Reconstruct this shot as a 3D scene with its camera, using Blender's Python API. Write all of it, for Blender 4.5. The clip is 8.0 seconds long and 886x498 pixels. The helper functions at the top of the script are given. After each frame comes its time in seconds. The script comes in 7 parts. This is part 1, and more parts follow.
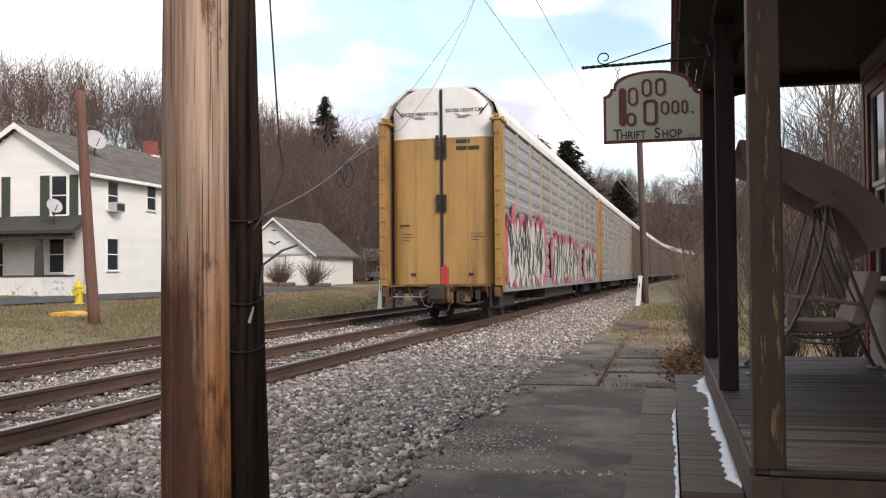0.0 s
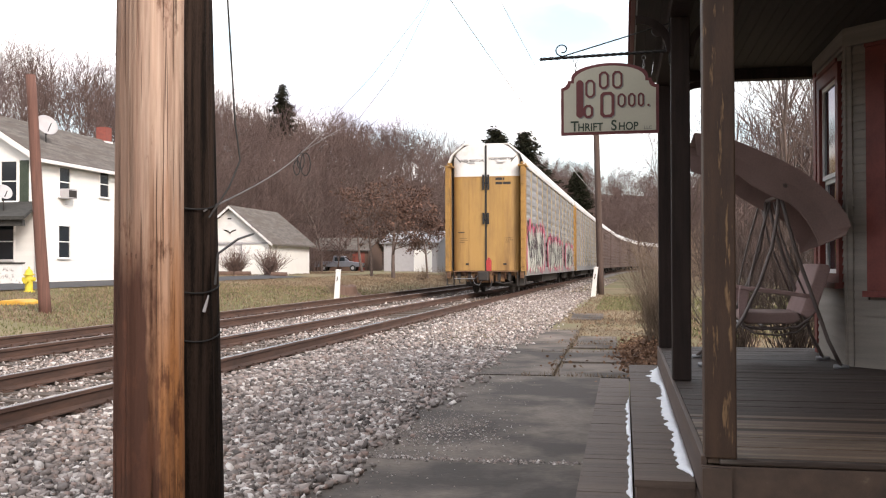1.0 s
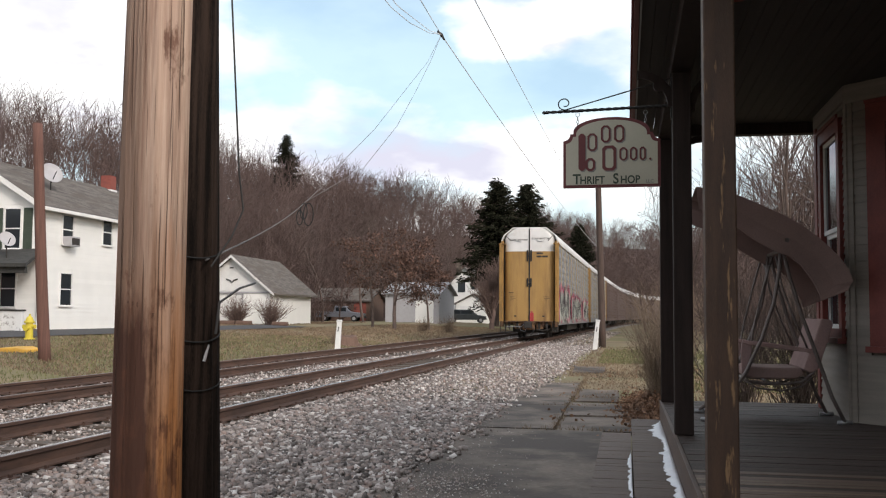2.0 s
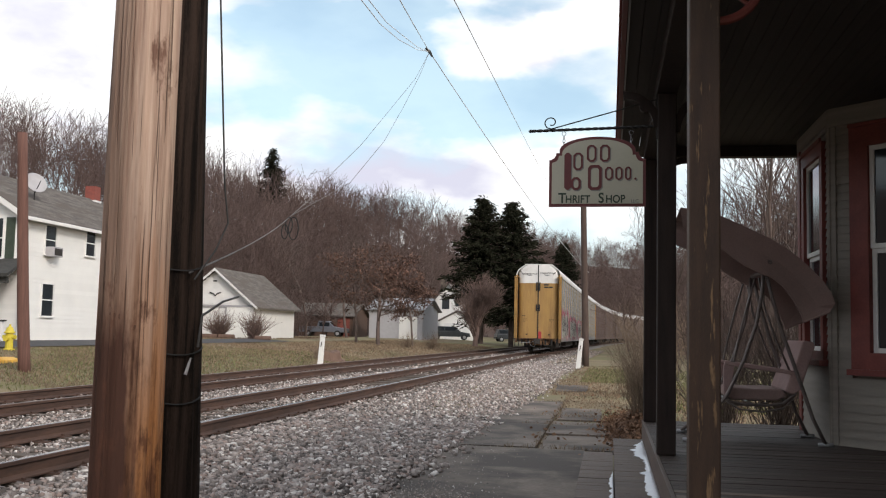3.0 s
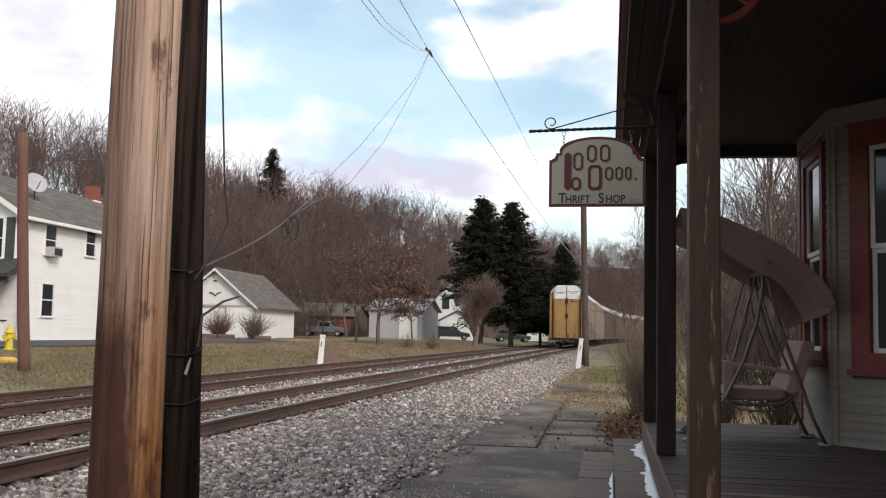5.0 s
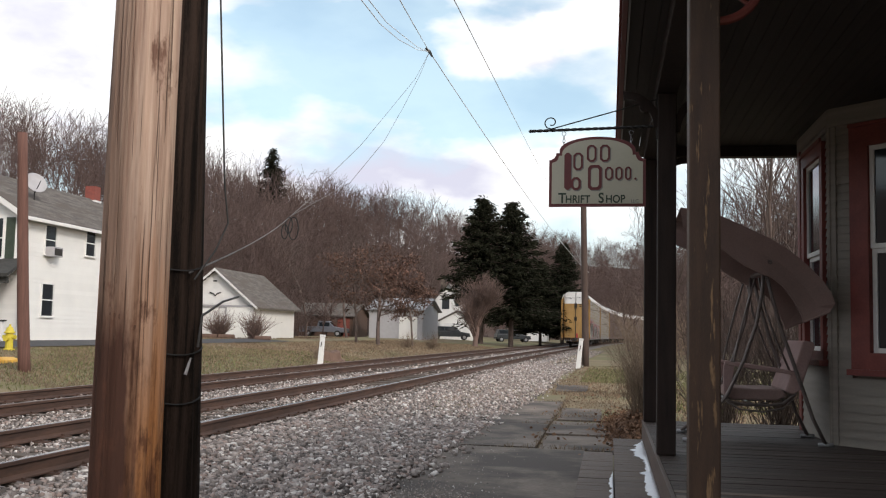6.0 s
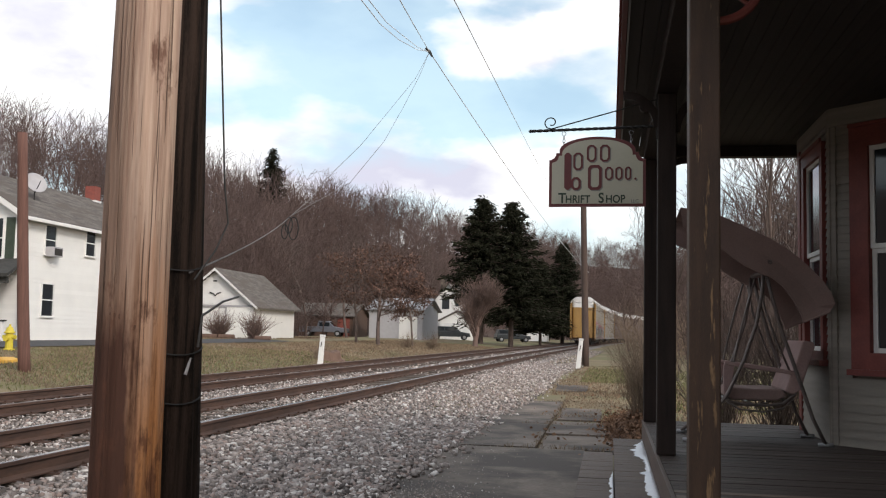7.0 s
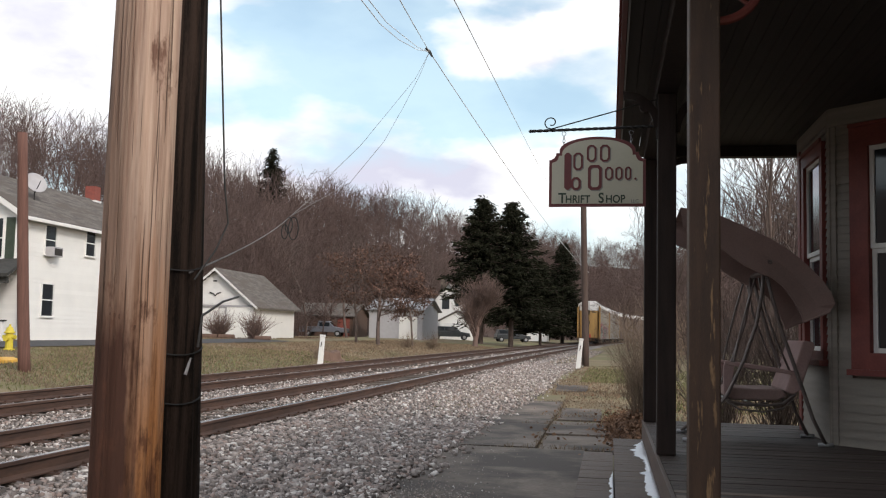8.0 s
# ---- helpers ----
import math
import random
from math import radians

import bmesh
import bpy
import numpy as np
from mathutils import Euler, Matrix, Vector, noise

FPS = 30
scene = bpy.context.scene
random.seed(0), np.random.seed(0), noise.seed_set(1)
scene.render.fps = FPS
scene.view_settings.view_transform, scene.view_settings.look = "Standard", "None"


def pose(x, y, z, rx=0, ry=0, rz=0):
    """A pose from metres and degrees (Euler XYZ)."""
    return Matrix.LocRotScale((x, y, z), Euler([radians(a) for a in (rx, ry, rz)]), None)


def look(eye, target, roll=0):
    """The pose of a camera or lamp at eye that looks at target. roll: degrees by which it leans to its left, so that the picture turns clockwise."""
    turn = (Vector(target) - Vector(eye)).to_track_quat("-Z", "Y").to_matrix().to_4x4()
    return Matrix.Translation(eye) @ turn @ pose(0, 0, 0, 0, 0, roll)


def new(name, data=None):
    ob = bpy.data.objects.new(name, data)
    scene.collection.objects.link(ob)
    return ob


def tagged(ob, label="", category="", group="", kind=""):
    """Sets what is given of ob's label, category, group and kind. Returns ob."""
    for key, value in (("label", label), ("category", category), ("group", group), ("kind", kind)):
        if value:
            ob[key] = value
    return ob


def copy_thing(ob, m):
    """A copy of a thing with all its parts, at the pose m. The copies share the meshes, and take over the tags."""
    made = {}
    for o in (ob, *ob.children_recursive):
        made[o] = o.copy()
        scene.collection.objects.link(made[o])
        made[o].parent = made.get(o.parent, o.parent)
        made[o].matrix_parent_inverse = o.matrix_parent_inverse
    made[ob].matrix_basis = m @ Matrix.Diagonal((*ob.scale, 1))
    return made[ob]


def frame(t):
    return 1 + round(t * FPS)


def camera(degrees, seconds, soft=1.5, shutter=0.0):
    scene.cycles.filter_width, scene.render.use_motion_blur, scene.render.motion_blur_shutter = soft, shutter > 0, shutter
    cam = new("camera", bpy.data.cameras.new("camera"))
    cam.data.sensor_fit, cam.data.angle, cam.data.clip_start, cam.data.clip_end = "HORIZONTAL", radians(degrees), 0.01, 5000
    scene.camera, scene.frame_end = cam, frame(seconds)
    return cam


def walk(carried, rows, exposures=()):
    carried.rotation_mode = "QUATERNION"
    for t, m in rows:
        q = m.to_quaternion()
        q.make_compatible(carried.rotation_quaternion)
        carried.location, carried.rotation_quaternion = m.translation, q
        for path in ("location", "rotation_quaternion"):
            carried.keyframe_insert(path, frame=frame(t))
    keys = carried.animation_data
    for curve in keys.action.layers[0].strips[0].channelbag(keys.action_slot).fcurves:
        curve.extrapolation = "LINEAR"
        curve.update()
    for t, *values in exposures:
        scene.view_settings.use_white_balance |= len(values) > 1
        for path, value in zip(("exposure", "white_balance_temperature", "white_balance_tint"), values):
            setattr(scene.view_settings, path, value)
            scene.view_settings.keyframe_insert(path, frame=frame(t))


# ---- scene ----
cam = camera(49.0, 8.0, soft=1.15)
EYE = (0.0, 0.0, 1.45)


def aim(yaw, pitch, roll):
    """Camera pose at the fixed tripod, from yaw, pitch and lean in degrees."""
    a, b = radians(yaw), radians(pitch)
    way = Vector((-math.sin(a) * math.cos(b), math.cos(a) * math.cos(b), math.sin(b)))
    return look(EYE, Vector(EYE) + way * 10, roll)


PATH = [(0.0, 13.08, 1.50, -0.47), (0.1, 12.22, 1.01, -0.43), (0.2, 11.31, 0.09, -0.4), (0.3, 10.63, -0.76, -0.36),
        (0.4, 10.38, -0.70, -0.32), (0.5, 10.66, -0.15, -0.28), (0.6, 10.78, 0.03, -0.25), (0.7, 10.78, 0.03, -0.2),
        (0.8, 10.66, 0.15, -0.18), (0.9, 10.15, 0.35, -0.14), (1.0, 10.56, 0.90, -0.10), (1.1, 10.80, 1.08, -0.08),
        (1.2, 10.74, 1.75, -0.05), (1.3, 10.74, 2.79, -0.02), (1.4, 10.75, 3.58, 0.01), (1.5, 10.89, 3.64, 0.03),
        (1.6, 11.08, 3.64, 0.06), (1.7, 11.05, 3.60, 0.10), (2.3, 10.2, 4.5, 0.9), (2.8, 9.82, 4.93, 1.28), (3.0, 9.80, 4.90, 1.30), (8.0, 9.80, 4.90, 1.30)]
walk(cam, [(t, aim(y, p, r)) for t, y, p, r in PATH],
     exposures=[(0.0, 0.42, 6520, 11), (0.2, 0.54, 6600, 11), (0.5, 1.0, 6700, 13), (1.0, 0.92, 6700, 13), (1.3, 0.64, 6600, 12), (1.6, 0.43, 6480, 10), (3.0, 0.24, 6420, 9), (8.0, 0.24, 6420, 9)])

# ---- sky and sun ----
SUN_ELEV, SUN_AZ = radians(30), radians(134)


def make_sky():
    w = bpy.data.worlds.new("sky")
    scene.world = w
    w.use_nodes = True
    nt = w.node_tree
    nt.nodes.clear()
    n = nt.nodes.new
    out, bg, cloud = n("ShaderNodeOutputWorld"), n("ShaderNodeBackground"), n("ShaderNodeBackground")
    sky = n("ShaderNodeTexSky")
    sky.sky_type, sky.sun_disc = "NISHITA", False
    sky.sun_elevation, sky.sun_rotation = SUN_ELEV, SUN_AZ
    sky.dust_density, sky.air_density = 2.0, 1.0
    bg.inputs["Strength"].default_value = 0.15
    tone = n("ShaderNodeHueSaturation")
    tone.inputs["Hue"].default_value, tone.inputs["Value"].default_value = 0.472, 1.12
    nt.links.new(sky.outputs[0], tone.inputs["Color"])
    nt.links.new(tone.outputs[0], bg.inputs["Color"])
    tc, mp = n("ShaderNodeTexCoord"), n("ShaderNodeMapping")
    mp.inputs["Scale"].default_value = (2.2, 2.2, 5.0)
    mp.inputs["Location"].default_value = (2.4, 0.7, 0.35)
    mp.inputs["Rotation"].default_value = (0, 0, radians(-9))
    nt.links.new(tc.outputs["Generated"], mp.inputs["Vector"])
    big, fine, warp = n("ShaderNodeTexNoise"), n("ShaderNodeTexNoise"), n("ShaderNodeTexNoise")
    big.inputs["Scale"].default_value, big.inputs["Detail"].default_value = 2.6, 7.0
    big.inputs["Roughness"].default_value = 0.5
    fine.inputs["Scale"].default_value, fine.inputs["Detail"].default_value = 2.6, 6.0
    warp.inputs["Scale"].default_value, warp.inputs["Detail"].default_value = 3.2, 5.0
    for x in (big, fine, warp):
        nt.links.new(mp.outputs[0], x.inputs["Vector"])

    def vec(op, a, b):
        v = n("ShaderNodeVectorMath")
        v.operation = op
        nt.links.new(a, v.inputs[0])
        if isinstance(b, tuple):
            v.inputs[1].default_value = b
        else:
            nt.links.new(b, v.inputs[1])
        return v.outputs["Value" if op == "LENGTH" else 0]

    ragged = vec("ADD", tc.outputs["Generated"], vec("MULTIPLY", vec("SUBTRACT", warp.outputs["Color"], (0.5, 0.5, 0.5)), (0.22, 0.0, 0.13)))

    def masses(base, banks):
        """Adds broad, ragged-edged cloud banks and gaps (x, z, half width, half height, weight) to a noise."""
        total = base
        for cx, cz, rx, rz, weight in banks:
            away = vec("LENGTH", vec("MULTIPLY", vec("SUBTRACT", ragged, (cx, 0.0, cz)), (1 / rx, 0.0, 1 / rz)), (0.0, 0.0, 0.0))
            fall, add = n("ShaderNodeMapRange"), n("ShaderNodeMath")
            fall.interpolation_type = "SMOOTHSTEP"
            fall.inputs[1].default_value, fall.inputs[2].default_value = 1.35, 0.45
            fall.inputs[3].default_value, fall.inputs[4].default_value = 0.0, weight
            nt.links.new(away, fall.inputs[0])
            nt.links.new(total, add.inputs[0])
            nt.links.new(fall.outputs[0], add.inputs[1])
            total = add.outputs[0]
        return total

    cover, shade = n("ShaderNodeValToRGB"), n("ShaderNodeValToRGB")
    cover.color_ramp.elements[0].position, cover.color_ramp.elements[1].position = 0.36, 0.66
    cover.color_ramp.elements[0].color = (0.30, 0.30, 0.30, 1)
    e = shade.color_ramp.elements
    e[0].position, e[0].color = 0.30, (0.64, 0.63, 0.74, 1)
    e[1].position, e[1].color = 0.52, (1.0, 0.985, 0.98, 1)
    nt.links.new(masses(big.outputs["Fac"], [(-0.27, 0.27, 0.17, 0.10, -0.24), (-0.06, 0.225, 0.11, 0.035, -0.16), (-0.09, 0.30, 0.075, 0.035, 0.34), (-0.52, 0.26, 0.17, 0.09, 0.3),
                                             (-0.22, 0.17, 0.20, 0.05, 0.26), (-0.30, 0.325, 0.10, 0.014, 0.22), (-0.05, 0.165, 0.13, 0.03, 0.22)]), cover.inputs[0])
    nt.links.new(masses(fine.outputs["Fac"], [(-0.20, 0.165, 0.20, 0.028, -0.16), (-0.52, 0.215, 0.14, 0.025, -0.14), (-0.03, 0.235, 0.10, 0.025, -0.10), (-0.10, 0.31, 0.08, 0.025, 0.15)]), shade.inputs[0])
    nt.links.new(shade.outputs[0], cloud.inputs["Color"])
    cloud.inputs["Strength"].default_value = 1.02
    mix = n("ShaderNodeMixShader")
    nt.links.new(cover.outputs[0], mix.inputs[0])
    nt.links.new(bg.outputs[0], mix.inputs[1])
    nt.links.new(cloud.outputs[0], mix.inputs[2])
    nt.links.new(mix.outputs[0], out.inputs["Surface"])


make_sky()
sun = new("sun", bpy.data.lights.new("sun", "SUN"))
sun.data.energy, sun.data.angle, sun.data.color = 1.65, radians(14), (1.0, 0.93, 0.84)
sun.matrix_world = look((30 * math.sin(SUN_AZ) * math.cos(SUN_ELEV), 30 * math.cos(SUN_AZ) * math.cos(SUN_ELEV), 30 * math.sin(SUN_ELEV)), (0, 0, 0))


# ---- materials ----
def mat(name, a, b=None, scale=4.0, rough=0.8, bump=0.2, stretch=(1, 1, 1), metal=0.0, fine=60.0, c=None, island=0.0, obj_random=0.0,
        dirt=None, dirt_scale=1.5, dirt_at=(0.5, 0.62), spec=0.4, ramp_at=(0.33, 0.67)):
    """Two-scale noise material: colour a to b, optional worn patches c, a grain bump, and chance shifts from piece to piece."""
    b = b or tuple(x * 0.7 for x in a)
    m = bpy.data.materials.new(name)
    m.use_nodes = True
    nt = m.node_tree
    n, link = nt.nodes.new, nt.links.new
    p = nt.nodes["Principled BSDF"]
    p.inputs["Roughness"].default_value, p.inputs["Metallic"].default_value = rough, metal
    p.inputs["Specular IOR Level"].default_value = spec
    tc, mp = n("ShaderNodeTexCoord"), n("ShaderNodeMapping")
    mp.inputs["Scale"].default_value = stretch
    link(tc.outputs["Object"], mp.inputs["Vector"])
    n1, n2 = n("ShaderNodeTexNoise"), n("ShaderNodeTexNoise")
    n1.inputs["Scale"].default_value, n1.inputs["Detail"].default_value = scale, 6
    n2.inputs["Scale"].default_value, n2.inputs["Detail"].default_value = fine, 3
    link(mp.outputs[0], n1.inputs["Vector"])
    link(mp.outputs[0], n2.inputs["Vector"])
    ramp = n("ShaderNodeValToRGB")
    e = ramp.color_ramp.elements
    e[0].position, e[0].color = ramp_at[0], (*b, 1)
    e[1].position, e[1].color = ramp_at[1], (*a, 1)
    mixf = n("ShaderNodeMix")
    mixf.data_type = "FLOAT"
    mixf.inputs[0].default_value = 0.35
    link(n1.outputs["Fac"], mixf.inputs[2])
    link(n2.outputs["Fac"], mixf.inputs[3])
    link(mixf.outputs[0], ramp.inputs[0])
    col = ramp.outputs[0]
    if c or dirt:
        n3, r3 = n("ShaderNodeTexNoise"), n("ShaderNodeValToRGB")
        n3.inputs["Scale"].default_value, n3.inputs["Detail"].default_value = dirt_scale, 8
        n3.inputs["Roughness"].default_value = 0.65
        link(mp.outputs[0], n3.inputs["Vector"])
        r3.color_ramp.elements[0].position, r3.color_ramp.elements[1].position = dirt_at
        link(n3.outputs["Fac"], r3.inputs[0])
        mx = n("ShaderNodeMix")
        mx.data_type = "RGBA"
        link(r3.outputs[0], mx.inputs[0])
        link(col, mx.inputs[6])
        mx.inputs[7].default_value = (*(c or dirt), 1)
        col = mx.outputs[2]
    if island or obj_random:
        src = n("ShaderNodeNewGeometry").outputs["Random Per Island"] if island else n("ShaderNodeObjectInfo").outputs["Random"]
        amount = island or obj_random
        mr, hsv = n("ShaderNodeMapRange"), n("ShaderNodeHueSaturation")
        mr.inputs[3].default_value, mr.inputs[4].default_value = 1 - amount, 1 + amount
        link(src, mr.inputs[0])
        link(mr.outputs[0], hsv.inputs["Value"])
        link(col, hsv.inputs["Color"])
        col = hsv.outputs[0]
    link(col, p.inputs["Base Color"])
    if bump:
        bp = n("ShaderNodeBump")
        bp.inputs["Strength"].default_value, bp.inputs["Distance"].default_value = bump, 0.01
        link(mixf.outputs[0], bp.inputs["Height"])
        link(bp.outputs[0], p.inputs["Normal"])
    return m


def glass_mat():
    m = bpy.data.materials.new("window_glass")
    m.use_nodes = True
    p = m.node_tree.nodes["Principled BSDF"]
    p.inputs["Base Color"].default_value = (0.02, 0.025, 0.03, 1)
    p.inputs["Roughness"].default_value = 0.06
    p.inputs["Specular IOR Level"].default_value = 0.6
    return m


def pole_mat():
    """Peeled pine: pale and checked above, resin-red and tarred towards its foot and left side, with that side's shade
    painted in.
    """
    m = bpy.data.materials.new("peeled_pole_wood")
    m.use_nodes = True
    nt = m.node_tree
    n, link = nt.nodes.new, nt.links.new
    p = nt.nodes["Principled BSDF"]
    p.inputs["Roughness"].default_value, p.inputs["Specular IOR Level"].default_value = 0.7, 0.25
    tc, sep = n("ShaderNodeTexCoord"), n("ShaderNodeSeparateXYZ")
    link(tc.outputs["Object"], sep.inputs[0])

    def calc(op, a, b):
        q = n("ShaderNodeMath")
        q.operation = op
        for i, v in enumerate((a, b)):
            if isinstance(v, (int, float)):
                q.inputs[i].default_value = v
            else:
                link(v, q.inputs[i])
        return q.outputs[0]

    z = sep.outputs["Z"]
    # offsets from the leaning axis, so that the grain runs along the timber
    dx = calc("SUBTRACT", sep.outputs["X"], calc("ADD", calc("MULTIPLY", z, 0.0408), -2.018))
    dy = calc("SUBTRACT", sep.outputs["Y"], calc("ADD", calc("MULTIPLY", z, -0.0785), 3.926))
    upright = n("ShaderNodeCombineXYZ")
    for i, v in enumerate((dx, dy, z)):
        link(v, upright.inputs[i])

    def grain(stretch, detail=5, rough=0.6, shift=0.0):
        mp, nz = n("ShaderNodeMapping"), n("ShaderNodeTexNoise")
        mp.inputs["Scale"].default_value, mp.inputs["Location"].default_value = stretch, (shift, shift * 0.7, shift * 0.3)
        nz.inputs["Scale"].default_value, nz.inputs["Detail"].default_value, nz.inputs["Roughness"].default_value = 1.0, detail, rough
        link(upright.outputs[0], mp.inputs["Vector"])
        link(mp.outputs[0], nz.inputs["Vector"])
        return nz.outputs["Fac"]

    def span(v, lo, hi, top=1.0):
        q = n("ShaderNodeMapRange")
        q.inputs[1].default_value, q.inputs[2].default_value, q.inputs[4].default_value = lo, hi, top
        link(v, q.inputs[0])
        return q.outputs[0]

    def over(col, tint, fac):
        q = n("ShaderNodeMix")
        q.data_type = "RGBA"
        link(fac, q.inputs[0])
        if isinstance(col, tuple):
            q.inputs[6].default_value = (*col, 1)
        else:
            link(col, q.inputs[6])
        q.inputs[7].default_value = (*tint, 1)
        return q.outputs[2]

    # distance across the timber towards its lit right side, as the camera sees it
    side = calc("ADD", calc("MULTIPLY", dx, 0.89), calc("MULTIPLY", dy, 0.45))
    streak, fine, blot, ragged = grain((26, 26, 0.9)), grain((100, 100, 3.0), 4, 0.65, 3.0), grain((9, 9, 3.2), 7, 0.65, 1.7), grain((16, 16, 0.8), 6, 0.65, 5.0)
    col = over((0.58, 0.415, 0.325), (0.39, 0.25, 0.19), span(streak, 0.40, 0.62))
    col = over(col, (0.66, 0.52, 0.41), span(fine, 0.52, 0.68, 0.6))
    low = calc("ADD", z, calc("MULTIPLY", calc("SUBTRACT", ragged, 0.5), 1.6))
    col = over(col, (0.50, 0.215, 0.08), span(low, 1.80, 0.95, 0.95))
    # shade of the left side painted grey-brown, black-red with resin below the big knot
    shade_resin = calc("ADD", calc("ADD", side, calc("MULTIPLY", z, 0.05)), calc("ADD", calc("MULTIPLY", calc("SUBTRACT", ragged, 0.5), 0.30), -0.07))
    col = over(col, (0.235, 0.145, 0.105), span(shade_resin, 0.045, -0.05, 0.8))
    resin = calc("MULTIPLY", span(calc("ADD", shade_resin, calc("MULTIPLY", calc("SUBTRACT", blot, 0.5), 0.30)), 0.035, -0.045), span(calc("ADD", z, calc("MULTIPLY", blot, 0.5)), 1.85, 1.62, 0.92))
    col = over(col, (0.075, 0.032, 0.022), resin)
    col = over(col, (0.13, 0.055, 0.034), span(calc("ADD", blot, span(low, 1.9, 0.9, 0.12)), 0.62, 0.70, 0.8))
    # drying checks
    check = span(grain((110, 110, 0.14), 2, 0.5, 8.0), 0.62, 0.67)
    col = over(col, (0.10, 0.055, 0.038), calc("MULTIPLY", check, 0.85))
    link(col, p.inputs["Base Color"])
    bp = n("ShaderNodeBump")
    bp.inputs["Strength"].default_value, bp.inputs["Distance"].default_value = 0.9, 0.008
    link(calc("SUBTRACT", calc("ADD", streak, calc("MULTIPLY", fine, 0.4)), check), bp.inputs["Height"])
    link(bp.outputs[0], p.inputs["Normal"])
    return m


def stone_mat():
    """Crushed stone: every piece its own grey, some pinkish or rusty."""
    m = mat("ballast_stone", (0.42, 0.385, 0.37), (0.25, 0.225, 0.215), 8, 0.95, 0.3, spec=0.2)
    nt = m.node_tree
    p = nt.nodes["Principled BSDF"]
    geo, ramp = nt.nodes.new("ShaderNodeNewGeometry"), nt.nodes.new("ShaderNodeValToRGB")
    e = ramp.color_ramp.elements
    e[0].position, e[0].color = 0.0, (0.11, 0.10, 0.095, 1)
    e[1].position, e[1].color = 1.0, (0.72, 0.69, 0.665, 1)
    for pos, colr in ((0.25, (0.235, 0.205, 0.19, 1)), (0.55, (0.36, 0.32, 0.30, 1)), (0.72, (0.31, 0.235, 0.205, 1)), (0.88, (0.52, 0.48, 0.455, 1))):
        x = e.new(pos)
        x.color = colr
    nt.links.new(geo.outputs["Random Per Island"], ramp.inputs[0])
    mx = nt.nodes.new("ShaderNodeMix")
    mx.data_type, mx.blend_type = "RGBA", "MULTIPLY"
    mx.inputs[0].default_value = 0.5
    old = p.inputs["Base Color"].links[0].from_socket
    nt.links.new(ramp.outputs[0], mx.inputs[6])
    nt.links.new(old, mx.inputs[7])
    gain = nt.nodes.new("ShaderNodeHueSaturation")
    gain.inputs["Value"].default_value = 1.5
    nt.links.new(mx.outputs[2], gain.inputs["Color"])
    nt.links.new(gain.outputs[0], p.inputs["Base Color"])
    return m


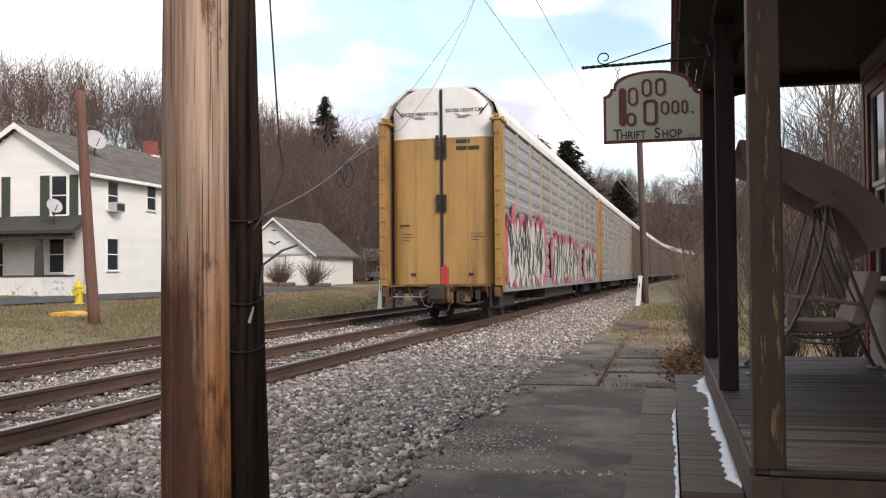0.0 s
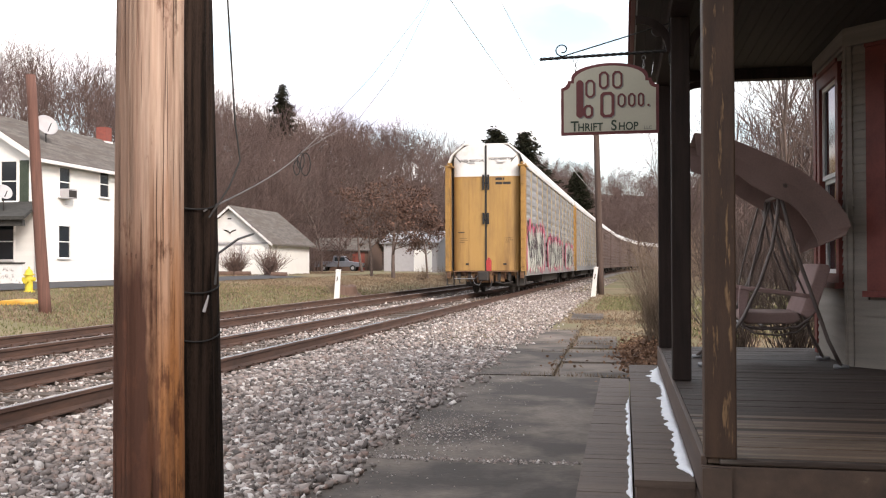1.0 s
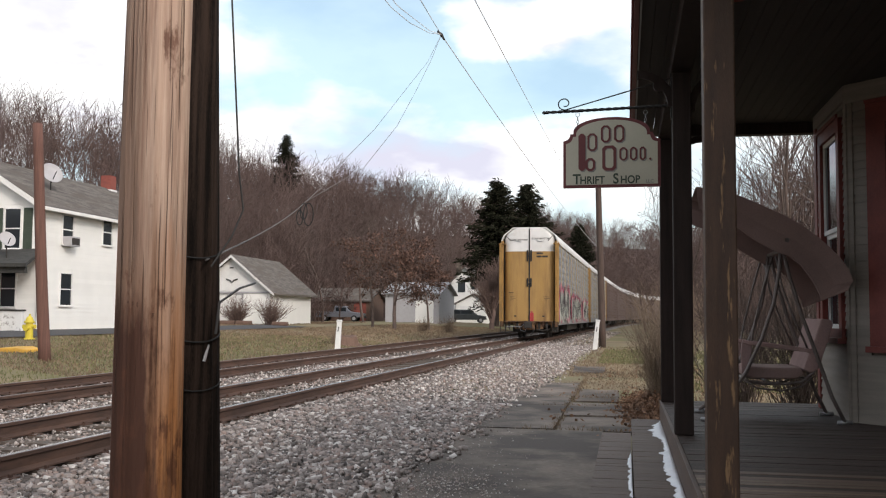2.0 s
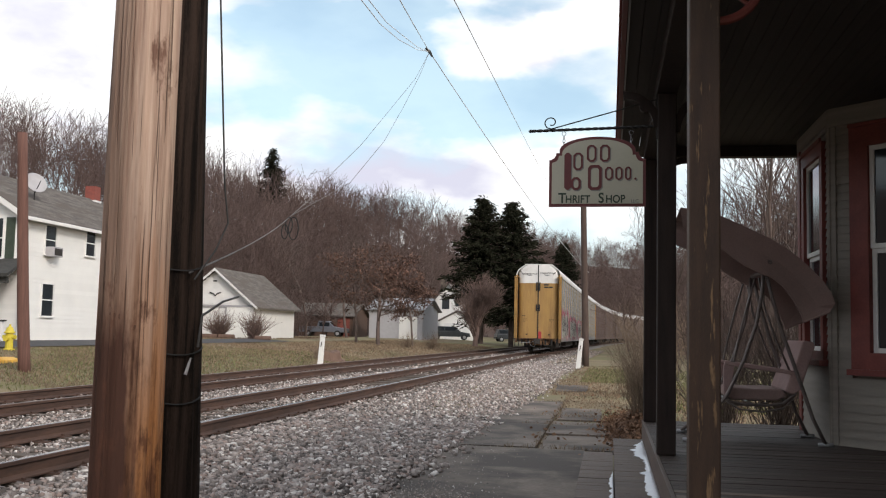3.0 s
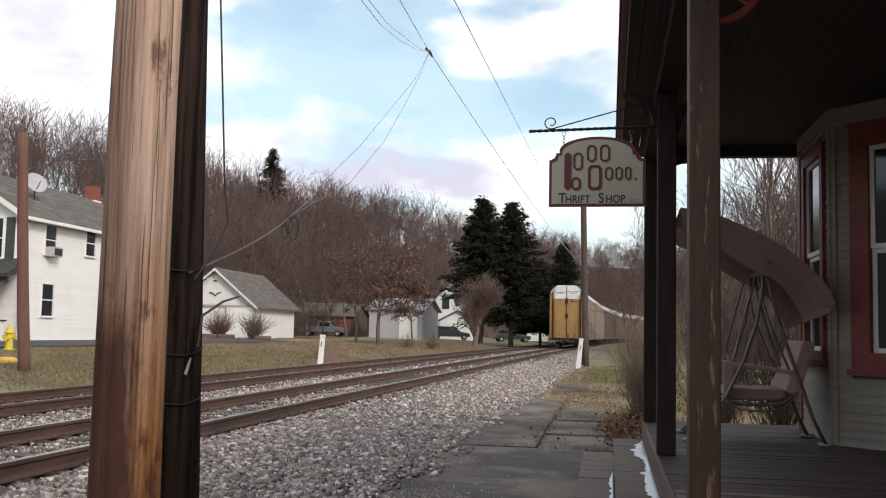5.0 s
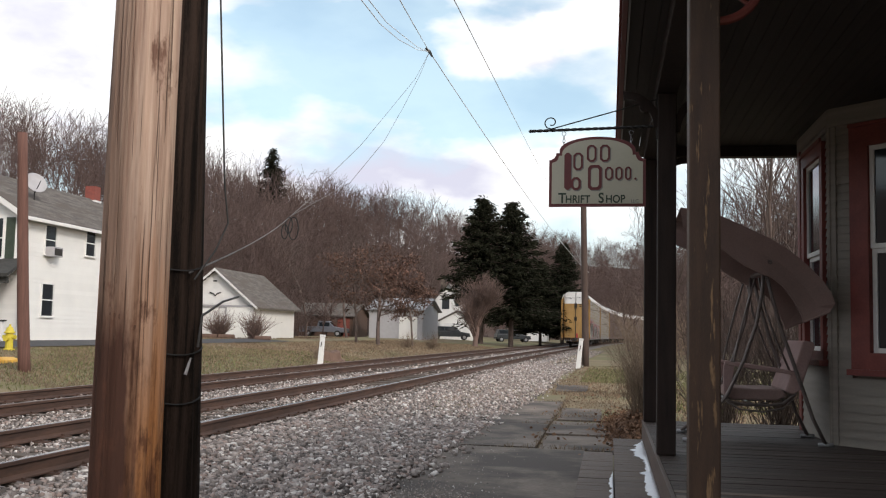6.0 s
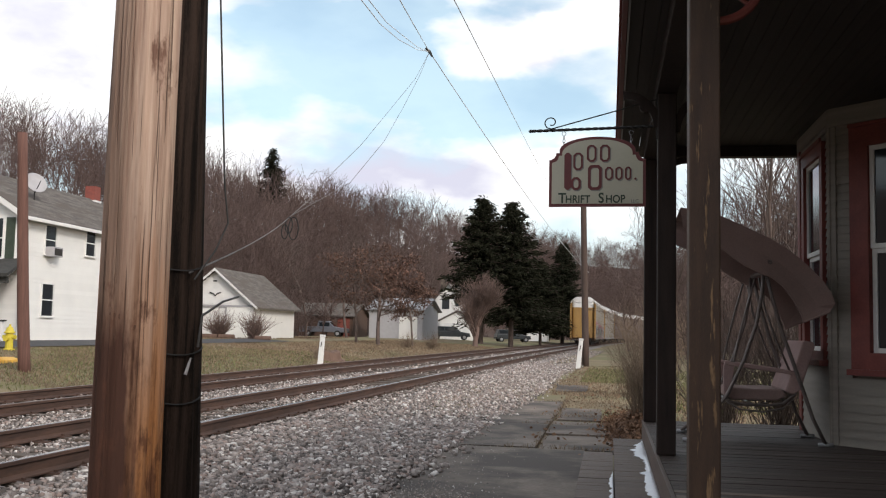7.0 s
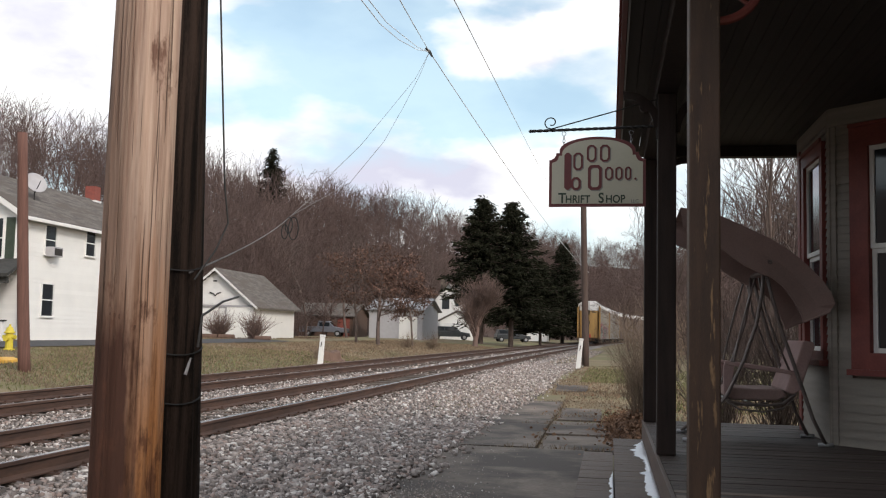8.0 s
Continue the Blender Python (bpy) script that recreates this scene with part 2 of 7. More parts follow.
M = {
    "stone": stone_mat(),
    "bed": mat("ballast_bed", (0.30, 0.28, 0.27), (0.12, 0.11, 0.105), 18, 0.95, 0.9, fine=45, dirt=(0.16, 0.12, 0.09), dirt_scale=0.8),
    "rail": mat("rusty_rail", (0.11, 0.060, 0.042), (0.05, 0.030, 0.024), 9, 0.75, 0.3, (1, 0.15, 1)),
    "rail_top": mat("polished_rail_head", (0.55, 0.53, 0.53), (0.38, 0.35, 0.34), 6, 0.24, 0.05, (1, 0.1, 1), metal=1.0),
    "rail_dull": mat("dull_rail_head", (0.20, 0.15, 0.13), (0.12, 0.085, 0.07), 6, 0.45, 0.05, (1, 0.1, 1), metal=0.5),
    "tie": mat("creosoted_tie", (0.13, 0.10, 0.08), (0.05, 0.04, 0.035), 6, 0.9, 0.5, (1, 8, 8), obj_random=0.3),
    "concrete": mat("old_concrete", (0.23, 0.185, 0.152), (0.10, 0.08, 0.067), 1.6, 0.75, 0.8, fine=22, dirt=(0.058, 0.046, 0.039), dirt_scale=0.6, dirt_at=(0.40, 0.56), spec=0.25, obj_random=0.12),
    "step_concrete": mat("step_concrete", (0.24, 0.20, 0.175), (0.13, 0.11, 0.098), 2.2, 0.6, 0.5, fine=25, dirt=(0.08, 0.07, 0.065), dirt_scale=1.5),
    "deck_worn": mat("bare_worn_deck", (0.17, 0.112, 0.078), (0.075, 0.05, 0.036), 2.0, 0.5, 0.4, (0.5, 7, 9), c=(0.30, 0.225, 0.16), dirt_scale=2.2, dirt_at=(0.50, 0.68), obj_random=0.08),
    "deck": mat("worn_deck_paint", (0.058, 0.037, 0.029), (0.03, 0.02, 0.016), 2.0, 0.62, 0.35, (0.35, 9, 9), c=(0.27, 0.235, 0.2), dirt_scale=1.6, dirt_at=(0.58, 0.72), obj_random=0.12),
    "ledge": mat("weathered_step_boards", (0.135, 0.094, 0.072), (0.07, 0.048, 0.038), 3.0, 0.65, 0.4, (0.6, 10, 10), obj_random=0.1),
    "fascia": mat("brown_painted_board", (0.115, 0.075, 0.055), (0.06, 0.04, 0.032), 3.0, 0.6, 0.3, (4, 0.6, 4), c=(0.20, 0.15, 0.105), dirt_scale=3.0, dirt_at=(0.66, 0.80)),
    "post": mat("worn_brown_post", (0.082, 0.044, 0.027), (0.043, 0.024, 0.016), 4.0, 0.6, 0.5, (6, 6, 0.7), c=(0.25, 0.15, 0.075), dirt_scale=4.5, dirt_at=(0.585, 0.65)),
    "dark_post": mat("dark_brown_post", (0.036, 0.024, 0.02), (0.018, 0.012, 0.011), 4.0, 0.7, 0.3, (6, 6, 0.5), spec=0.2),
    "ceiling": mat("dark_ceiling_boards", (0.038, 0.029, 0.025), (0.023, 0.018, 0.016), 3.0, 0.7, 0.2, (8, 0.4, 1)),
    "red": mat("dark_red_trim", (0.20, 0.045, 0.035), (0.12, 0.026, 0.022), 5.0, 0.55, 0.2),
    "siding": mat("pale_clapboard", (0.25, 0.218, 0.188), (0.18, 0.156, 0.135), 3.0, 0.6, 0.15, (0.5, 0.5, 6), obj_random=0.05),
    "white": mat("white_paint", (0.80, 0.79, 0.77), (0.68, 0.67, 0.66), 2.0, 0.5, 0.1, obj_random=0.03),
    "vinyl": mat("white_vinyl_siding", (0.82, 0.81, 0.78), (0.75, 0.74, 0.72), 1.2, 0.5, 0.05, obj_random=0.03),
    "peeling": mat("peeling_white_paint", (0.72, 0.71, 0.70), (0.6, 0.59, 0.58), 2.0, 0.6, 0.2, c=(0.3, 0.28, 0.27), dirt_scale=3.0, dirt_at=(0.58, 0.66)),
    "shingle": mat("grey_shingles", (0.185, 0.165, 0.15), (0.085, 0.075, 0.07), 2.2, 0.95, 0.8, (1, 0.6, 3), fine=14, dirt=(0.115, 0.098, 0.085), dirt_scale=0.7, spec=0.15),
    "porch_roof": mat("dark_grey_shingles", (0.062, 0.06, 0.056), (0.032, 0.031, 0.029), 4.0, 0.9, 0.4, fine=25),
    "shutter": mat("green_shutter", (0.062, 0.08, 0.058), (0.045, 0.06, 0.043), 4.0, 0.6, 0.1),
    "brick": mat("red_brick", (0.28, 0.08, 0.06), (0.18, 0.06, 0.05), 9.0, 0.9, 0.4),
    "snow": mat("old_snow", (0.88, 0.89, 0.92), (0.76, 0.78, 0.83), 14.0, 0.7, 0.9, fine=120),
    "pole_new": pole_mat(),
    "pole_scar": mat("resinous_knot", (0.15, 0.07, 0.042), (0.07, 0.034, 0.022), 6.0, 0.6, 0.6, (3, 3, 1)),
    "pole_old": mat("creosoted_pole", (0.055, 0.036, 0.028), (0.008, 0.006, 0.005), 2.0, 0.9, 1.0, (16, 16, 0.4), ramp_at=(0.42, 0.6), spec=0.15),
    "pole_red": mat("red_brown_pole", (0.17, 0.085, 0.065), (0.10, 0.05, 0.04), 3.0, 0.85, 0.4, (8, 8, 0.5)),
    "pole_grey": mat("weathered_dark_pole", (0.105, 0.072, 0.06), (0.06, 0.042, 0.036), 3.0, 0.9, 0.4, (8, 8, 0.5)),
    "post_yellow": mat("grimy_ochre_steel", (0.40, 0.23, 0.065), (0.27, 0.15, 0.045), 2.0, 0.6, 0.1, (1, 1, 0.4), dirt=(0.12, 0.075, 0.04), dirt_scale=1.6, dirt_at=(0.5, 0.72)),
    "rust": mat("rusty_ochre_steel", (0.21, 0.12, 0.055), (0.10, 0.052, 0.032), 3.0, 0.8, 0.4, dirt=(0.075, 0.04, 0.028), dirt_scale=2.5, dirt_at=(0.45, 0.6)),
    "thin_post": mat("dull_ochre_grey_steel", (0.40, 0.33, 0.22), (0.30, 0.25, 0.18), 2.0, 0.6, 0.05),
    "yellow": mat("weathered_yellow_steel", (0.45, 0.275, 0.088), (0.34, 0.20, 0.066), 0.9, 0.55, 0.06, (2.2, 2.2, 0.3), dirt=(0.19, 0.105, 0.045), dirt_scale=0.9, dirt_at=(0.42, 0.72)),
    "car_white": mat("white_steel", (0.74, 0.73, 0.72), (0.62, 0.61, 0.6), 1.5, 0.5, 0.05, dirt=(0.5, 0.46, 0.42), dirt_scale=1.3, dirt_at=(0.55, 0.75)),
    "galv": mat("galvanised_panel", (0.34, 0.34, 0.35), (0.25, 0.25, 0.26), 1.4, 0.5, 0.1, (1, 1, 3), metal=0.25, obj_random=0.06),
    "brownside": mat("grimy_brown_panel", (0.16, 0.113, 0.10), (0.10, 0.07, 0.063), 1.4, 0.65, 0.1, (1, 1, 3), obj_random=0.12),
    "under": mat("black_underframe", (0.045, 0.038, 0.034), (0.022, 0.02, 0.019), 4.0, 0.75, 0.3),
    "black": mat("black_rubber", (0.02, 0.02, 0.021), (0.012, 0.012, 0.012), 8.0, 0.7, 0.1),
    "iron": mat("wrought_iron", (0.03, 0.028, 0.028), (0.018, 0.017, 0.017), 9.0, 0.5, 0.2, metal=0.3),
    "pink": mat("pink_spray_paint", (0.50, 0.12, 0.19), (0.36, 0.07, 0.12), 3.0, 0.5, 0.0),
    "spray_white": mat("white_spray_paint", (0.50, 0.50, 0.46), (0.34, 0.39, 0.34), 2.2, 0.5, 0.0, island=0.25),
    "spray_dark": mat("dark_spray_paint", (0.07, 0.045, 0.06), (0.03, 0.02, 0.03), 3.0, 0.5, 0.0),
    "signal_red": mat("red_marker_plastic", (0.42, 0.05, 0.05), (0.3, 0.03, 0.03), 5.0, 0.4, 0.0),
    "grass": mat("winter_grass", (0.26, 0.195, 0.115), (0.15, 0.12, 0.07), 0.35, 0.95, 0.8, fine=14, dirt=(0.13, 0.13, 0.055), dirt_scale=0.10, dirt_at=(0.46, 0.6)),
    "blade_dry": mat("dry_grass_blades", (0.25, 0.18, 0.118), (0.14, 0.10, 0.068), 1.0, 0.9, 0.0, island=0.35),
    "blade_green": mat("green_grass_blades", (0.18, 0.175, 0.075), (0.11, 0.11, 0.05), 1.0, 0.9, 0.0, island=0.35),
    "bark": mat("grey_brown_bark", (0.125, 0.092, 0.078), (0.07, 0.05, 0.044), 3.0, 0.9, 0.2, island=0.3),
    "twig_red": mat("reddish_bare_twigs", (0.20, 0.137, 0.118), (0.13, 0.088, 0.076), 1.0, 0.9, 0.0, island=0.3),
    "woods": mat("bare_wood_twigs", (0.155, 0.111, 0.10), (0.105, 0.075, 0.068), 0.05, 0.95, 0.0, island=0.28, spec=0.1),
    "litter": mat("hillside_leaf_litter", (0.125, 0.087, 0.073), (0.075, 0.053, 0.046), 0.12, 0.95, 0.6, fine=2.5),
    "needle": mat("dark_conifer_needles", (0.029, 0.03, 0.019), (0.015, 0.016, 0.011), 0.6, 1.0, 0.0, island=0.35, spec=0.0),
    "oakleaf": mat("dry_oak_leaves", (0.15, 0.083, 0.06), (0.09, 0.05, 0.038), 1.0, 0.85, 0.0, island=0.4),
    "deadleaf": mat("fallen_brown_leaves", (0.22, 0.125, 0.075), (0.12, 0.065, 0.04), 6.0, 0.85, 0.0, island=0.45),
    "asphalt": mat("asphalt_lane", (0.075, 0.072, 0.075), (0.05, 0.048, 0.05), 2.0, 0.9, 0.4),
    "kerb_yellow": mat("yellow_kerb_paint", (0.70, 0.40, 0.06), (0.55, 0.3, 0.05), 3.0, 0.6, 0.2),
    "hydrant": mat("yellow_hydrant_paint", (0.62, 0.50, 0.05), (0.5, 0.4, 0.04), 5.0, 0.5, 0.1),
    "cream": mat("cream_sign_paint", (0.52, 0.49, 0.39), (0.46, 0.43, 0.34), 3.0, 0.5, 0.03),
    "sign_red": mat("maroon_sign_paint", (0.155, 0.035, 0.035), (0.12, 0.025, 0.028), 6.0, 0.5, 0.05),
    "sign_green": mat("dark_green_lettering", (0.04, 0.06, 0.04), (0.03, 0.045, 0.03), 6.0, 0.5, 0.0),
    "sign_grey": mat("grey_sign_shadow", (0.25, 0.24, 0.22), (0.2, 0.19, 0.18), 6.0, 0.5, 0.0),
    "canvas": mat("faded_mauve_canvas", (0.29, 0.195, 0.175), (0.20, 0.135, 0.12), 2.5, 0.85, 0.25, fine=90),
    "cushion": mat("dusty_pink_cushion", (0.36, 0.24, 0.225), (0.25, 0.165, 0.155), 3.0, 0.9, 0.2, fine=80),
    "tube": mat("brown_steel_tube", (0.16, 0.13, 0.12), (0.10, 0.08, 0.075), 5.0, 0.45, 0.1, metal=0.3),
    "dish": mat("grey_dish", (0.42, 0.41, 0.43), (0.36, 0.35, 0.36), 3.0, 0.5, 0.0),
    "truck": mat("silver_blue_car_paint", (0.20, 0.21, 0.245), (0.16, 0.17, 0.20), 2.0, 0.35, 0.0, metal=0.4),
    "van": mat("dark_grey_car_paint", (0.05, 0.055, 0.06), (0.035, 0.04, 0.045), 2.0, 0.35, 0.0, metal=0.3),
    "wood_brown": mat("brown_shed_boards", (0.16, 0.10, 0.075), (0.1, 0.06, 0.045), 2.0, 0.8, 0.3, (4, 4, 0.5)),
    "wire_mid": mat("weathered_cable", (0.13, 0.118, 0.113), (0.08, 0.073, 0.072), 9.0, 0.6, 0.0),
    "wire": mat("wire_sheath", (0.06, 0.055, 0.055), (0.04, 0.04, 0.04), 9.0, 0.6, 0.0),
    "stalk": mat("grey_brown_weed_stalks", (0.25, 0.185, 0.135), (0.15, 0.11, 0.08), 1.0, 0.9, 0.0, island=0.4),
    "wire_grey": mat("grey_wire", (0.66, 0.65, 0.65), (0.55, 0.54, 0.54), 9.0, 0.5, 0.0),
    "glass": glass_mat(),
}


# ---- geometry helpers ----
class Shape:
    """Collects boxes, tubes and sheets into one mesh."""

    def __init__(self):
        self.v, self.f = [], []

    def add(self, verts, faces):
        k = len(self.v)
        self.v += [tuple(p) for p in verts]
        self.f += [tuple(i + k for i in q) for q in faces]
        return self

    def box(self, x0, x1, y0, y1, z0, z1, m=None):
        p = [Vector((x, y, z)) for z in (z0, z1) for y in (y0, y1) for x in (x0, x1)]
        if m:
            p = [m @ q for q in p]
        return self.add(p, [(0, 2, 3, 1), (4, 5, 7, 6), (0, 1, 5, 4), (2, 6, 7, 3), (0, 4, 6, 2), (1, 3, 7, 5)])

    def tube(self, points, radii, n=8, caps=True):
        pts = [Vector(p) for p in points]
        if not isinstance(radii, (list, tuple)):
            radii = [radii] * len(pts)
        verts, faces, u = [], [], None
        for i, p in enumerate(pts):
            d = (pts[min(i + 1, len(pts) - 1)] - pts[max(i - 1, 0)]).normalized()
            if u is None:
                u = d.orthogonal().normalized()
            u = (u - d * u.dot(d)).normalized()
            w = d.cross(u)
            for k in range(n):
                a = 2 * math.pi * k / n
                verts.append(p + (u * math.cos(a) + w * math.sin(a)) * radii[i])
        for i in range(len(pts) - 1):
            for k in range(n):
                faces.append((i * n + k, i * n + (k + 1) % n, (i + 1) * n + (k + 1) % n, (i + 1) * n + k))
        if caps:
            faces += [tuple(range(n))[::-1], tuple((len(pts) - 1) * n + k for k in range(n))]
        return self.add(verts, faces)

    def loft(self, rings, closed=True, caps=True):
        n = len(rings[0])
        verts = [p for r in rings for p in r]
        faces = []
        for i in range(len(rings) - 1):
            for k in range(n if closed else n - 1):
                faces.append((i * n + k, i * n + (k + 1) % n, (i + 1) * n + (k + 1) % n, (i + 1) * n + k))
        if caps:
            faces += [tuple(range(n))[::-1], tuple((len(rings) - 1) * n + k for k in range(n))]
        return self.add(verts, faces)

    def extrude(self, outline, y0, y1):
        """An outline of (x, z) drawn out along y."""
        return self.loft([[(x, y0, z) for x, z in outline], [(x, y1, z) for x, z in outline]])

    def mesh(self, name, material, smooth=False):
        me = bpy.data.meshes.new(name)
        me.from_pydata(self.v, [], self.f)
        bm = bmesh.new()
        bm.from_mesh(me)
        bmesh.ops.recalc_face_normals(bm, faces=bm.faces)
        bm.to_mesh(me)
        bm.free()
        me.materials.append(M[material])
        if smooth:
            me.shade_smooth()
        return me


def part(name, shape, material, parent=None, label="", bevel=0.0, smooth=False):
    """Links a shape as one mesh object under a thing or a part."""
    me = shape if isinstance(shape, bpy.types.Mesh) else shape.mesh(name, material, smooth)
    ob = new(name, me)
    ob.parent = parent
    if label:
        ob["label"] = label
    if bevel:
        b = ob.modifiers.new("bevel", "BEVEL")
        b.width, b.segments, b.limit_method = bevel, 2, "ANGLE"
    return ob


def thing(name, label, category, group="", kind="", at=None):
    ob = new(name)
    ob.empty_display_size = 0.2
    if at is not None:
        ob.matrix_world = at
    return tagged(ob, label, category, group, kind)


def solid(name, shape, material, label, category="", group="", kind="", bevel=0.0, smooth=False):
    return tagged(part(name, shape, material, None, "", bevel, smooth), label, category, group, kind)


def raw_mesh(name, verts, tris, material):
    """A large triangle mesh from numpy arrays."""
    me = bpy.data.meshes.new(name)
    nv, nt_ = len(verts), len(tris)
    me.vertices.add(nv)
    me.vertices.foreach_set("co", np.asarray(verts, dtype=np.float32).ravel())
    me.loops.add(nt_ * 3)
    me.loops.foreach_set("vertex_index", np.asarray(tris, dtype=np.int32).ravel())
    me.polygons.add(nt_)
    me.polygons.foreach_set("loop_start", np.arange(0, nt_ * 3, 3, dtype=np.int32))
    me.update(calc_edges=True)
    me.materials.append(M[material])
    return me


def smooth01(x):
    x = np.clip(x, 0.0, 1.0)
    return x * x * (3 - 2 * x)


# ---- the lie of the land ----
RAIL_Z = 0.27


def track_x(y):
    """Centre of the near track: straight past the platform, then a long bend to the right."""
    y = np.asarray(y, dtype=float)
    return -5.9 + 0.012 * y + 8.1e-5 * y * np.abs(y) + 4e-4 * np.maximum(0, y - 140) ** 2 + 2.2e-3 * np.maximum(0, y - 205) ** 2


def hill_foot(y):
    y = np.asarray(y, dtype=float)
    return np.minimum(-36 + 0.0031 * np.maximum(0, y - 125) ** 2, track_x(y) - 13)


def land(x, y):
    x, y = np.asarray(x, dtype=float), np.asarray(y, dtype=float)
    off = track_x(y) - 5.3 - x
    z = -0.06 + 0.38 * smooth01(off / 5) + 0.35 * smooth01((off - 5) / 12)
    z = np.where(off < 0, -0.06 + 0.05 * smooth01((y - 13) / 10), z)
    u = hill_foot(y) - x
    slope = np.interp(y, [0, 60, 110, 170, 250], [0.5, 0.52, 0.6, 0.62, 0.72])
    top = np.interp(y, [0, 100, 200, 300], [23, 28, 31, 31])
    z = z + np.where(u > 0, top * (1 - np.exp(-np.maximum(u, 0) * slope / top)) * smooth01(u / 14), 0)
    v = x - (track_x(y) + 16 + 5 * np.sin(y * 0.03))
    z = z + np.where((v > 0) & (y > 25), 16 * (1 - np.exp(-np.maximum(v, 0) * 0.28 / 16)) * smooth01((y - 25) / 40), 0)
    return z


def build_ground():
    xs = np.concatenate([np.linspace(-900, -140, 14), np.linspace(-130, -40, 31), np.linspace(-38, 30, 69), np.linspace(33, 120, 26), np.linspace(140, 900, 13)])
    ys = np.concatenate([np.linspace(-300, -20, 10), np.linspace(-14, 130, 97), np.linspace(133, 400, 80), np.linspace(420, 1200, 16)])
    X, Y = np.meshgrid(xs, ys)
    Z = land(X, Y) + 0.03 * np.sin(X * 1.3 + Y * 0.7) * np.clip((np.abs(X + 7) - 6) / 6, 0, 1)
    nx = len(xs)
    i, j = np.meshgrid(np.arange(nx - 1), np.arange(len(ys) - 1))
    a = (j * nx + i).ravel()
    tris = np.concatenate([np.stack([a, a + 1, a + nx + 1], 1), np.stack([a, a + nx + 1, a + nx], 1)])
    me = raw_mesh("ground", np.stack([X.ravel(), Y.ravel(), Z.ravel()], 1), tris, "grass")
    me.materials.append(M["litter"])
    cx, cy = X.ravel()[tris].mean(1), Y.ravel()[tris].mean(1)
    woods = (hill_foot(cy) - cx > -1) | ((cx - track_x(cy) > 15) & (cy > 24))
    me.polygons.foreach_set("material_index", woods.astype(np.int32))
    me.shade_smooth()
    tagged(new("ground", me), "patchy winter grass and leaf-littered hillside", "ground", kind="structure")


build_ground()


# ---- railway ----
def sweep(xoff, profile, y0, y1, step, cx=track_x):
    rings = []
    n = int((y1 - y0) / step) + 1
    for y in np.linspace(y0, y1, n):
        x, d = float(cx(y)), float(cx(y + 0.5) - cx(y - 0.5))
        nrm = Vector((1, -d, 0)).normalized()
        rings.append([Vector((x, y, 0)) + nrm * (xoff + px) + Vector((0, 0, pz)) for px, pz in profile])
    return Shape().loft(rings)


def second_x(y):
    return track_x(y) - 3.6


def rail_profile():
    half = [(0.07, -0.165), (0.07, -0.15), (0.012, -0.125), (0.012, -0.045), (0.037, -0.035), (0.037, -0.004), (0.03, 0.0)]
    return [(x, z + RAIL_Z) for x, z in half] + [(-x, z + RAIL_Z) for x, z in half[::-1]]


def railway(name, label, cx, gauge_half=0.753):
    root = thing(name, label, "railway track", kind="structure")
    for side in (-1, 1):
        rail = part("rail", sweep(side * gauge_half, rail_profile(), -12, 330, 2.5, cx), "rail", root)
        part("rail_head", sweep(side * gauge_half, [(0.031, RAIL_Z - 0.001), (0.026, RAIL_Z + 0.004), (-0.026, RAIL_Z + 0.004), (-0.031, RAIL_Z - 0.001)], -12, 330, 2.5, cx),
             "rail_top" if name == "track_1" else "rail_dull", rail, "worn running surface")
    tie = Shape().box(-1.28, 1.28, -0.11, 0.11, -0.06, 0.105).mesh("tie", "tie")
    rng = random.Random(4)
    plate = Shape()
    for s in (-gauge_half, gauge_half):
        plate.box(s - 0.14, s + 0.14, -0.09, 0.09, 0.105, 0.118)
        for q in (-0.1, 0.1):
            plate.box(s + q - 0.015, s + q + 0.015, -0.05, -0.02, 0.118, 0.145)
    plate = plate.mesh("tie_plates", "rail")
    for k in range(150):
        y = 1.0 + k * 0.52
        ob = part("tie", tie, "", root)
        ob.matrix_basis = pose(float(cx(y)) + rng.uniform(-0.04, 0.04), y, rng.uniform(-0.02, 0.0), 0, 0, rng.uniform(-1.2, 1.2))
        if k < 60:
            part("tie_plate", plate, "", ob)
    return root


near_track = railway("track_1", "main railway track with rusty rails and worn bright heads", track_x)
far_track = railway("track_2", "rusty second railway track beside the main line", second_x)


def bed_z(x, y):
    """Height of the ballast over the land: shoulders at both sides and flat between the tracks."""
    off = x - track_x(y)
    right = 0.09 - (off - 1.45) * 0.075 - 0.05 * np.sin(np.clip((off - 1.4) / 2.2, 0, 1) * math.pi)
    z = np.where(off > 1.45, np.maximum(right, 0.0), 0.085)
    left = 0.085 + (off + 5.2) * 0.25
    return np.where(off < -5.2, left, z)


def build_bed():
    ys = np.concatenate([np.linspace(-12, 60, 145), np.linspace(62, 330, 100)])
    offs = np.linspace(-6.4, 4.4, 55)
    O, Y = np.meshgrid(offs, ys)
    X = track_x(Y) + O
    rs = np.random.RandomState(3)
    Z = bed_z(X, Y) - 0.03 + rs.normal(0, 0.008, X.shape)
    nx = len(offs)
    i, j = np.meshgrid(np.arange(nx - 1), np.arange(len(ys) - 1))
    a = (j * nx + i).ravel()
    tris = np.concatenate([np.stack([a, a + 1, a + nx + 1], 1), np.stack([a, a + nx + 1, a + nx], 1)])
    tagged(new("ballast_bed", raw_mesh("ballast_bed", np.stack([X.ravel(), Y.ravel(), Z.ravel()], 1), tris, "bed")),
           "grey crushed-stone bed under both tracks", "ballast", kind="structure")


build_bed()


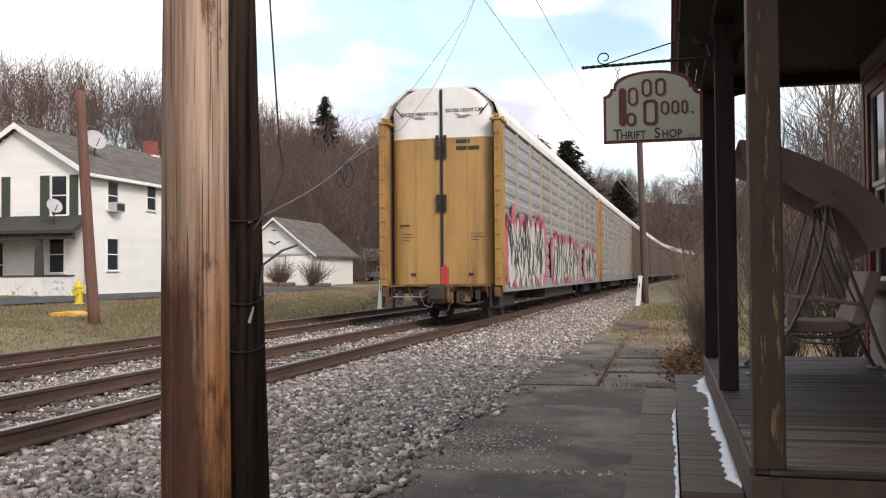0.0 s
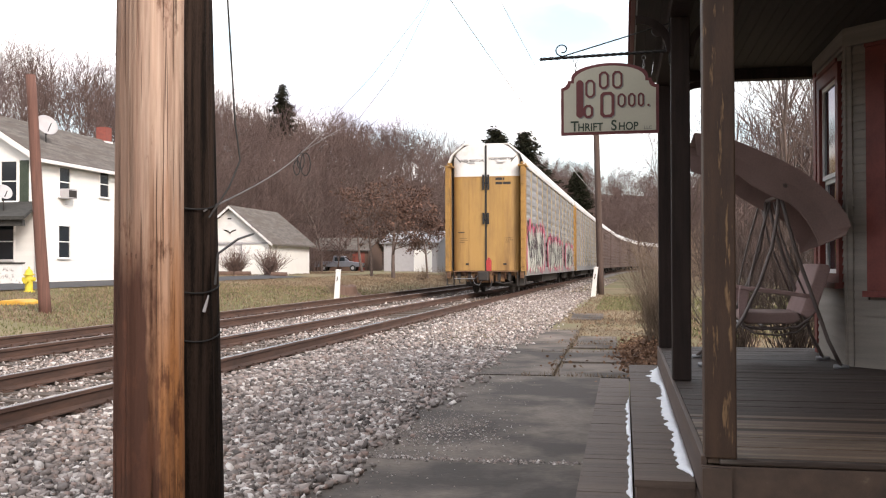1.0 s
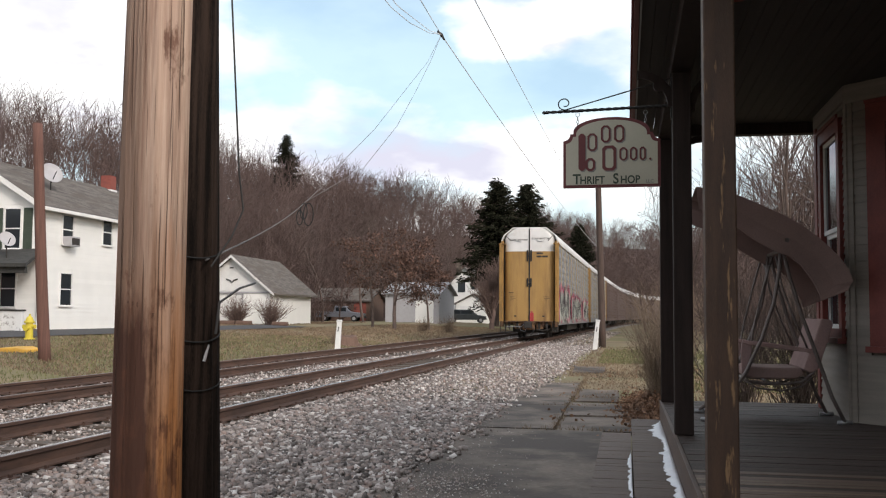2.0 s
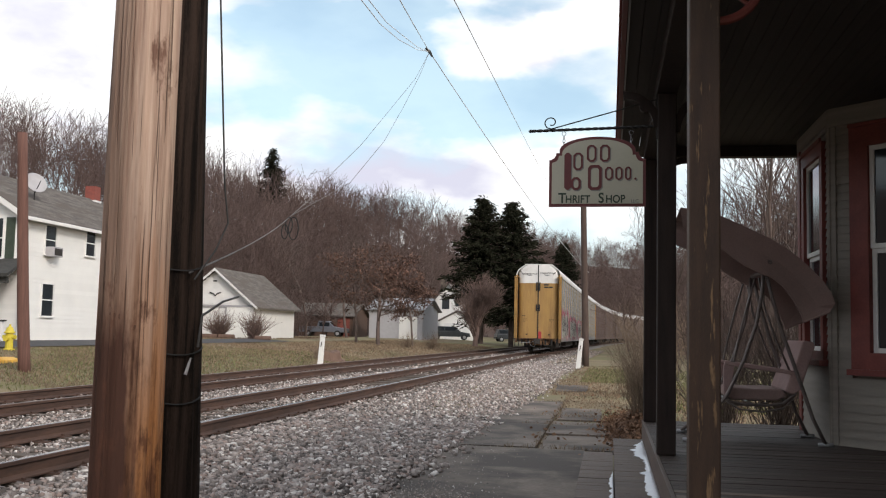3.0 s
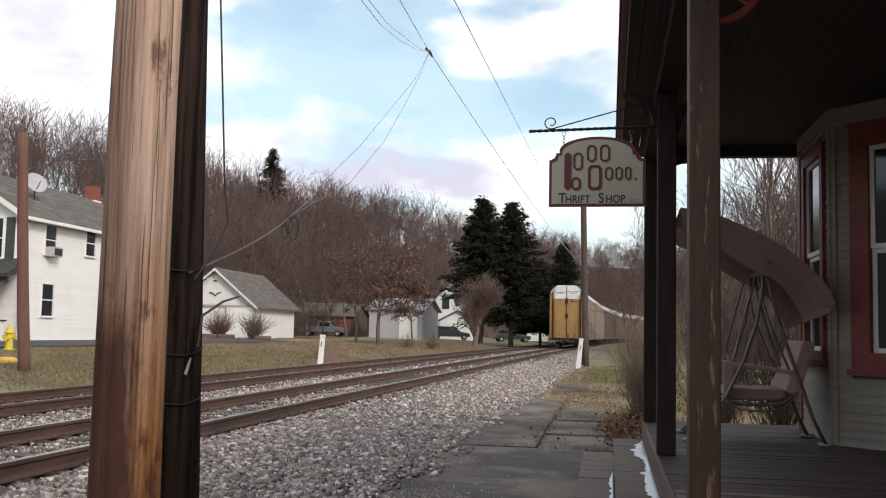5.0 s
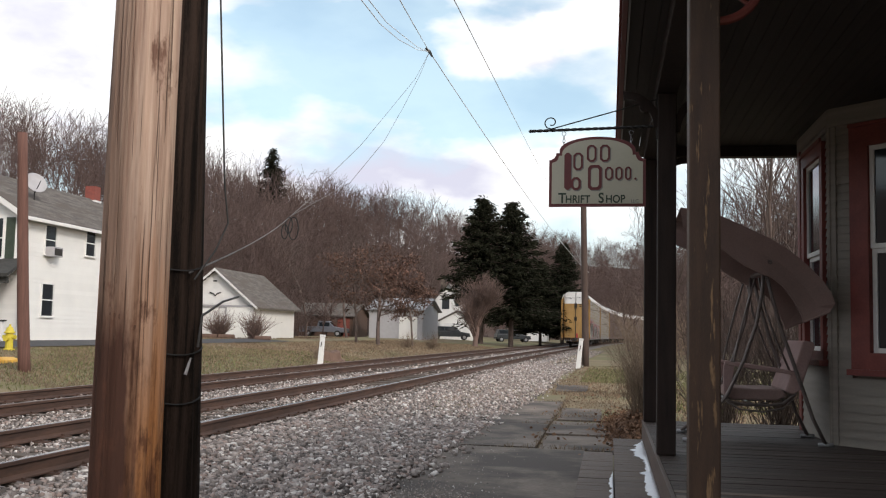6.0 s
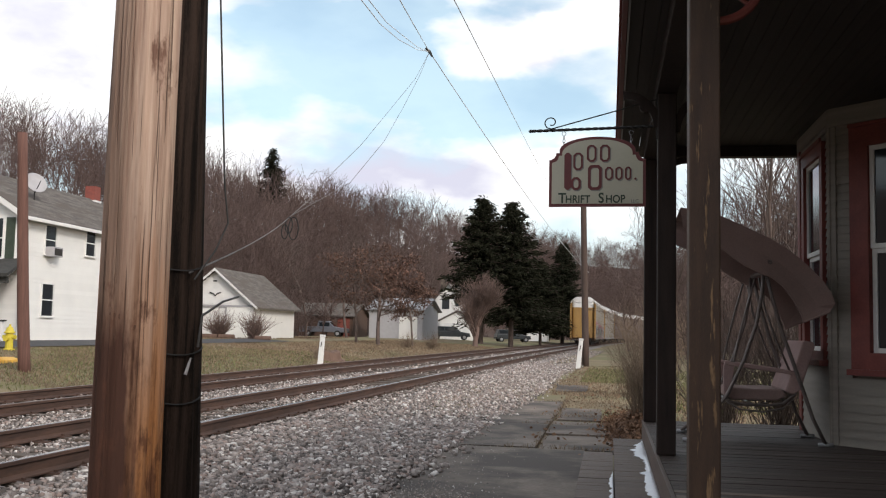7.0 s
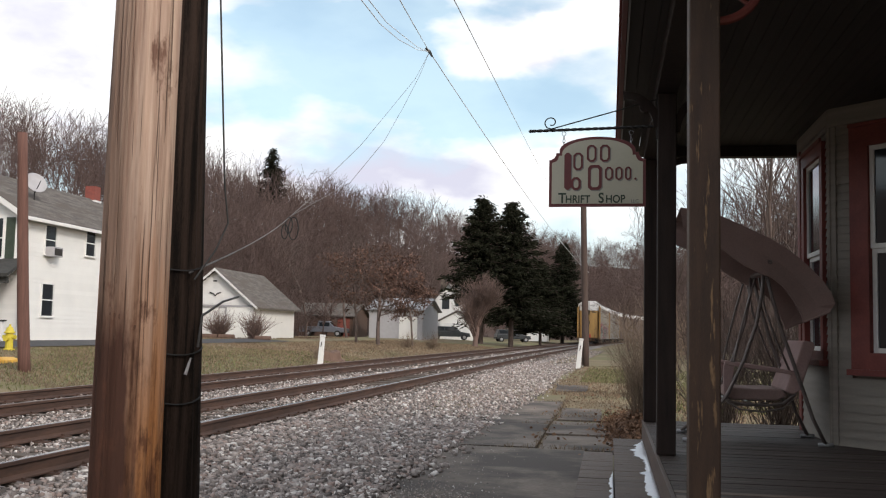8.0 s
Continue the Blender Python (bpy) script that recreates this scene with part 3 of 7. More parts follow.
def platform_edge(y):
    """Ragged line where the ballast spills over the walk."""
    y = np.asarray(y, dtype=float)
    return np.interp(y, [0, 6, 9.5, 12, 14.4, 17.5, 22.5, 28, 35, 45, 60, 100], [-1.95, -2.02, -2.05, -2.0, -1.96, -1.85, -1.68, -1.6, -1.7, -1.42, -1.0, 0.0])


def stones(name, count, y0, y1, o0, o1, r0, r1, seed, tris_detail=True):
    """Loose ballast: every stone a crooked eight- or twenty-sided lump."""
    rs = np.random.RandomState(seed)
    y = y0 + (y1 - y0) * rs.rand(count) ** 1.25
    off = o0 + (o1 - o0) * rs.rand(count)
    x = track_x(y) + off
    spill = np.where(rs.rand(count) < 0.3, np.abs(rs.randn(count)) * 0.14, 0.0)
    keep = x < platform_edge(y) + spill * (0.5 + 0.9 * np.sin(y * 1.7) ** 2)
    for c in (-0.753, 0.753, -4.353, -2.847):
        keep &= np.abs(off - c) > 0.085
    x, y = x[keep], y[keep]
    n = len(x)
    z = np.maximum(bed_z(x, y), 0.012) + rs.uniform(-0.03, 0.012, n) * np.where(x > platform_edge(y), 0.3, 1.0)
    r = rs.uniform(r0, r1, n) * (0.75 + 0.5 * rs.rand(n))
    if tris_detail:
        bv = np.array([(x, y, z) for z in (-0.75, 0.75) for y in (-0.75, 0.75) for x in (-0.75, 0.75)], dtype=float)
        bf = np.array([(0, 2, 1), (1, 2, 3), (4, 5, 6), (5, 7, 6), (0, 1, 4), (1, 5, 4), (2, 6, 3), (3, 6, 7), (0, 4, 2), (2, 4, 6), (1, 3, 5), (3, 7, 5)])
    else:
        bv = np.array([(1, 0, 0), (-1, 0, 0), (0, 1, 0), (0, -1, 0), (0, 0, 1), (0, 0, -1)], dtype=float)
        bf = np.array([(0, 2, 4), (2, 1, 4), (1, 3, 4), (3, 0, 4), (2, 0, 5), (1, 2, 5), (3, 1, 5), (0, 3, 5)])
    k = len(bv)
    V = (bv[None] * rs.uniform(0.55, 1.3, (n, k, 1)) + rs.normal(0, 0.16, (n, k, 3))) * (r[:, None, None] * np.stack([rs.uniform(0.8, 1.4, n), rs.uniform(0.7, 1.2, n), rs.uniform(0.55, 0.9, n)], 1)[:, None, :])
    a = rs.rand(n) * 2 * math.pi
    b = rs.normal(0, 0.8, n)
    y1_, z1_ = V[..., 1] * np.cos(b)[:, None] - V[..., 2] * np.sin(b)[:, None], V[..., 1] * np.sin(b)[:, None] + V[..., 2] * np.cos(b)[:, None]
    X = V[..., 0] * np.cos(a)[:, None] - y1_ * np.sin(a)[:, None] + x[:, None]
    Y = V[..., 0] * np.sin(a)[:, None] + y1_ * np.cos(a)[:, None] + y[:, None]
    P = np.stack([X, Y, z1_ + z[:, None]], -1).reshape(-1, 3)
    T = (bf[None] + (np.arange(n) * k)[:, None, None]).reshape(-1, 3)
    tagged(new(name, raw_mesh(name, P, T, "stone")), "grey and pinkish crushed ballast stones", "gravel", kind="stuff")


stones("ballast_stones", 33000, 4.5, 16, 0.9, 4.3, 0.017, 0.034, 11)
stones("ballast_stones", 24000, 15, 50, 0.9, 5.3, 0.022, 0.042, 12, False)
stones("ballast_stones", 13000, 6, 30, -2.9, -0.75, 0.02, 0.038, 13, False)
stones("ballast_stones", 8000, 6, 24, -0.75, 0.75, 0.018, 0.034, 14, False)
stones("ballast_stones", 7000, 9, 45, -6.0, -2.8, 0.026, 0.046, 15, False)
stones("ballast_stones", 7000, 30, 95, -3.0, 3.6, 0.035, 0.06, 16, False)


# ---- platform walk ----
def build_walk():
    root = thing("pavement", "cracked dark-stained concrete platform walk", "pavement", kind="structure")
    rng = random.Random(7)
    rows_y = [1.0, 4.4, 7.12, 12.72]
    plan = [(-2.6, -0.29, a, b) for a, b in zip(rows_y, rows_y[1:])]
    plan += [(-2.6, -0.93, a, b) for a, b in ((12.72, 16.1), (16.1, 17.9), (17.9, 21.6), (21.6, 24.6))]
    plan += [(-0.93, 0.34, 12.72, 14.5), (-0.93, 0.34, 14.5, 16.6), (-0.93, -0.12, 17.2, 20.0), (-1.45, -0.55, 25.4, 28.4), (-1.2, -0.2, 29.0, 31.4)]
    for c, d, a, b in plan:
        if 20 < a < 25:
            c = -1.9
        # broken corners and uneven edges
        k = [rng.uniform(0.0, 0.06 if a > 12 else 0.012) for _ in range(8)]
        ring = [(c + 0.008 + k[0], a + 0.01), (d - 0.008 - k[1], a + 0.01 + k[2]), (d - 0.01, (a + b) / 2 + k[3]), (d - 0.008 - k[4], b - 0.01), ((c + d) / 2, b - 0.01 - k[5]), (c + 0.008, b - 0.01 - k[6])]
        s = Shape().loft([[(x, y, z) for x, y in ring] for z in (-0.12, 0.0)])
        ob = part("slab", s.mesh("slab", "concrete"), "", root)
        ob.matrix_basis = pose(0, 0, rng.uniform(-0.014, 0.004), rng.uniform(-0.08, 0.08), rng.uniform(-0.15, 0.15), 0)
    # low concrete kerb step along the porch
    for a, b in ((5.35, 7.4), (7.4, 9.4), (9.4, 11.5)):
        q = a
        while q < b - 0.05:
            part("step_board", Shape().box(-0.28, 0.045, q, q + 0.136, 0.075, 0.12 + rng.uniform(-0.002, 0.001)).mesh("step_board", "ledge"), "", root)
            q += 0.14
        part("kerb_step", Shape().box(-0.27, 0.045, a + 0.006, b - 0.006, -0.1, 0.073), "step_concrete", root, "raised concrete step")
    tagged(part("crack_filling", grit_strip(), "bed", root), kind="stuff")


def grit_strip():
    """Pale grit and frost lying in the joint across the walk."""
    rs = np.random.RandomState(5)
    s = Shape()
    for k in range(420):
        x = rs.uniform(-2.1, -0.3)
        y = 7.12 + rs.normal(0, 0.035)
        r = rs.uniform(0.005, 0.016)
        s.add([(x - r, y, 0.001), (x, y - r, 0.002), (x + r, y, 0.001), (x, y + r, 0.003), (x, y, 0.002 + r)], [(0, 1, 4), (1, 2, 4), (2, 3, 4), (3, 0, 4)])
    for k in range(800):
        x, y = -2.0 + abs(rs.normal(0, 0.45)), rs.uniform(5.2, 14.0)
        r = rs.uniform(0.003, 0.009)
        s.add([(x - r, y, 0.001), (x, y - r, 0.002), (x + r, y, 0.001), (x, y + r, 0.003), (x, y, 0.002 + r)], [(0, 1, 4), (1, 2, 4), (2, 3, 4), (3, 0, 4)])
    for k in range(1500):
        x, y = -1.62 + rs.normal(0, 0.3), 8.3 + rs.normal(0, 0.5)
        r = rs.uniform(0.003, 0.011)
        s.add([(x - r, y, 0.001), (x, y - r, 0.002), (x + r, y, 0.001), (x, y + r, 0.003), (x, y, 0.002 + r)], [(0, 1, 4), (1, 2, 4), (2, 3, 4), (3, 0, 4)])
    return s.mesh("crack_filling", "stone")


build_walk()


# ---- the shop's porch ----
DECK = 0.57
PX0, PX1 = 0.355, 0.495      # post faces across the porch
POST_Y = (4.62, 7.62, 10.5)
WALL_X, WALL_Y0, WALL_Y1 = 1.90, 8.85, 10.22
CEIL = 3.47


def build_porch():
    deck = thing("floor_porch", "dark worn painted wooden porch floor", "porch floor", kind="structure")
    y, k = 4.60, 0
    rng = random.Random(9)
    while y < 10.6:
        w = 0.092
        ob = part("plank", Shape().box(0.372, 3.6, y, y + w - 0.004, DECK - 0.03, DECK + rng.uniform(-0.0015, 0.0015)).mesh("plank", "deck_worn" if y < 5.6 + rng.uniform(-0.5, 0.6) else "deck"), "", deck)
        y += w
    part("fascia_board", Shape().box(0.342, 0.370, 4.60, 10.62, 0.375, DECK + 0.002), "fascia", deck, "brown edge board", bevel=0.004)
    part("skirt_board", Shape().box(0.342, 3.6, 4.560, 4.596, 0.385, DECK - 0.034), "fascia", deck, "grained brown skirt board", bevel=0.004)
    part("deck_nosing", Shape().box(0.42, 3.6, 4.555, 4.597, DECK - 0.030, DECK), "deck", deck, "worn front nosing", bevel=0.008)
    part("joist_skirt", Shape().box(0.342, 0.372, 4.60, 10.62, -0.1, 0.34), "fascia", deck)
    part("corner_block", Shape().box(0.342, 0.47, 4.53, 4.558, -0.1, DECK - 0.04), "fascia", deck)
    part("crawl_wall", Shape().box(0.5, 3.6, 5.0, 5.05, -0.1, 0.5), "under", deck)
    step = thing("step_bench", "weathered brown wooden step along the porch edge", "step", kind="structure")
    y = 4.93
    while y < 10.44:
        part("board", Shape().box(0.045, 0.338, y, y + 0.136, 0.345, 0.38 + rng.uniform(-0.002, 0.001)).mesh("board", "ledge"), "", step)
        y += 0.14
    part("riser", Shape().box(0.055, 0.08, 4.95, 10.46, -0.02, 0.344), "ledge", step)
    part("end_board", Shape().box(0.055, 0.338, 4.935, 4.949, -0.02, 0.344), "fascia", step, "peeling end board")
    snow_strip("snow_strip", 0.338, 5.05, 10.4, 0.381, 0.085, 21, "ragged strip of old snow on the step")
    snow_strip("snow_strip", 0.043, 4.7, 9.9, 0.121, 0.035, 22, "thin strip of old snow against the step")
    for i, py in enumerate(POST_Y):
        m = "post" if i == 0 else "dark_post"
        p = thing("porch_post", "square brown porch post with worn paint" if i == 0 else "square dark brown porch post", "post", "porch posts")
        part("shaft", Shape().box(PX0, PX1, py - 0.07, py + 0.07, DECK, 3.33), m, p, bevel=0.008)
        if i == 0:
            arc = [(PX1 + 0.19 * math.cos(a), py, 3.13 + 0.19 * math.sin(a)) for a in np.linspace(-math.pi / 2, math.pi / 2, 17)]
            spoke = Shape().tube(arc, 0.022, 8)
            for a in (-0.7, 0.0, 0.7):
                spoke.tube([(PX1 - 0.01, py, 3.13), (PX1 + 0.19 * math.cos(a), py, 3.13 + 0.19 * math.sin(a))], 0.011, 6)
            part("bracket", spoke, "red", p, "dark red half-wheel bracket")
        else:
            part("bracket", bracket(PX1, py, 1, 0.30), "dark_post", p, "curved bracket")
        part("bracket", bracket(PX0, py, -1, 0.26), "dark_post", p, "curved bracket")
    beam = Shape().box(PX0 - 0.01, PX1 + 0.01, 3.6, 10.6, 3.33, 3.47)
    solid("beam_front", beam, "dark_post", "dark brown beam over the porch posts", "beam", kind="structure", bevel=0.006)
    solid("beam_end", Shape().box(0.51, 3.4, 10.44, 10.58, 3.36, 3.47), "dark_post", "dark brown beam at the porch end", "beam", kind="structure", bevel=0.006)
    c = Shape()
    x = 0.10
    while x < 3.6:
        c.box(x, x + 0.096, 3.2, 11.0, CEIL, CEIL + 0.02)
        x += 0.1
    solid("ceiling", c, "ceiling", "dark board ceiling of the porch", "ceiling", kind="structure")
    roof = thing("roof_porch", "porch roof with scalloped dark red eave", "roof", kind="structure")
    part("roof_slab", Shape().add([(0.06, 3.1, 3.60), (0.06, 11.1, 3.60), (5.2, 11.1, 5.6), (5.2, 3.1, 5.6), (0.06, 3.1, 3.66), (0.06, 11.1, 3.66), (5.2, 11.1, 5.66), (5.2, 3.1, 5.66)],
                                  [(0, 1, 2, 3), (4, 7, 6, 5), (0, 4, 5, 1), (1, 5, 6, 2), (2, 6, 7, 3), (3, 7, 4, 0)]), "shingle", roof)
    part("eave_board", Shape().box(0.062, 0.095, 3.1, 11.05, 3.46, 3.60), "sign_red", roof, "dark red eave board")
    part("drip_edge", Shape().box(0.10, 0.112, 3.1, 11.05, 3.452, 3.466), "galv", roof, "thin metal edge")
    part("gable_end", Shape().add([(0.1, 11.0, 3.47), (3.6, 11.0, 3.47), (3.6, 11.0, 4.9), (0.1, 11.06, 3.47), (3.6, 11.06, 3.47), (3.6, 11.06, 4.9)], [(0, 1, 2), (3, 5, 4), (0, 3, 4, 1), (1, 4, 5, 2), (0, 2, 5, 3)]), "ceiling", roof)
    tile = Shape().loft([[(0.045, -0.062, 3.585), (0.045, 0.062, 3.585), (0.045, 0.05, 3.50), (0.045, 0.0, 3.475), (0.045, -0.05, 3.50)],
                         [(0.060, -0.062, 3.585), (0.060, 0.062, 3.585), (0.060, 0.05, 3.50), (0.060, 0.0, 3.475), (0.060, -0.05, 3.50)]]).mesh("scallop", "red")
    y = 3.2
    while y < 11.0:
        ob = part("scallop", tile, "", roof)
        ob.matrix_basis = pose(0, y, 0)
        y += 0.13


def bracket(x0, py, s, r):
    """A quarter-round bracket with a small curl, from post to beam."""
    pts = [(x0 + s * (r - r * math.cos(a)), py, 3.33 - r + r * math.sin(a)) for a in np.linspace(0, math.pi / 2, 9)]
    sh = Shape()
    rings = []
    for i, p in enumerate(pts):
        a = math.pi / 2 * i / 8
        d = Vector((-math.cos(a) * s, 0, math.sin(a))) * 0.03
        rings.append([Vector(p) + d * q + Vector((0, w, 0)) for q, w in ((1, -0.03), (1, 0.03), (-1, 0.03), (-1, -0.03))])
    sh.loft(rings)
    return sh.tube([(x0 + s * r * 0.35, py - 0.03, 3.33 - r * 0.35), (x0 + s * r * 0.35, py + 0.03, 3.33 - r * 0.35)], 0.05, 12)


def snow_strip(name, x1, y0, y1, z, width, seed, label):
    rs = np.random.RandomState(seed)
    n = 110
    ys = np.linspace(y0, y1, n)
    v = Vector((seed * 3.1, 0, 0))
    w = np.array([width * max(0.06, 0.75 + 1.5 * noise.noise(Vector((y * 0.9, seed, 0))) + 0.7 * noise.noise(Vector((y * 7, seed, 3)))) for y in ys])
    w *= smooth01((ys - y0) / 0.25) * smooth01((y1 - ys) / 0.5) + 0.05
    rings = [[(x1 - a, y + rs.uniform(-0.012, 0.012), z), (x1 - a * 0.85, y, z + 0.006), (x1 - a * 0.4, y, z + 0.014 + rs.uniform(-0.003, 0.003)), (x1, y, z + 0.012), (x1, y, z)] for a, y in zip(w, ys)]
    solid(name, Shape().loft(rings), "snow", label, "snow", smooth=True)


def clap_wall(root, p, d, length, z0, z1, holes, step=0.072):
    """Overlapping clapboards on a wall that starts at p and runs along d; holes are (s0, s1, z0, z1)."""
    d = Vector((d[0], d[1], 0)).normalized()
    nrm = Vector((d.y, -d.x, 0))
    if nrm.x > 0:
        nrm = -nrm
    m = Matrix(((d.x, nrm.x, 0, p[0]), (d.y, nrm.y, 0, p[1]), (0, 0, 1, 0), (0, 0, 0, 1)))
    z = z0
    while z < z1 - 0.02:
        spans = [(0.0, length)]
        for a, b, h0, h1 in holes:
            if z + step > h0 and z < h1:
                spans = [q for s0, s1 in spans for q in ((s0, min(s1, a)), (max(s0, b), s1)) if q[1] - q[0] > 0.01]
        for s0, s1 in spans:
            sh = Shape().add([m @ Vector(q) for q in ((s0, 0, z), (s1, 0, z), (s1, 0.022, z), (s0, 0.022, z), (s0, 0, z + step), (s1, 0, z + step), (s1, 0.008, z + step), (s0, 0.008, z + step))],
                             [(0, 1, 2, 3), (4, 7, 6, 5), (0, 4, 5, 1), (3, 2, 6, 7), (0, 3, 7, 4), (1, 5, 6, 2)])
            part("clapboard", sh.mesh("clapboard", "siding"), "", root)
        z += step
    return m


def sash_window(name, m, s0, s1, z0, z1, label, casing="red", cas=0.11, depth=0.05):
    """A double-hung window in a wall frame m: x along the wall, y out of it."""
    w = thing(name, label, "window", kind="structure")
    fr = Shape()
    fr.box(s0 - cas, s0, 0.0, depth, z0 - cas, z1 + cas, m).box(s1, s1 + cas, 0.0, depth, z0 - cas, z1 + cas, m)
    fr.box(s0, s1, 0.0, depth, z1, z1 + cas, m).box(s0 - cas, s1 + cas, depth, depth + 0.02, z1 + cas, z1 + cas + 0.03, m)
    part("window_frame", fr, casing, w)
    part("window_sill", Shape().box(s0 - cas - 0.02, s1 + cas + 0.02, 0.0, depth + 0.04, z0 - cas - 0.02, z0 - cas + 0.03, m).box(s0, s1, 0, depth, z0 - cas + 0.03, z0, m), casing, w)
    mid = (z0 + z1) / 2
    for a, b, y in ((z0, mid, -0.035), (mid, z1, -0.01)):
        s = Shape()
        t = 0.04
        s.box(s0, s0 + t, y, y + 0.03, a, b, m).box(s1 - t, s1, y, y + 0.03, a, b, m).box(s0 + t, s1 - t, y, y + 0.03, a, a + t, m).box(s0 + t, s1 - t, y, y + 0.03, b - t, b, m)
        sash = part("sash", s, "white", w, "white painted sash")
        pane = part("pane", Shape().box(s0 + t, s1 - t, y + 0.01, y + 0.015, a + t, b - t, m), "glass", sash)
    return w


def build_shop_walls():
    wf = thing("wall_bay", "pale clapboard bay front with dark red trim", "wall", kind="structure")
    # front of the bay
    xa, xb = WALL_X + 0.005, WALL_X + 0.13
    part("wall_core", Shape().box(xa, xb, WALL_Y0, 9.13, 0.0, CEIL).box(xa, xb, 9.85, WALL_Y1, 0.0, CEIL).box(xa, xb, 9.13, 9.85, 0.0, 1.36).box(xa, xb, 9.13, 9.85, 3.12, CEIL), "siding", wf)
    m = clap_wall(wf, (WALL_X, WALL_Y0), (0, 1), WALL_Y1 - WALL_Y0, DECK, CEIL, [(0.17, 1.11, 1.22, 3.26)])
    sash_window("window_1", m, 0.28, 1.00, 1.36, 3.12, "tall sash window in dark red casing on the bay front")
    # slanting face, falling back towards the shop
    d = Vector((0.7071, -0.7071, 0))
    n = Vector((-0.7071, -0.7071, 0))
    L = 1.45
    wa = thing("wall_bay_side", "slanting pale clapboard side of the bay", "wall", kind="structure")
    m2 = Matrix(((d.x, n.x, 0, WALL_X), (d.y, n.y, 0, WALL_Y0), (0, 0, 1, 0), (0, 0, 0, 1)))
    core = Shape().box(0, 0.365, -0.13, -0.005, 0, CEIL, m2).box(1.16, L, -0.13, -0.005, 0, CEIL, m2).box(0.365, 1.16, -0.13, -0.005, 0, 1.36, m2).box(0.365, 1.16, -0.13, -0.005, 3.1, CEIL, m2)
    part("wall_core", core, "siding", wa)
    clap_wall(wa, (WALL_X, WALL_Y0), (d.x, d.y), L, DECK, CEIL, [(0.19, 1.33, 1.18, 3.27)])
    sash_window("window_2", m2, 0.365, 1.16, 1.36, 3.1, "sash window in dark red casing on the slanting bay side", cas=0.17)
    part("corner_board", Shape().box(-0.03, 0.055, 0.0, 0.03, DECK, CEIL, m2).box(WALL_X - 0.03, WALL_X, WALL_Y0 - 0.03, WALL_Y0 + 0.06, DECK, CEIL), "siding", wa, "pale corner board", bevel=0.004)
    part("corner_board", Shape().box(WALL_X - 0.032, WALL_X, WALL_Y1 - 0.09, WALL_Y1 + 0.03, DECK, CEIL), "red", wf, "dark red corner board", bevel=0.004)
    part("frieze", Shape().box(WALL_X - 0.04, WALL_X, WALL_Y0, WALL_Y1, CEIL - 0.13, CEIL), "siding", wf)
    part("frieze", Shape().box(0, L, 0.024, 0.05, CEIL - 0.16, CEIL, m2), "siding", wa)
    # rest of the shop
    ex, ey = WALL_X + d.x * L, WALL_Y0 + d.y * L
    wall = thing("wall_shop", "pale clapboard wall of the shop", "wall", kind="structure")
    part("wall_core", Shape().box(ex, ex + 0.14, -6, ey, 0, 5.2), "siding", wall)
    clap_wall(wall, (ex, 4.0), (0, 1), ey - 4.0, DECK, CEIL, [])
    solid("wall_end", Shape().box(WALL_X + 0.14, 6.0, WALL_Y1 - 0.14, WALL_Y1, 0, 5.2), "siding", "pale end wall of the shop", "wall", kind="structure")
    solid("wall_rear", Shape().box(5.86, 6.0, -6, WALL_Y1 - 0.145, 0, 5.2), "siding", "pale rear wall of the shop", "wall", kind="structure")


build_porch()
build_shop_walls()


# ---- hanging sign ----
def letters(name, text, size, x, z, y, material, parent, label="", widen=1.0):
    cu = bpy.data.curves.new(name, "FONT")
    cu.body, cu.size, cu.extrude, cu.offset = text, size, 0.002, size * 0.018
    tmp = bpy.data.objects.new(name, cu)
    scene.collection.objects.link(tmp)
    bpy.context.view_layer.update()
    me = bpy.data.meshes.new_from_object(tmp.evaluated_get(bpy.context.evaluated_depsgraph_get()))
    bpy.data.objects.remove(tmp)
    me.transform(Matrix.Translation((x, y, z)) @ Matrix.Rotation(math.pi / 2, 4, "X") @ Matrix.Diagonal((widen, 1, 1, 1)))
    me.materials.clear()
    me.materials.append(M[material])
    ob = new(name, me)
    ob.parent = parent
    if label:
        ob["label"] = label
    return ob


def sign_outline(k):
    """Arched board with stepped shoulders, shrunk by k."""
    w, zb, zs = 0.375 - k, 2.458 + k, 2.83 - k
    pts = [(-w, zb), (w, zb), (w, zs)]
    cx, r = w, 0.055
    pts += [(w - r * math.sin(a), zs + 0.055 - r * math.cos(a)) for a in np.linspace(0.1, math.pi / 2, 6)]
    x1 = w - r - 0.025
    pts += [(x1, zs + 0.055), (x1, zs + 0.075)]
    top = 3.012 - k
    pts += [(x1 * math.cos(a), zs + 0.075 + (top - zs - 0.075) * math.sin(a)) for a in np.linspace(0.12, math.pi - 0.12, 17)]
    pts += [(-x1, zs + 0.075), (-x1, zs + 0.055)]
    pts += [(-w + r * math.sin(a), zs + 0.055 - r * math.cos(a)) for a in np.linspace(math.pi / 2, 0.1, 6)]
    pts += [(-w, zs)]
    return pts


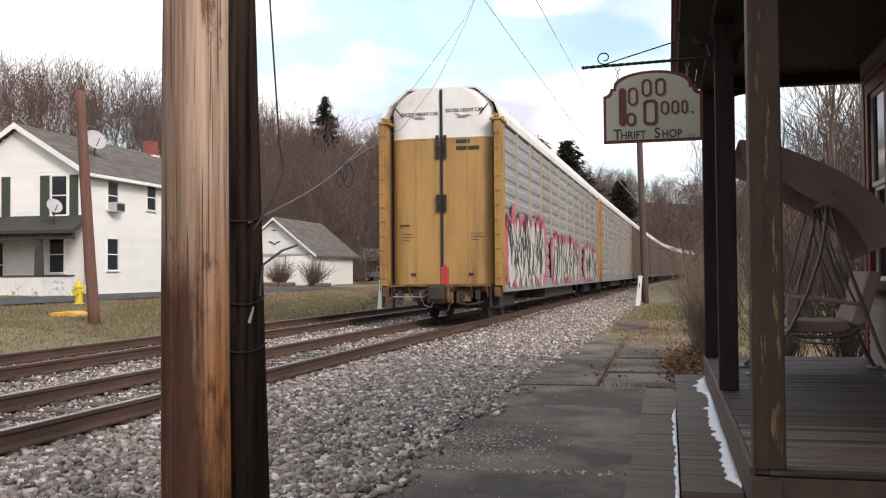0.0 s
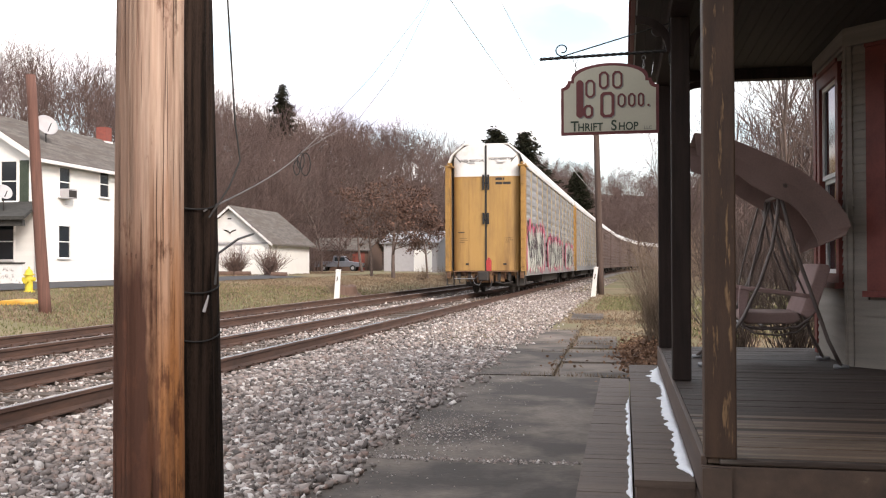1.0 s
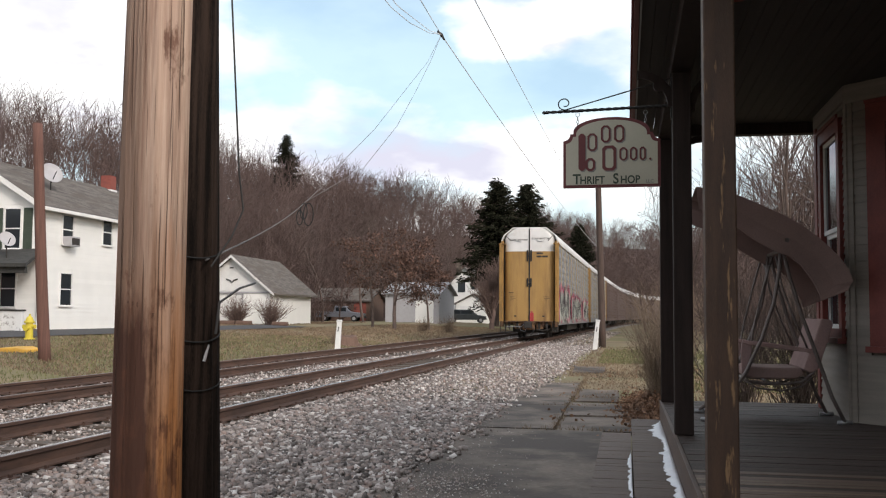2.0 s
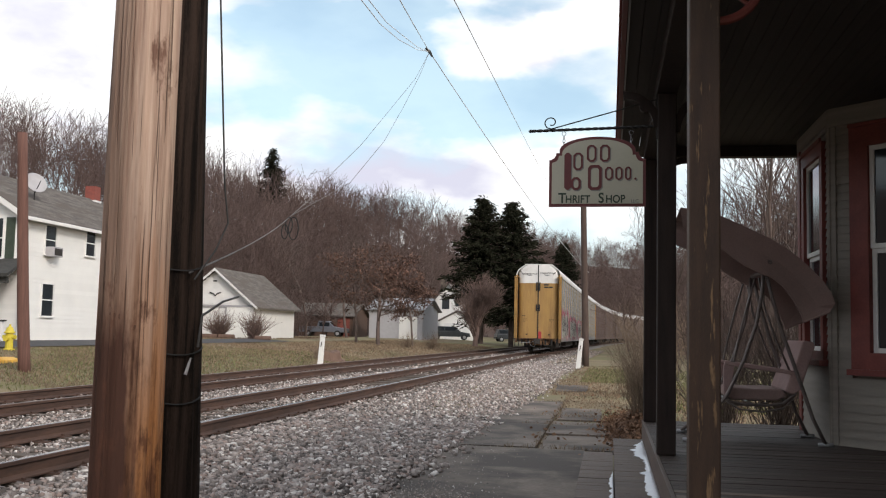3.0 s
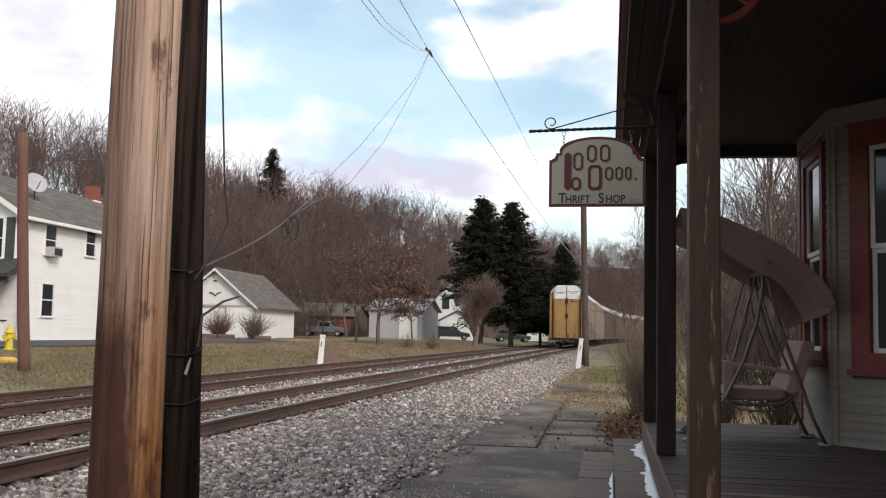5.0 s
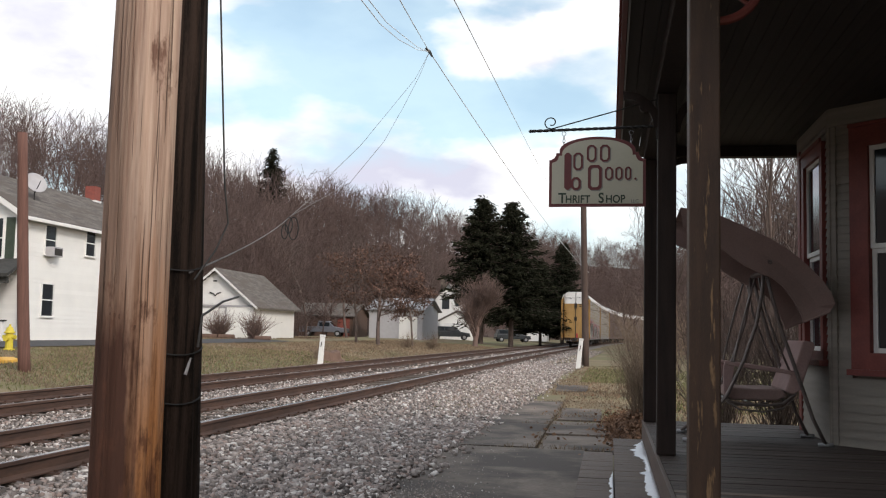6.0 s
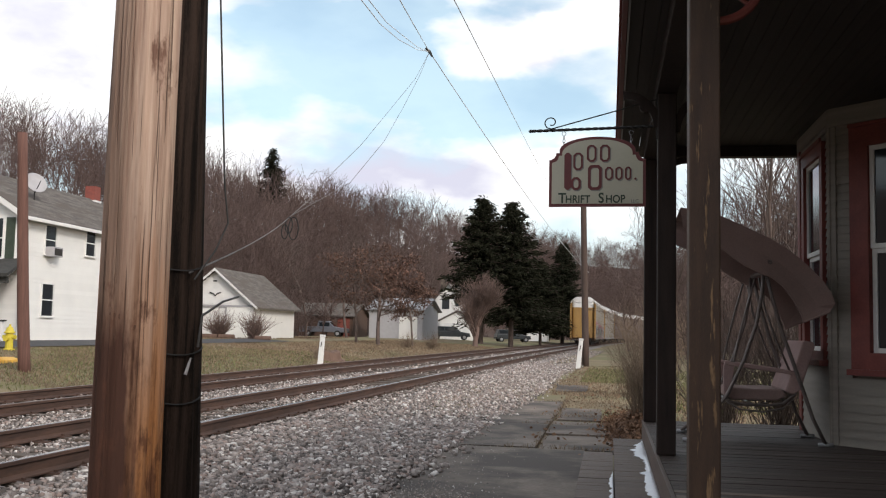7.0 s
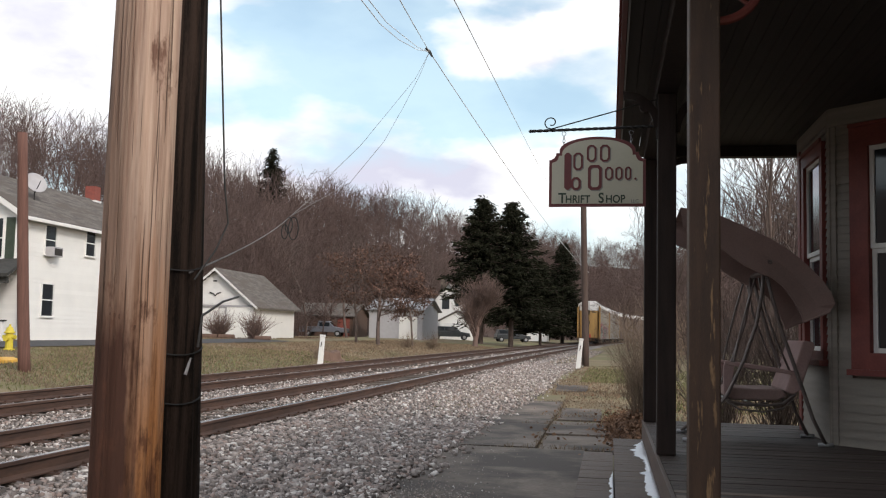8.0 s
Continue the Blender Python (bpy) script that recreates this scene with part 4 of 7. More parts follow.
def build_sign():
    cx, y = -0.107, 7.65
    root = thing("hanging_sign", "cream shop sign with maroon border on an iron arm", "sign", at=pose(cx, y, 0, 0, 0, -2))
    part("board", Shape().extrude(sign_outline(0), -0.012, 0.016), "sign_red", root, "maroon bordered board")
    part("face", Shape().extrude(sign_outline(0.022), -0.017, -0.0125), "cream", root, "cream painted face")
    # the shop's name as plain ornamental shapes: upright rings and bars in two rows
    cells = [(-0.255, -0.20, 2.59, 2.885, 0.024, False), (-0.185, -0.11, 2.745, 2.885, 0.015, True), (-0.08, -0.005, 2.81, 2.945, 0.015, True), (0.022, 0.10, 2.81, 2.945, 0.015, True),
             (-0.20, -0.125, 2.587, 2.69, 0.018, True), (-0.07, 0.038, 2.587, 2.785, 0.022, True), (0.062, 0.124, 2.664, 2.769, 0.013, True),
             (0.142, 0.198, 2.664, 2.769, 0.013, True), (0.216, 0.264, 2.664, 2.769, 0.013, True), (0.288, 0.306, 2.664, 2.682, 0.02, False)]

    def ring(x0, x1, z0, z1, w, y, hollow, dx, dz):
        c = min(0.022, (x1 - x0) / 3)
        out = [(x0 + c, z0), (x1 - c, z0), (x1, z0 + c), (x1, z1 - c), (x1 - c, z1), (x0 + c, z1), (x0, z1 - c), (x0, z0 + c)]
        sh = Shape()
        if not hollow:
            return sh.extrude([(x + dx, z + dz) for x, z in out], y - 0.002, y)
        mx, mz = (x0 + x1) / 2, (z0 + z1) / 2
        inn = [(mx + (x - mx) * (1 - 2 * w / (x1 - x0)), mz + (z - mz) * (1 - 2 * w / (z1 - z0))) for x, z in out]
        loops = [[(x + dx, yy, z + dz) for x, z in o] for o, yy in ((out, y - 0.002), (inn, y - 0.002), (inn, y), (out, y), (out, y - 0.002))]
        return sh.loft(loops, caps=False)
    for x0, x1, z0, z1, w, hollow in cells:
        shp = part("name_shape", ring(x0, x1, z0, z1, w, -0.0205, hollow, 0, 0), "sign_red", root, "maroon ornamental shape")
        part("drop_shadow", ring(x0, x1, z0, z1, w * 0.8, -0.0176, hollow, 0.008, -0.008), "sign_grey", shp)
    for txt, size, x, w in (("T", 0.112, -0.30, 0.92), ("HRIFT", 0.085, -0.245, 0.86), ("S", 0.112, 0.012, 0.86), ("HOP", 0.085, 0.068, 0.86)):
        letters("lettering", txt, size, x, 2.487, -0.019, "sign_green", root, "dark green words", widen=w)
    letters("lettering", "LLC", 0.036, 0.262, 2.487, -0.019, "sign_grey", root, "small grey letters")
    # twisted arm
    n = 70
    rings = []
    for i in range(n):
        x = -0.515 + i * 1.0 / (n - 1)
        a = i * 0.42
        rings.append([(x, 0.013 * math.cos(a + q * math.pi / 2), 3.068 + 0.02 * (x + 0.5) + 0.013 * math.sin(a + q * math.pi / 2)) for q in range(4)])
    arm = part("arm", Shape().loft(rings), "iron", root, "twisted iron arm")
    knob = Shape().tube([(-0.545, 0, 3.067), (-0.535, 0, 3.067), (-0.525, 0, 3.067), (-0.515, 0, 3.067), (-0.507, 0, 3.067)], [0.004, 0.013, 0.015, 0.01, 0.006], 10)
    part("knob", knob, "iron", arm)
    sp = [(-0.40 + 0.035 + 0.055 * math.cos(a) * (1 - i / 40), 0, 3.155 + 0.05 * math.sin(a) * (1 - i / 40) - 0.02) for i, a in enumerate(np.linspace(math.pi * 1.35, -math.pi * 0.6, 24))]
    sp = [(-0.36, 0, 3.082)] + sp
    part("scroll", Shape().tube(sp, 0.005, 6), "iron", root, "curled iron scroll")
    part("brace", Shape().tube([(-0.38, 0, 3.078), (0.46, 0, 3.30)], 0.005, 6), "iron", root, "thin brace rod")
    part("wall_plate", Shape().box(0.452, 0.47, -0.03, 0.03, 2.98, 3.34), "iron", root)
    for x in (-0.262, 0.262):
        ch = Shape()
        for k, z in enumerate((3.042, 3.012, 2.985, 2.958)):
            ring = [(x + (0.016 if k == 0 else 0.009) * math.cos(a) * (1 if k % 2 == 0 else 0.2), 0.009 * math.cos(a) * (0 if k % 2 == 0 else 1), z + (0.018 if k == 0 else 0.015) * math.sin(a)) for a in np.linspace(0, 2 * math.pi, 9)]
            ch.tube(ring, 0.0025, 5)
        part("chain", ch, "galv", root, "short hanging chain")


build_sign()


# ---- poles and wires ----
def wooden_pole(name, base, top, r0, r1, material, label, seed, flutes=0.006, n=40, segs=26):
    """A round timber with checks along the grain and a slight crook."""
    rs = np.random.RandomState(seed)
    fl = rs.normal(0, flutes, n)
    for k in rs.randint(0, n, 7):
        fl[k] -= flutes * 2.2
    if n > 30:
        for k in rs.randint(0, n, 12):
            fl[k] -= 0.011
    b, t = Vector(base), Vector(top)
    rings = []
    for i in range(segs):
        q = i / (segs - 1)
        c = b.lerp(t, q) + Vector((0.012 * math.sin(q * 5 + seed), 0.01 * math.cos(q * 4 + seed), 0))
        r = r0 + (r1 - r0) * q
        fl = fl + rs.normal(0, flutes * 0.18, n)
        rings.append([c + Vector((math.cos(2 * math.pi * k / n), math.sin(2 * math.pi * k / n), 0)) * (r + fl[k]) for k in range(n)])
    root = thing(name, label, "utility pole")
    part("shaft", Shape().loft(rings), material, root, smooth=True)
    return root


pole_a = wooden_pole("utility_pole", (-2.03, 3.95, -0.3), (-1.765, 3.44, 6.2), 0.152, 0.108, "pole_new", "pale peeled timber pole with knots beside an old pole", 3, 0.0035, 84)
pole_b = wooden_pole("utility_pole", (-2.005, 4.33, -0.3), (-2.04, 3.82, 8.5), 0.158, 0.118, "pole_old", "old black creosoted utility pole with loose cables", 5, 0.004, 64)
far_pole = wooden_pole("utility_pole", (-1.12, 46.8, -0.2), (-1.3, 46.3, 9.6), 0.17, 0.13, "pole_grey", "thin brown utility pole beside the track", 7, 0.003, 12, 8)
left_pole = wooden_pole("utility_pole", (-14.38, 22.35, 0.0), (-14.70, 22.1, 6.24), 0.155, 0.12, "pole_red", "short leaning red-brown utility pole on the grass", 9, 0.003, 16, 10)


def knot(z, a, rw, rh):
    """A dark scar lying almost flush in the wood, drawn out along the grain."""
    q = (z + 0.3) / 6.5
    axis = Vector((-2.03, 3.95, -0.3)).lerp(Vector((-1.765, 3.44, 6.2)), q)
    r = 0.150 - 0.044 * q
    rng = random.Random(int(z * 100))
    rings = []
    for k, lift in ((1.0, -0.006), (0.75, 0.003), (0.35, 0.005), (0.05, 0.004)):
        ring = []
        for i in range(16):
            an = 2 * math.pi * i / 16
            da = rw * k * math.cos(an) * rng.uniform(0.75, 1.2) / r
            dz = rh * k * math.sin(an) * rng.uniform(0.75, 1.25)
            d = Vector((math.cos(a + da), math.sin(a + da), 0))
            ring.append(axis + Vector((0.038, -0.078, 1)) * dz + d * (r + lift))
        rings.append(ring)
    part("knot", Shape().loft(rings), "pole_scar", pole_a, "dark resinous knot", smooth=True)


for z, a, rw, rh in ((1.495, -1.95, 0.06, 0.010), (1.485, -1.55, 0.035, 0.014), (1.44, -1.22, 0.022, 0.024), (1.40, -1.7, 0.035, 0.016), (0.93, -1.4, 0.012, 0.018)):
    knot(z, a, rw, rh)
for z in (1.12, 1.34, 1.72):
    pts = [Vector((-2.011 + 0.154 * math.cos(a), 4.33 - 0.058 * (z + 0.3) + 0.154 * math.sin(a), z + 0.02 * math.sin(a * 2))) for a in np.linspace(0, 2 * math.pi, 21)]
    part("wire_band", Shape().tube(pts, 0.004, 5, False), "black", pole_b)
part("clip", Shape().tube([(-1.862, 4.16, 1.31), (-1.870, 4.15, 1.27), (-1.876, 4.14, 1.235)], [0.004, 0.007, 0.008], 8), "dish", pole_b, "pale metal wire clip")


def catenary(a, b, sag, n=14):
    a, b = Vector(a), Vector(b)
    return [a.lerp(b, i / n) + Vector((0, 0, -sag * 4 * (i / n) * (1 - i / n))) for i in range(n + 1)]


HUB = Vector((-4.62, 24.04, 8.63))


def build_wires():
    def cable(points, r, label, material="wire"):
        solid("cable", Shape().tube(points, r, 5), material, label, "cable", "overhead cables")
    bends = [Vector(p) for p in ((-4.14, 12.88, 3.23), (-4.36, 14.82, 3.96), (-4.55, 17.25, 4.89), (-4.72, 20.16, 6.21), (-4.68, 22.6, 7.54))]
    cable(catenary((-1.85, 4.08, 1.69), (-3.92, 11.43, 2.81), 0.04) + bends + [HUB], 0.0045, "thin grey service cable rising from the old pole", "wire_mid")
    bends = [Vector(p) for p in ((-4.58, 22.61, 7.61), (-4.63, 21.17, 6.53), (-4.37, 18.28, 5.15), (-4.23, 15.36, 3.87), (-3.95, 11.6, 2.86))]
    cable([HUB] + bends, 0.0045, "thin slack grey service cable", "wire_mid")
    cable([Vector((-1.9, 5.2, 4.1))] + [Vector(p) for p in ((-2.77, 9.38, 5.18), (-3.56, 13.23, 6.19), (-4.0, 16.16, 6.8), (-4.33, 19.1, 7.43), (-4.54, 22.06, 8.1))] + [HUB], 0.0075, "slack grey overhead cable", "wire_grey")
    cable([Vector((-1.85, 5.2, 4.15))] + [Vector(p) for p in ((-2.7, 9.39, 5.18), (-3.46, 13.25, 6.2), (-3.89, 16.18, 6.83), (-4.25, 19.11, 7.52), (-4.52, 22.06, 8.15))] + [HUB], 0.0075, "slack grey overhead cable", "wire_grey")
    cable(catenary((-1.59, 4.0, 4.1), HUB, 0.03), 0.008, "taut grey overhead messenger wire", "wire_grey")
    cable(catenary(HUB, (-1.9, 90, 7.2), 0.5, 20), 0.012, "taut grey overhead messenger wire", "wire_grey")
    cable(catenary((-1.27, 2.0, 3.99), (-4.9, 90, 14.0), 0.1, 24), 0.0055, "thin high overhead wire", "wire_grey")
    cable([Vector((-1.79, 4.10, 4.4)), Vector((-1.785, 4.14, 2.96)), Vector((-1.76, 4.22, 2.1)), Vector((-1.74, 4.23, 1.93)), Vector((-1.76, 4.15, 1.80)), Vector((-1.82, 4.07, 1.66))], 0.0045, "black cable hanging beside the old pole")
    cable([Vector((-1.80, 4.09, 1.36)), Vector((-1.79, 4.1, 1.5)), Vector((-1.80, 4.35, 1.57)), Vector((-1.9, 4.8, 1.61))], 0.006, "short black cable end on the old pole")
    coil = thing("cable_coil", "loose black coil on a service cable", "cable coil")
    for k, (dx, r) in enumerate(((0.0, 0.1), (0.06, 0.14), (-0.05, 0.09))):
        pts = [(-3.9 + dx + r * 0.45 * math.sin(a), 11.4, 2.72 - 0.04 * k + r * math.cos(a)) for a in np.linspace(0, 2 * math.pi, 17)]
        part("loop", Shape().tube(pts, 0.007, 5, False), "black", coil)
    clamp = thing("wire_clamp", "black clamp where the overhead wires meet", "clamp")
    part("body", Shape().tube([HUB + Vector((-0.1, 0, 0.1)), HUB, HUB + Vector((0.08, 0, -0.14))], [0.03, 0.045, 0.02], 7), "black", clamp)


build_wires()


# ---- marker posts beside the track ----
def marker_post(x, y, z, h, lean, label):
    root = thing("marker_post", label, "marker post", "white marker posts", at=pose(x, y, z, 0, lean, 0))
    part("shaft", Shape().loft([[(s * a * 0.09, b * 0.07, q) for s, b in ((-1, -1), (1, -1), (1, 1), (-1, 1))] for q, a in ((-0.2, 1.15), (0.3, 1.1), (h - 0.1, 0.95), (h - 0.02, 0.95))]), "white", root, bevel=0.012)
    part("cap", Shape().box(-0.1, 0.1, -0.08, 0.08, h - 0.1, h), "peeling", root, bevel=0.015)
    part("mark", Shape().box(-0.02, 0.015, -0.082, -0.077, h * 0.62, h * 0.75).box(-0.03, 0.0, -0.082, -0.077, h * 0.58, h * 0.62), "black", root, "worn black painted mark")


marker_post(-11.35, 37.6, 0.12, 1.13, 3.5, "white wooden marker post on the grassy bank")
marker_post(-1.36, 43.6, 0.05, 1.28, 6.0, "leaning white wooden marker post beside the ballast")


# ---- porch swing ----
def build_swing():
    root = thing("porch_swing", "old canopy swing seat with faded mauve canvas on the porch", "swing seat")
    y0, y1 = 8.62, 9.38

    def bend(points, y, r, name="leg", material="tube", n=8, parent=None, label=""):
        return part(name, Shape().tube([(x, y, z) for x, z in points], r, n), material, parent or root, label, smooth=True)
    for y in (y0, y1):
        bend([(0.66, DECK + 0.02), (0.80, 0.72), (0.99, 0.98), (1.13, 1.28), (1.23, 1.58), (1.28, 1.86), (1.29, 2.02)], y, 0.016)
        bend([(1.78, DECK + 0.02), (1.68, 0.80), (1.56, 1.16), (1.45, 1.48), (1.36, 1.80), (1.31, 2.02)], y, 0.016)
        bend([(0.62, DECK + 0.018), (0.72, DECK + 0.018)], y, 0.017, "foot", "galv")
        bend([(1.72, DECK + 0.018), (1.84, DECK + 0.018)], y, 0.017, "foot", "galv")
        ya = y + 0.12
        bend([(1.24, 1.98), (1.16, 1.70), (1.09, 1.42), (1.05, 1.22), (1.02, 0.98)], ya, 0.009, "hanger", n=6)
        bend([(1.27, 1.98), (1.32, 1.70), (1.42, 1.42), (1.53, 1.16)], ya, 0.009, "hanger", n=6)
        # padded arm on a wide front support, over a bowed seat rail
        arm = Shape().loft([[(x, ya - w, z), (x, ya + w, z), (x, ya + w, z - 0.035), (x, ya - w, z - 0.035)] for x, z, w in ((0.98, 1.265, 0.03), (1.06, 1.25, 0.045), (1.28, 1.225, 0.04), (1.48, 1.20, 0.035), (1.57, 1.185, 0.02))])
        part("arm_rest", arm, "cushion", root, "padded pink arm rest", bevel=0.008)
        part("arm_support", Shape().loft([[(x - w, ya - 0.02, z), (x + w, ya - 0.02, z), (x + w, ya + 0.02, z), (x - w, ya + 0.02, z)] for x, z, w in ((0.995, 0.96, 0.022), (1.0, 1.05, 0.03), (1.01, 1.15, 0.042), (1.02, 1.235, 0.045))]), "cushion", root, "wide pink arm support", bevel=0.006)
        bend([(0.97, 0.97), (1.02, 0.915), (1.14, 0.895), (1.32, 0.89), (1.46, 0.91), (1.56, 0.99), (1.60, 1.10)], ya, 0.013, "seat_rail", n=6)
        bend([(0.97, 0.94), (1.10, 0.85), (1.30, 0.835), (1.46, 0.87), (1.55, 0.95)], ya, 0.009, "seat_brace", n=6)
    part("ridge_bar", Shape().tube([(1.30, y0, 2.03), (1.30, y1, 2.03)], 0.018, 8), "tube", root)
    for x, z in ((1.0, 0.93), (1.5, 0.93), (1.24, 0.885)):
        part("seat_bar", Shape().tube([(x, y0 + 0.12, z), (x, y1 + 0.12, z)], 0.012, 6), "tube", root)
    # slack tilted canopy: an arched sheet with a scooped valance hanging from both ends
    prof = [(0.60, 2.575), (0.80, 2.54), (0.97, 2.485), (1.09, 2.43), (1.33, 2.315), (1.47, 2.225), (1.57, 2.15), (1.68, 2.045), (1.76, 1.96), (1.825, 1.86), (1.86, 1.765)]
    hem = [(0.62, 2.38), (0.80, 2.31), (0.97, 2.20), (1.07, 2.12), (1.24, 2.02), (1.36, 1.975), (1.45, 1.90), (1.54, 1.77), (1.595, 1.655), (1.60, 1.60), (1.815, 1.69)]
    rings = []
    for x, z in prof:
        a, b = x - 0.012, z - 0.018
        rings.append([(x, y0 - 0.04, z), (x, y0 + 0.2, z - 0.012), (x, (y0 + y1) / 2, z - 0.03), (x, y1 - 0.15, z - 0.012), (x, y1 + 0.05, z), (a, y1 + 0.05, b), (a, (y0 + y1) / 2, b - 0.03), (a, y0 - 0.04, b)])
    can = part("canopy", Shape().loft(rings), "canvas", root, "faded mauve canvas canopy, sagging to one side", smooth=False)
    for y, drop in ((y0 - 0.045, 0.0), (y1 + 0.055, 0.05)):
        v = Shape().loft([[(x, y, z), (x, y + 0.012, z), ((x + a) / 2, y + 0.03, (z + b) / 2), (a, y + 0.012, b - drop), (a, y, b - drop), ((x + a) / 2, y + 0.018, (z + b) / 2)] for (x, z), (a, b) in zip(prof, hem)])
        val = part("valance", v, "canvas", can)
        part("hem", Shape().tube([(a, y + 0.006, b - drop) for a, b in hem], 0.008, 5), "canvas", val)
    part("canopy_bolt", Shape().tube([(1.34, y0 - 0.030, 2.11), (1.34, y0 - 0.055, 2.11)], [0.02, 0.012], 8), "tube", can)
    # seat takes the darker canvas colour to paint in its shadow
    cush = Shape().loft([[(x, y, z) for x, z in ((1.0, 0.955), (1.06, 0.93), (1.42, 0.93), (1.50, 0.97), (1.46, 1.03), (1.24, 1.025), (1.02, 1.035))] for y in np.linspace(y0 + 0.16, y1 + 0.08, 5)])
    part("seat_cushion", cush, "canvas", root, "flattened seat cushion, coloured darker for the shadow on it", bevel=0.015)
    back = Shape().loft([[(x, y, z) for x, z in ((1.475, 1.02), (1.535, 0.985), (1.60, 1.02), (1.725, 1.40), (1.71, 1.44), (1.625, 1.45), (1.57, 1.27))] for y in np.linspace(y0 + 0.10, y1 + 0.12, 5)])
    part("backrest", back, "cushion", root, "dusty pink backrest", bevel=0.015)


build_swing()


# ---- train ----
CAR_LEN, CAR_GAP, SPEED, TAIL_Y = 27.7, 0.95, 13.95, 23.9
HW = 1.52


def roof_outline(k=0.0):
    """Cross section above the sills: upright sides, slanting shoulders and a nearly flat top; heights over the rail."""
    return [(-HW + k, 0.95), (HW - k, 0.95), (HW - k, 5.2), (HW - 0.12 - k, 5.5), (HW - 0.62, 5.92 - k), (-HW + 0.62, 5.92 - k), (-HW + 0.12 + k, 5.5), (-HW + k, 5.2)]


def make_car(tail, side_material, label, yellow_posts=True):
    """An enclosed car carrier; its own space has the tail end at y = 0 and the rail head at z = 0."""
    car = thing("railcar", label, "railcar", "train")
    L = CAR_LEN
    frame_mat = "yellow" if yellow_posts else "brownside"
    if tail:
        plan = [(0.035, 0.1), (0.035, 0.0), (0.90, 0.0)] + [(0.90 + 0.43 * math.sin(a), 0.26 * (1 - math.cos(a))) for a in np.linspace(0.25, math.pi / 2, 7)] + [(1.25, 0.3), (0.88, 0.1)]

        def leaf(s, levels):
            """A door leaf: flat by the seam and rounded back at its outer edge; levels are (height, breadth)."""
            return Shape().loft([[(s * (0.035 + (x - 0.035) * w), y, z) for x, y in plan] for z, w in levels])
        door = part("end_door", leaf(-1, ((0.93, 1.0), (4.63, 1.0))), "yellow", car, "yellow steel end door with rounded outer edge", smooth=False)
        door2 = part("end_door", leaf(1, ((0.93, 1.0), (4.63, 1.0))), "yellow", car, "yellow steel end door with rounded outer edge", smooth=False)
        for d, s in ((door, -1), (door2, 1)):
            part("end_cap", leaf(s, ((4.632, 1.0), (5.36, 1.0), (5.60, 0.93), (5.80, 0.74), (5.91, 0.55))), "car_white", d, "white upper door panel")
            part("cap_lip", Shape().loft([[(s * (0.04 + (x - 0.04) * 1.004), y - 0.01, z) for x, y in plan] for z in (4.60, 4.635)]), "yellow", d)
        for d, s in ((door, -1), (door2, 1)):
            part("lap_seam", Shape().box(s * 0.67 - 0.01, s * 0.67 + 0.01, -0.012, 0.0, 0.98, 4.6), "yellow", d)
            part("grab_bar", Shape().box(s * 0.55 - 0.13, s * 0.55 + 0.13, -0.03, -0.005, 5.14, 5.165).tube([(s * 0.62 - 0.25, -0.02, 5.25), (s * 0.62 - 0.1, -0.02, 5.18), (s * 0.62 + 0.15, -0.02, 5.19)], 0.012, 5), "galv", d)
            part("stake", Shape().tube([(s * 1.0, -0.03, 5.2), (s * 1.22, -0.03, 5.45)], 0.018, 6), "under", d)
            part("lower_lug", Shape().box(s * 0.75 - 0.06, s * 0.75 + 0.06, -0.03, 0, 1.15, 1.22), "under", d)
            part("stencil_bars", Shape().box(s * 0.9 - 0.15, s * 0.9 + 0.15, -0.006, -0.001, 2.2, 2.215).box(s * 0.9 - 0.12, s * 0.9 + 0.18, -0.006, -0.001, 2.12, 2.135).box(s * 0.9 - 0.15, s * 0.9 + 0.05, -0.006, -0.001, 2.04, 2.055), "under", d)
        part("handhold", Shape().box(-1.1, -0.85, -0.03, -0.005, 2.42, 2.45), "under", door)
        part("mark_bars", Shape().box(0.38, 0.73, -0.006, -0.001, 4.48, 4.58).box(0.38, 0.98, -0.006, -0.001, 4.31, 4.41), "under", door2, "dark stencilled mark bars")
        letters("warning_words", "EXCESS HEIGHT CAR", 0.125, -1.05, 5.22, -0.006, "under", door, "stencilled black warning words", 0.82)
        letters("warning_words", "EXCESS HEIGHT CAR", 0.125, 0.12, 5.28, -0.006, "under", door2, "stencilled black warning words", 0.82)
        rod = Shape().box(-0.033, 0.033, -0.03, 0.02, 0.85, 5.85)
        lock = part("lock_rod", rod, "black", car, "black door seam with lock rods")
        part("latch", Shape().box(-0.14, -0.06, -0.07, -0.03, 4.1, 4.7).box(0.06, 0.14, -0.07, -0.03, 4.1, 4.7).box(-0.14, 0.14, -0.06, -0.03, 4.35, 4.4), "black", lock, bevel=0.01)
        part("latch", Shape().box(-0.13, -0.05, -0.07, -0.03, 2.75, 3.2).box(0.05, 0.13, -0.07, -0.03, 2.75, 3.2).box(-0.13, 0.13, -0.06, -0.03, 2.9, 2.95), "black", lock, bevel=0.01)
        for s in (-1, 1):
            # corner post standing proud of the door, with ladder rungs
            post = part("corner_post", Shape().box(s * 1.40, s * 1.45, -0.26, 0.3, 0.9, 5.0).box(s * 1.45, s * 1.58, -0.26, -0.2, 0.9, 5.0), "post_yellow", car, "ochre corner post", bevel=0.01)
            for k in range(11):
                z = 1.1 + k * 0.36
                part("rung", Shape().tube([(s * 1.40, -0.3, z), (s * 1.56, -0.3, z)], 0.012, 5), "post_yellow", post)
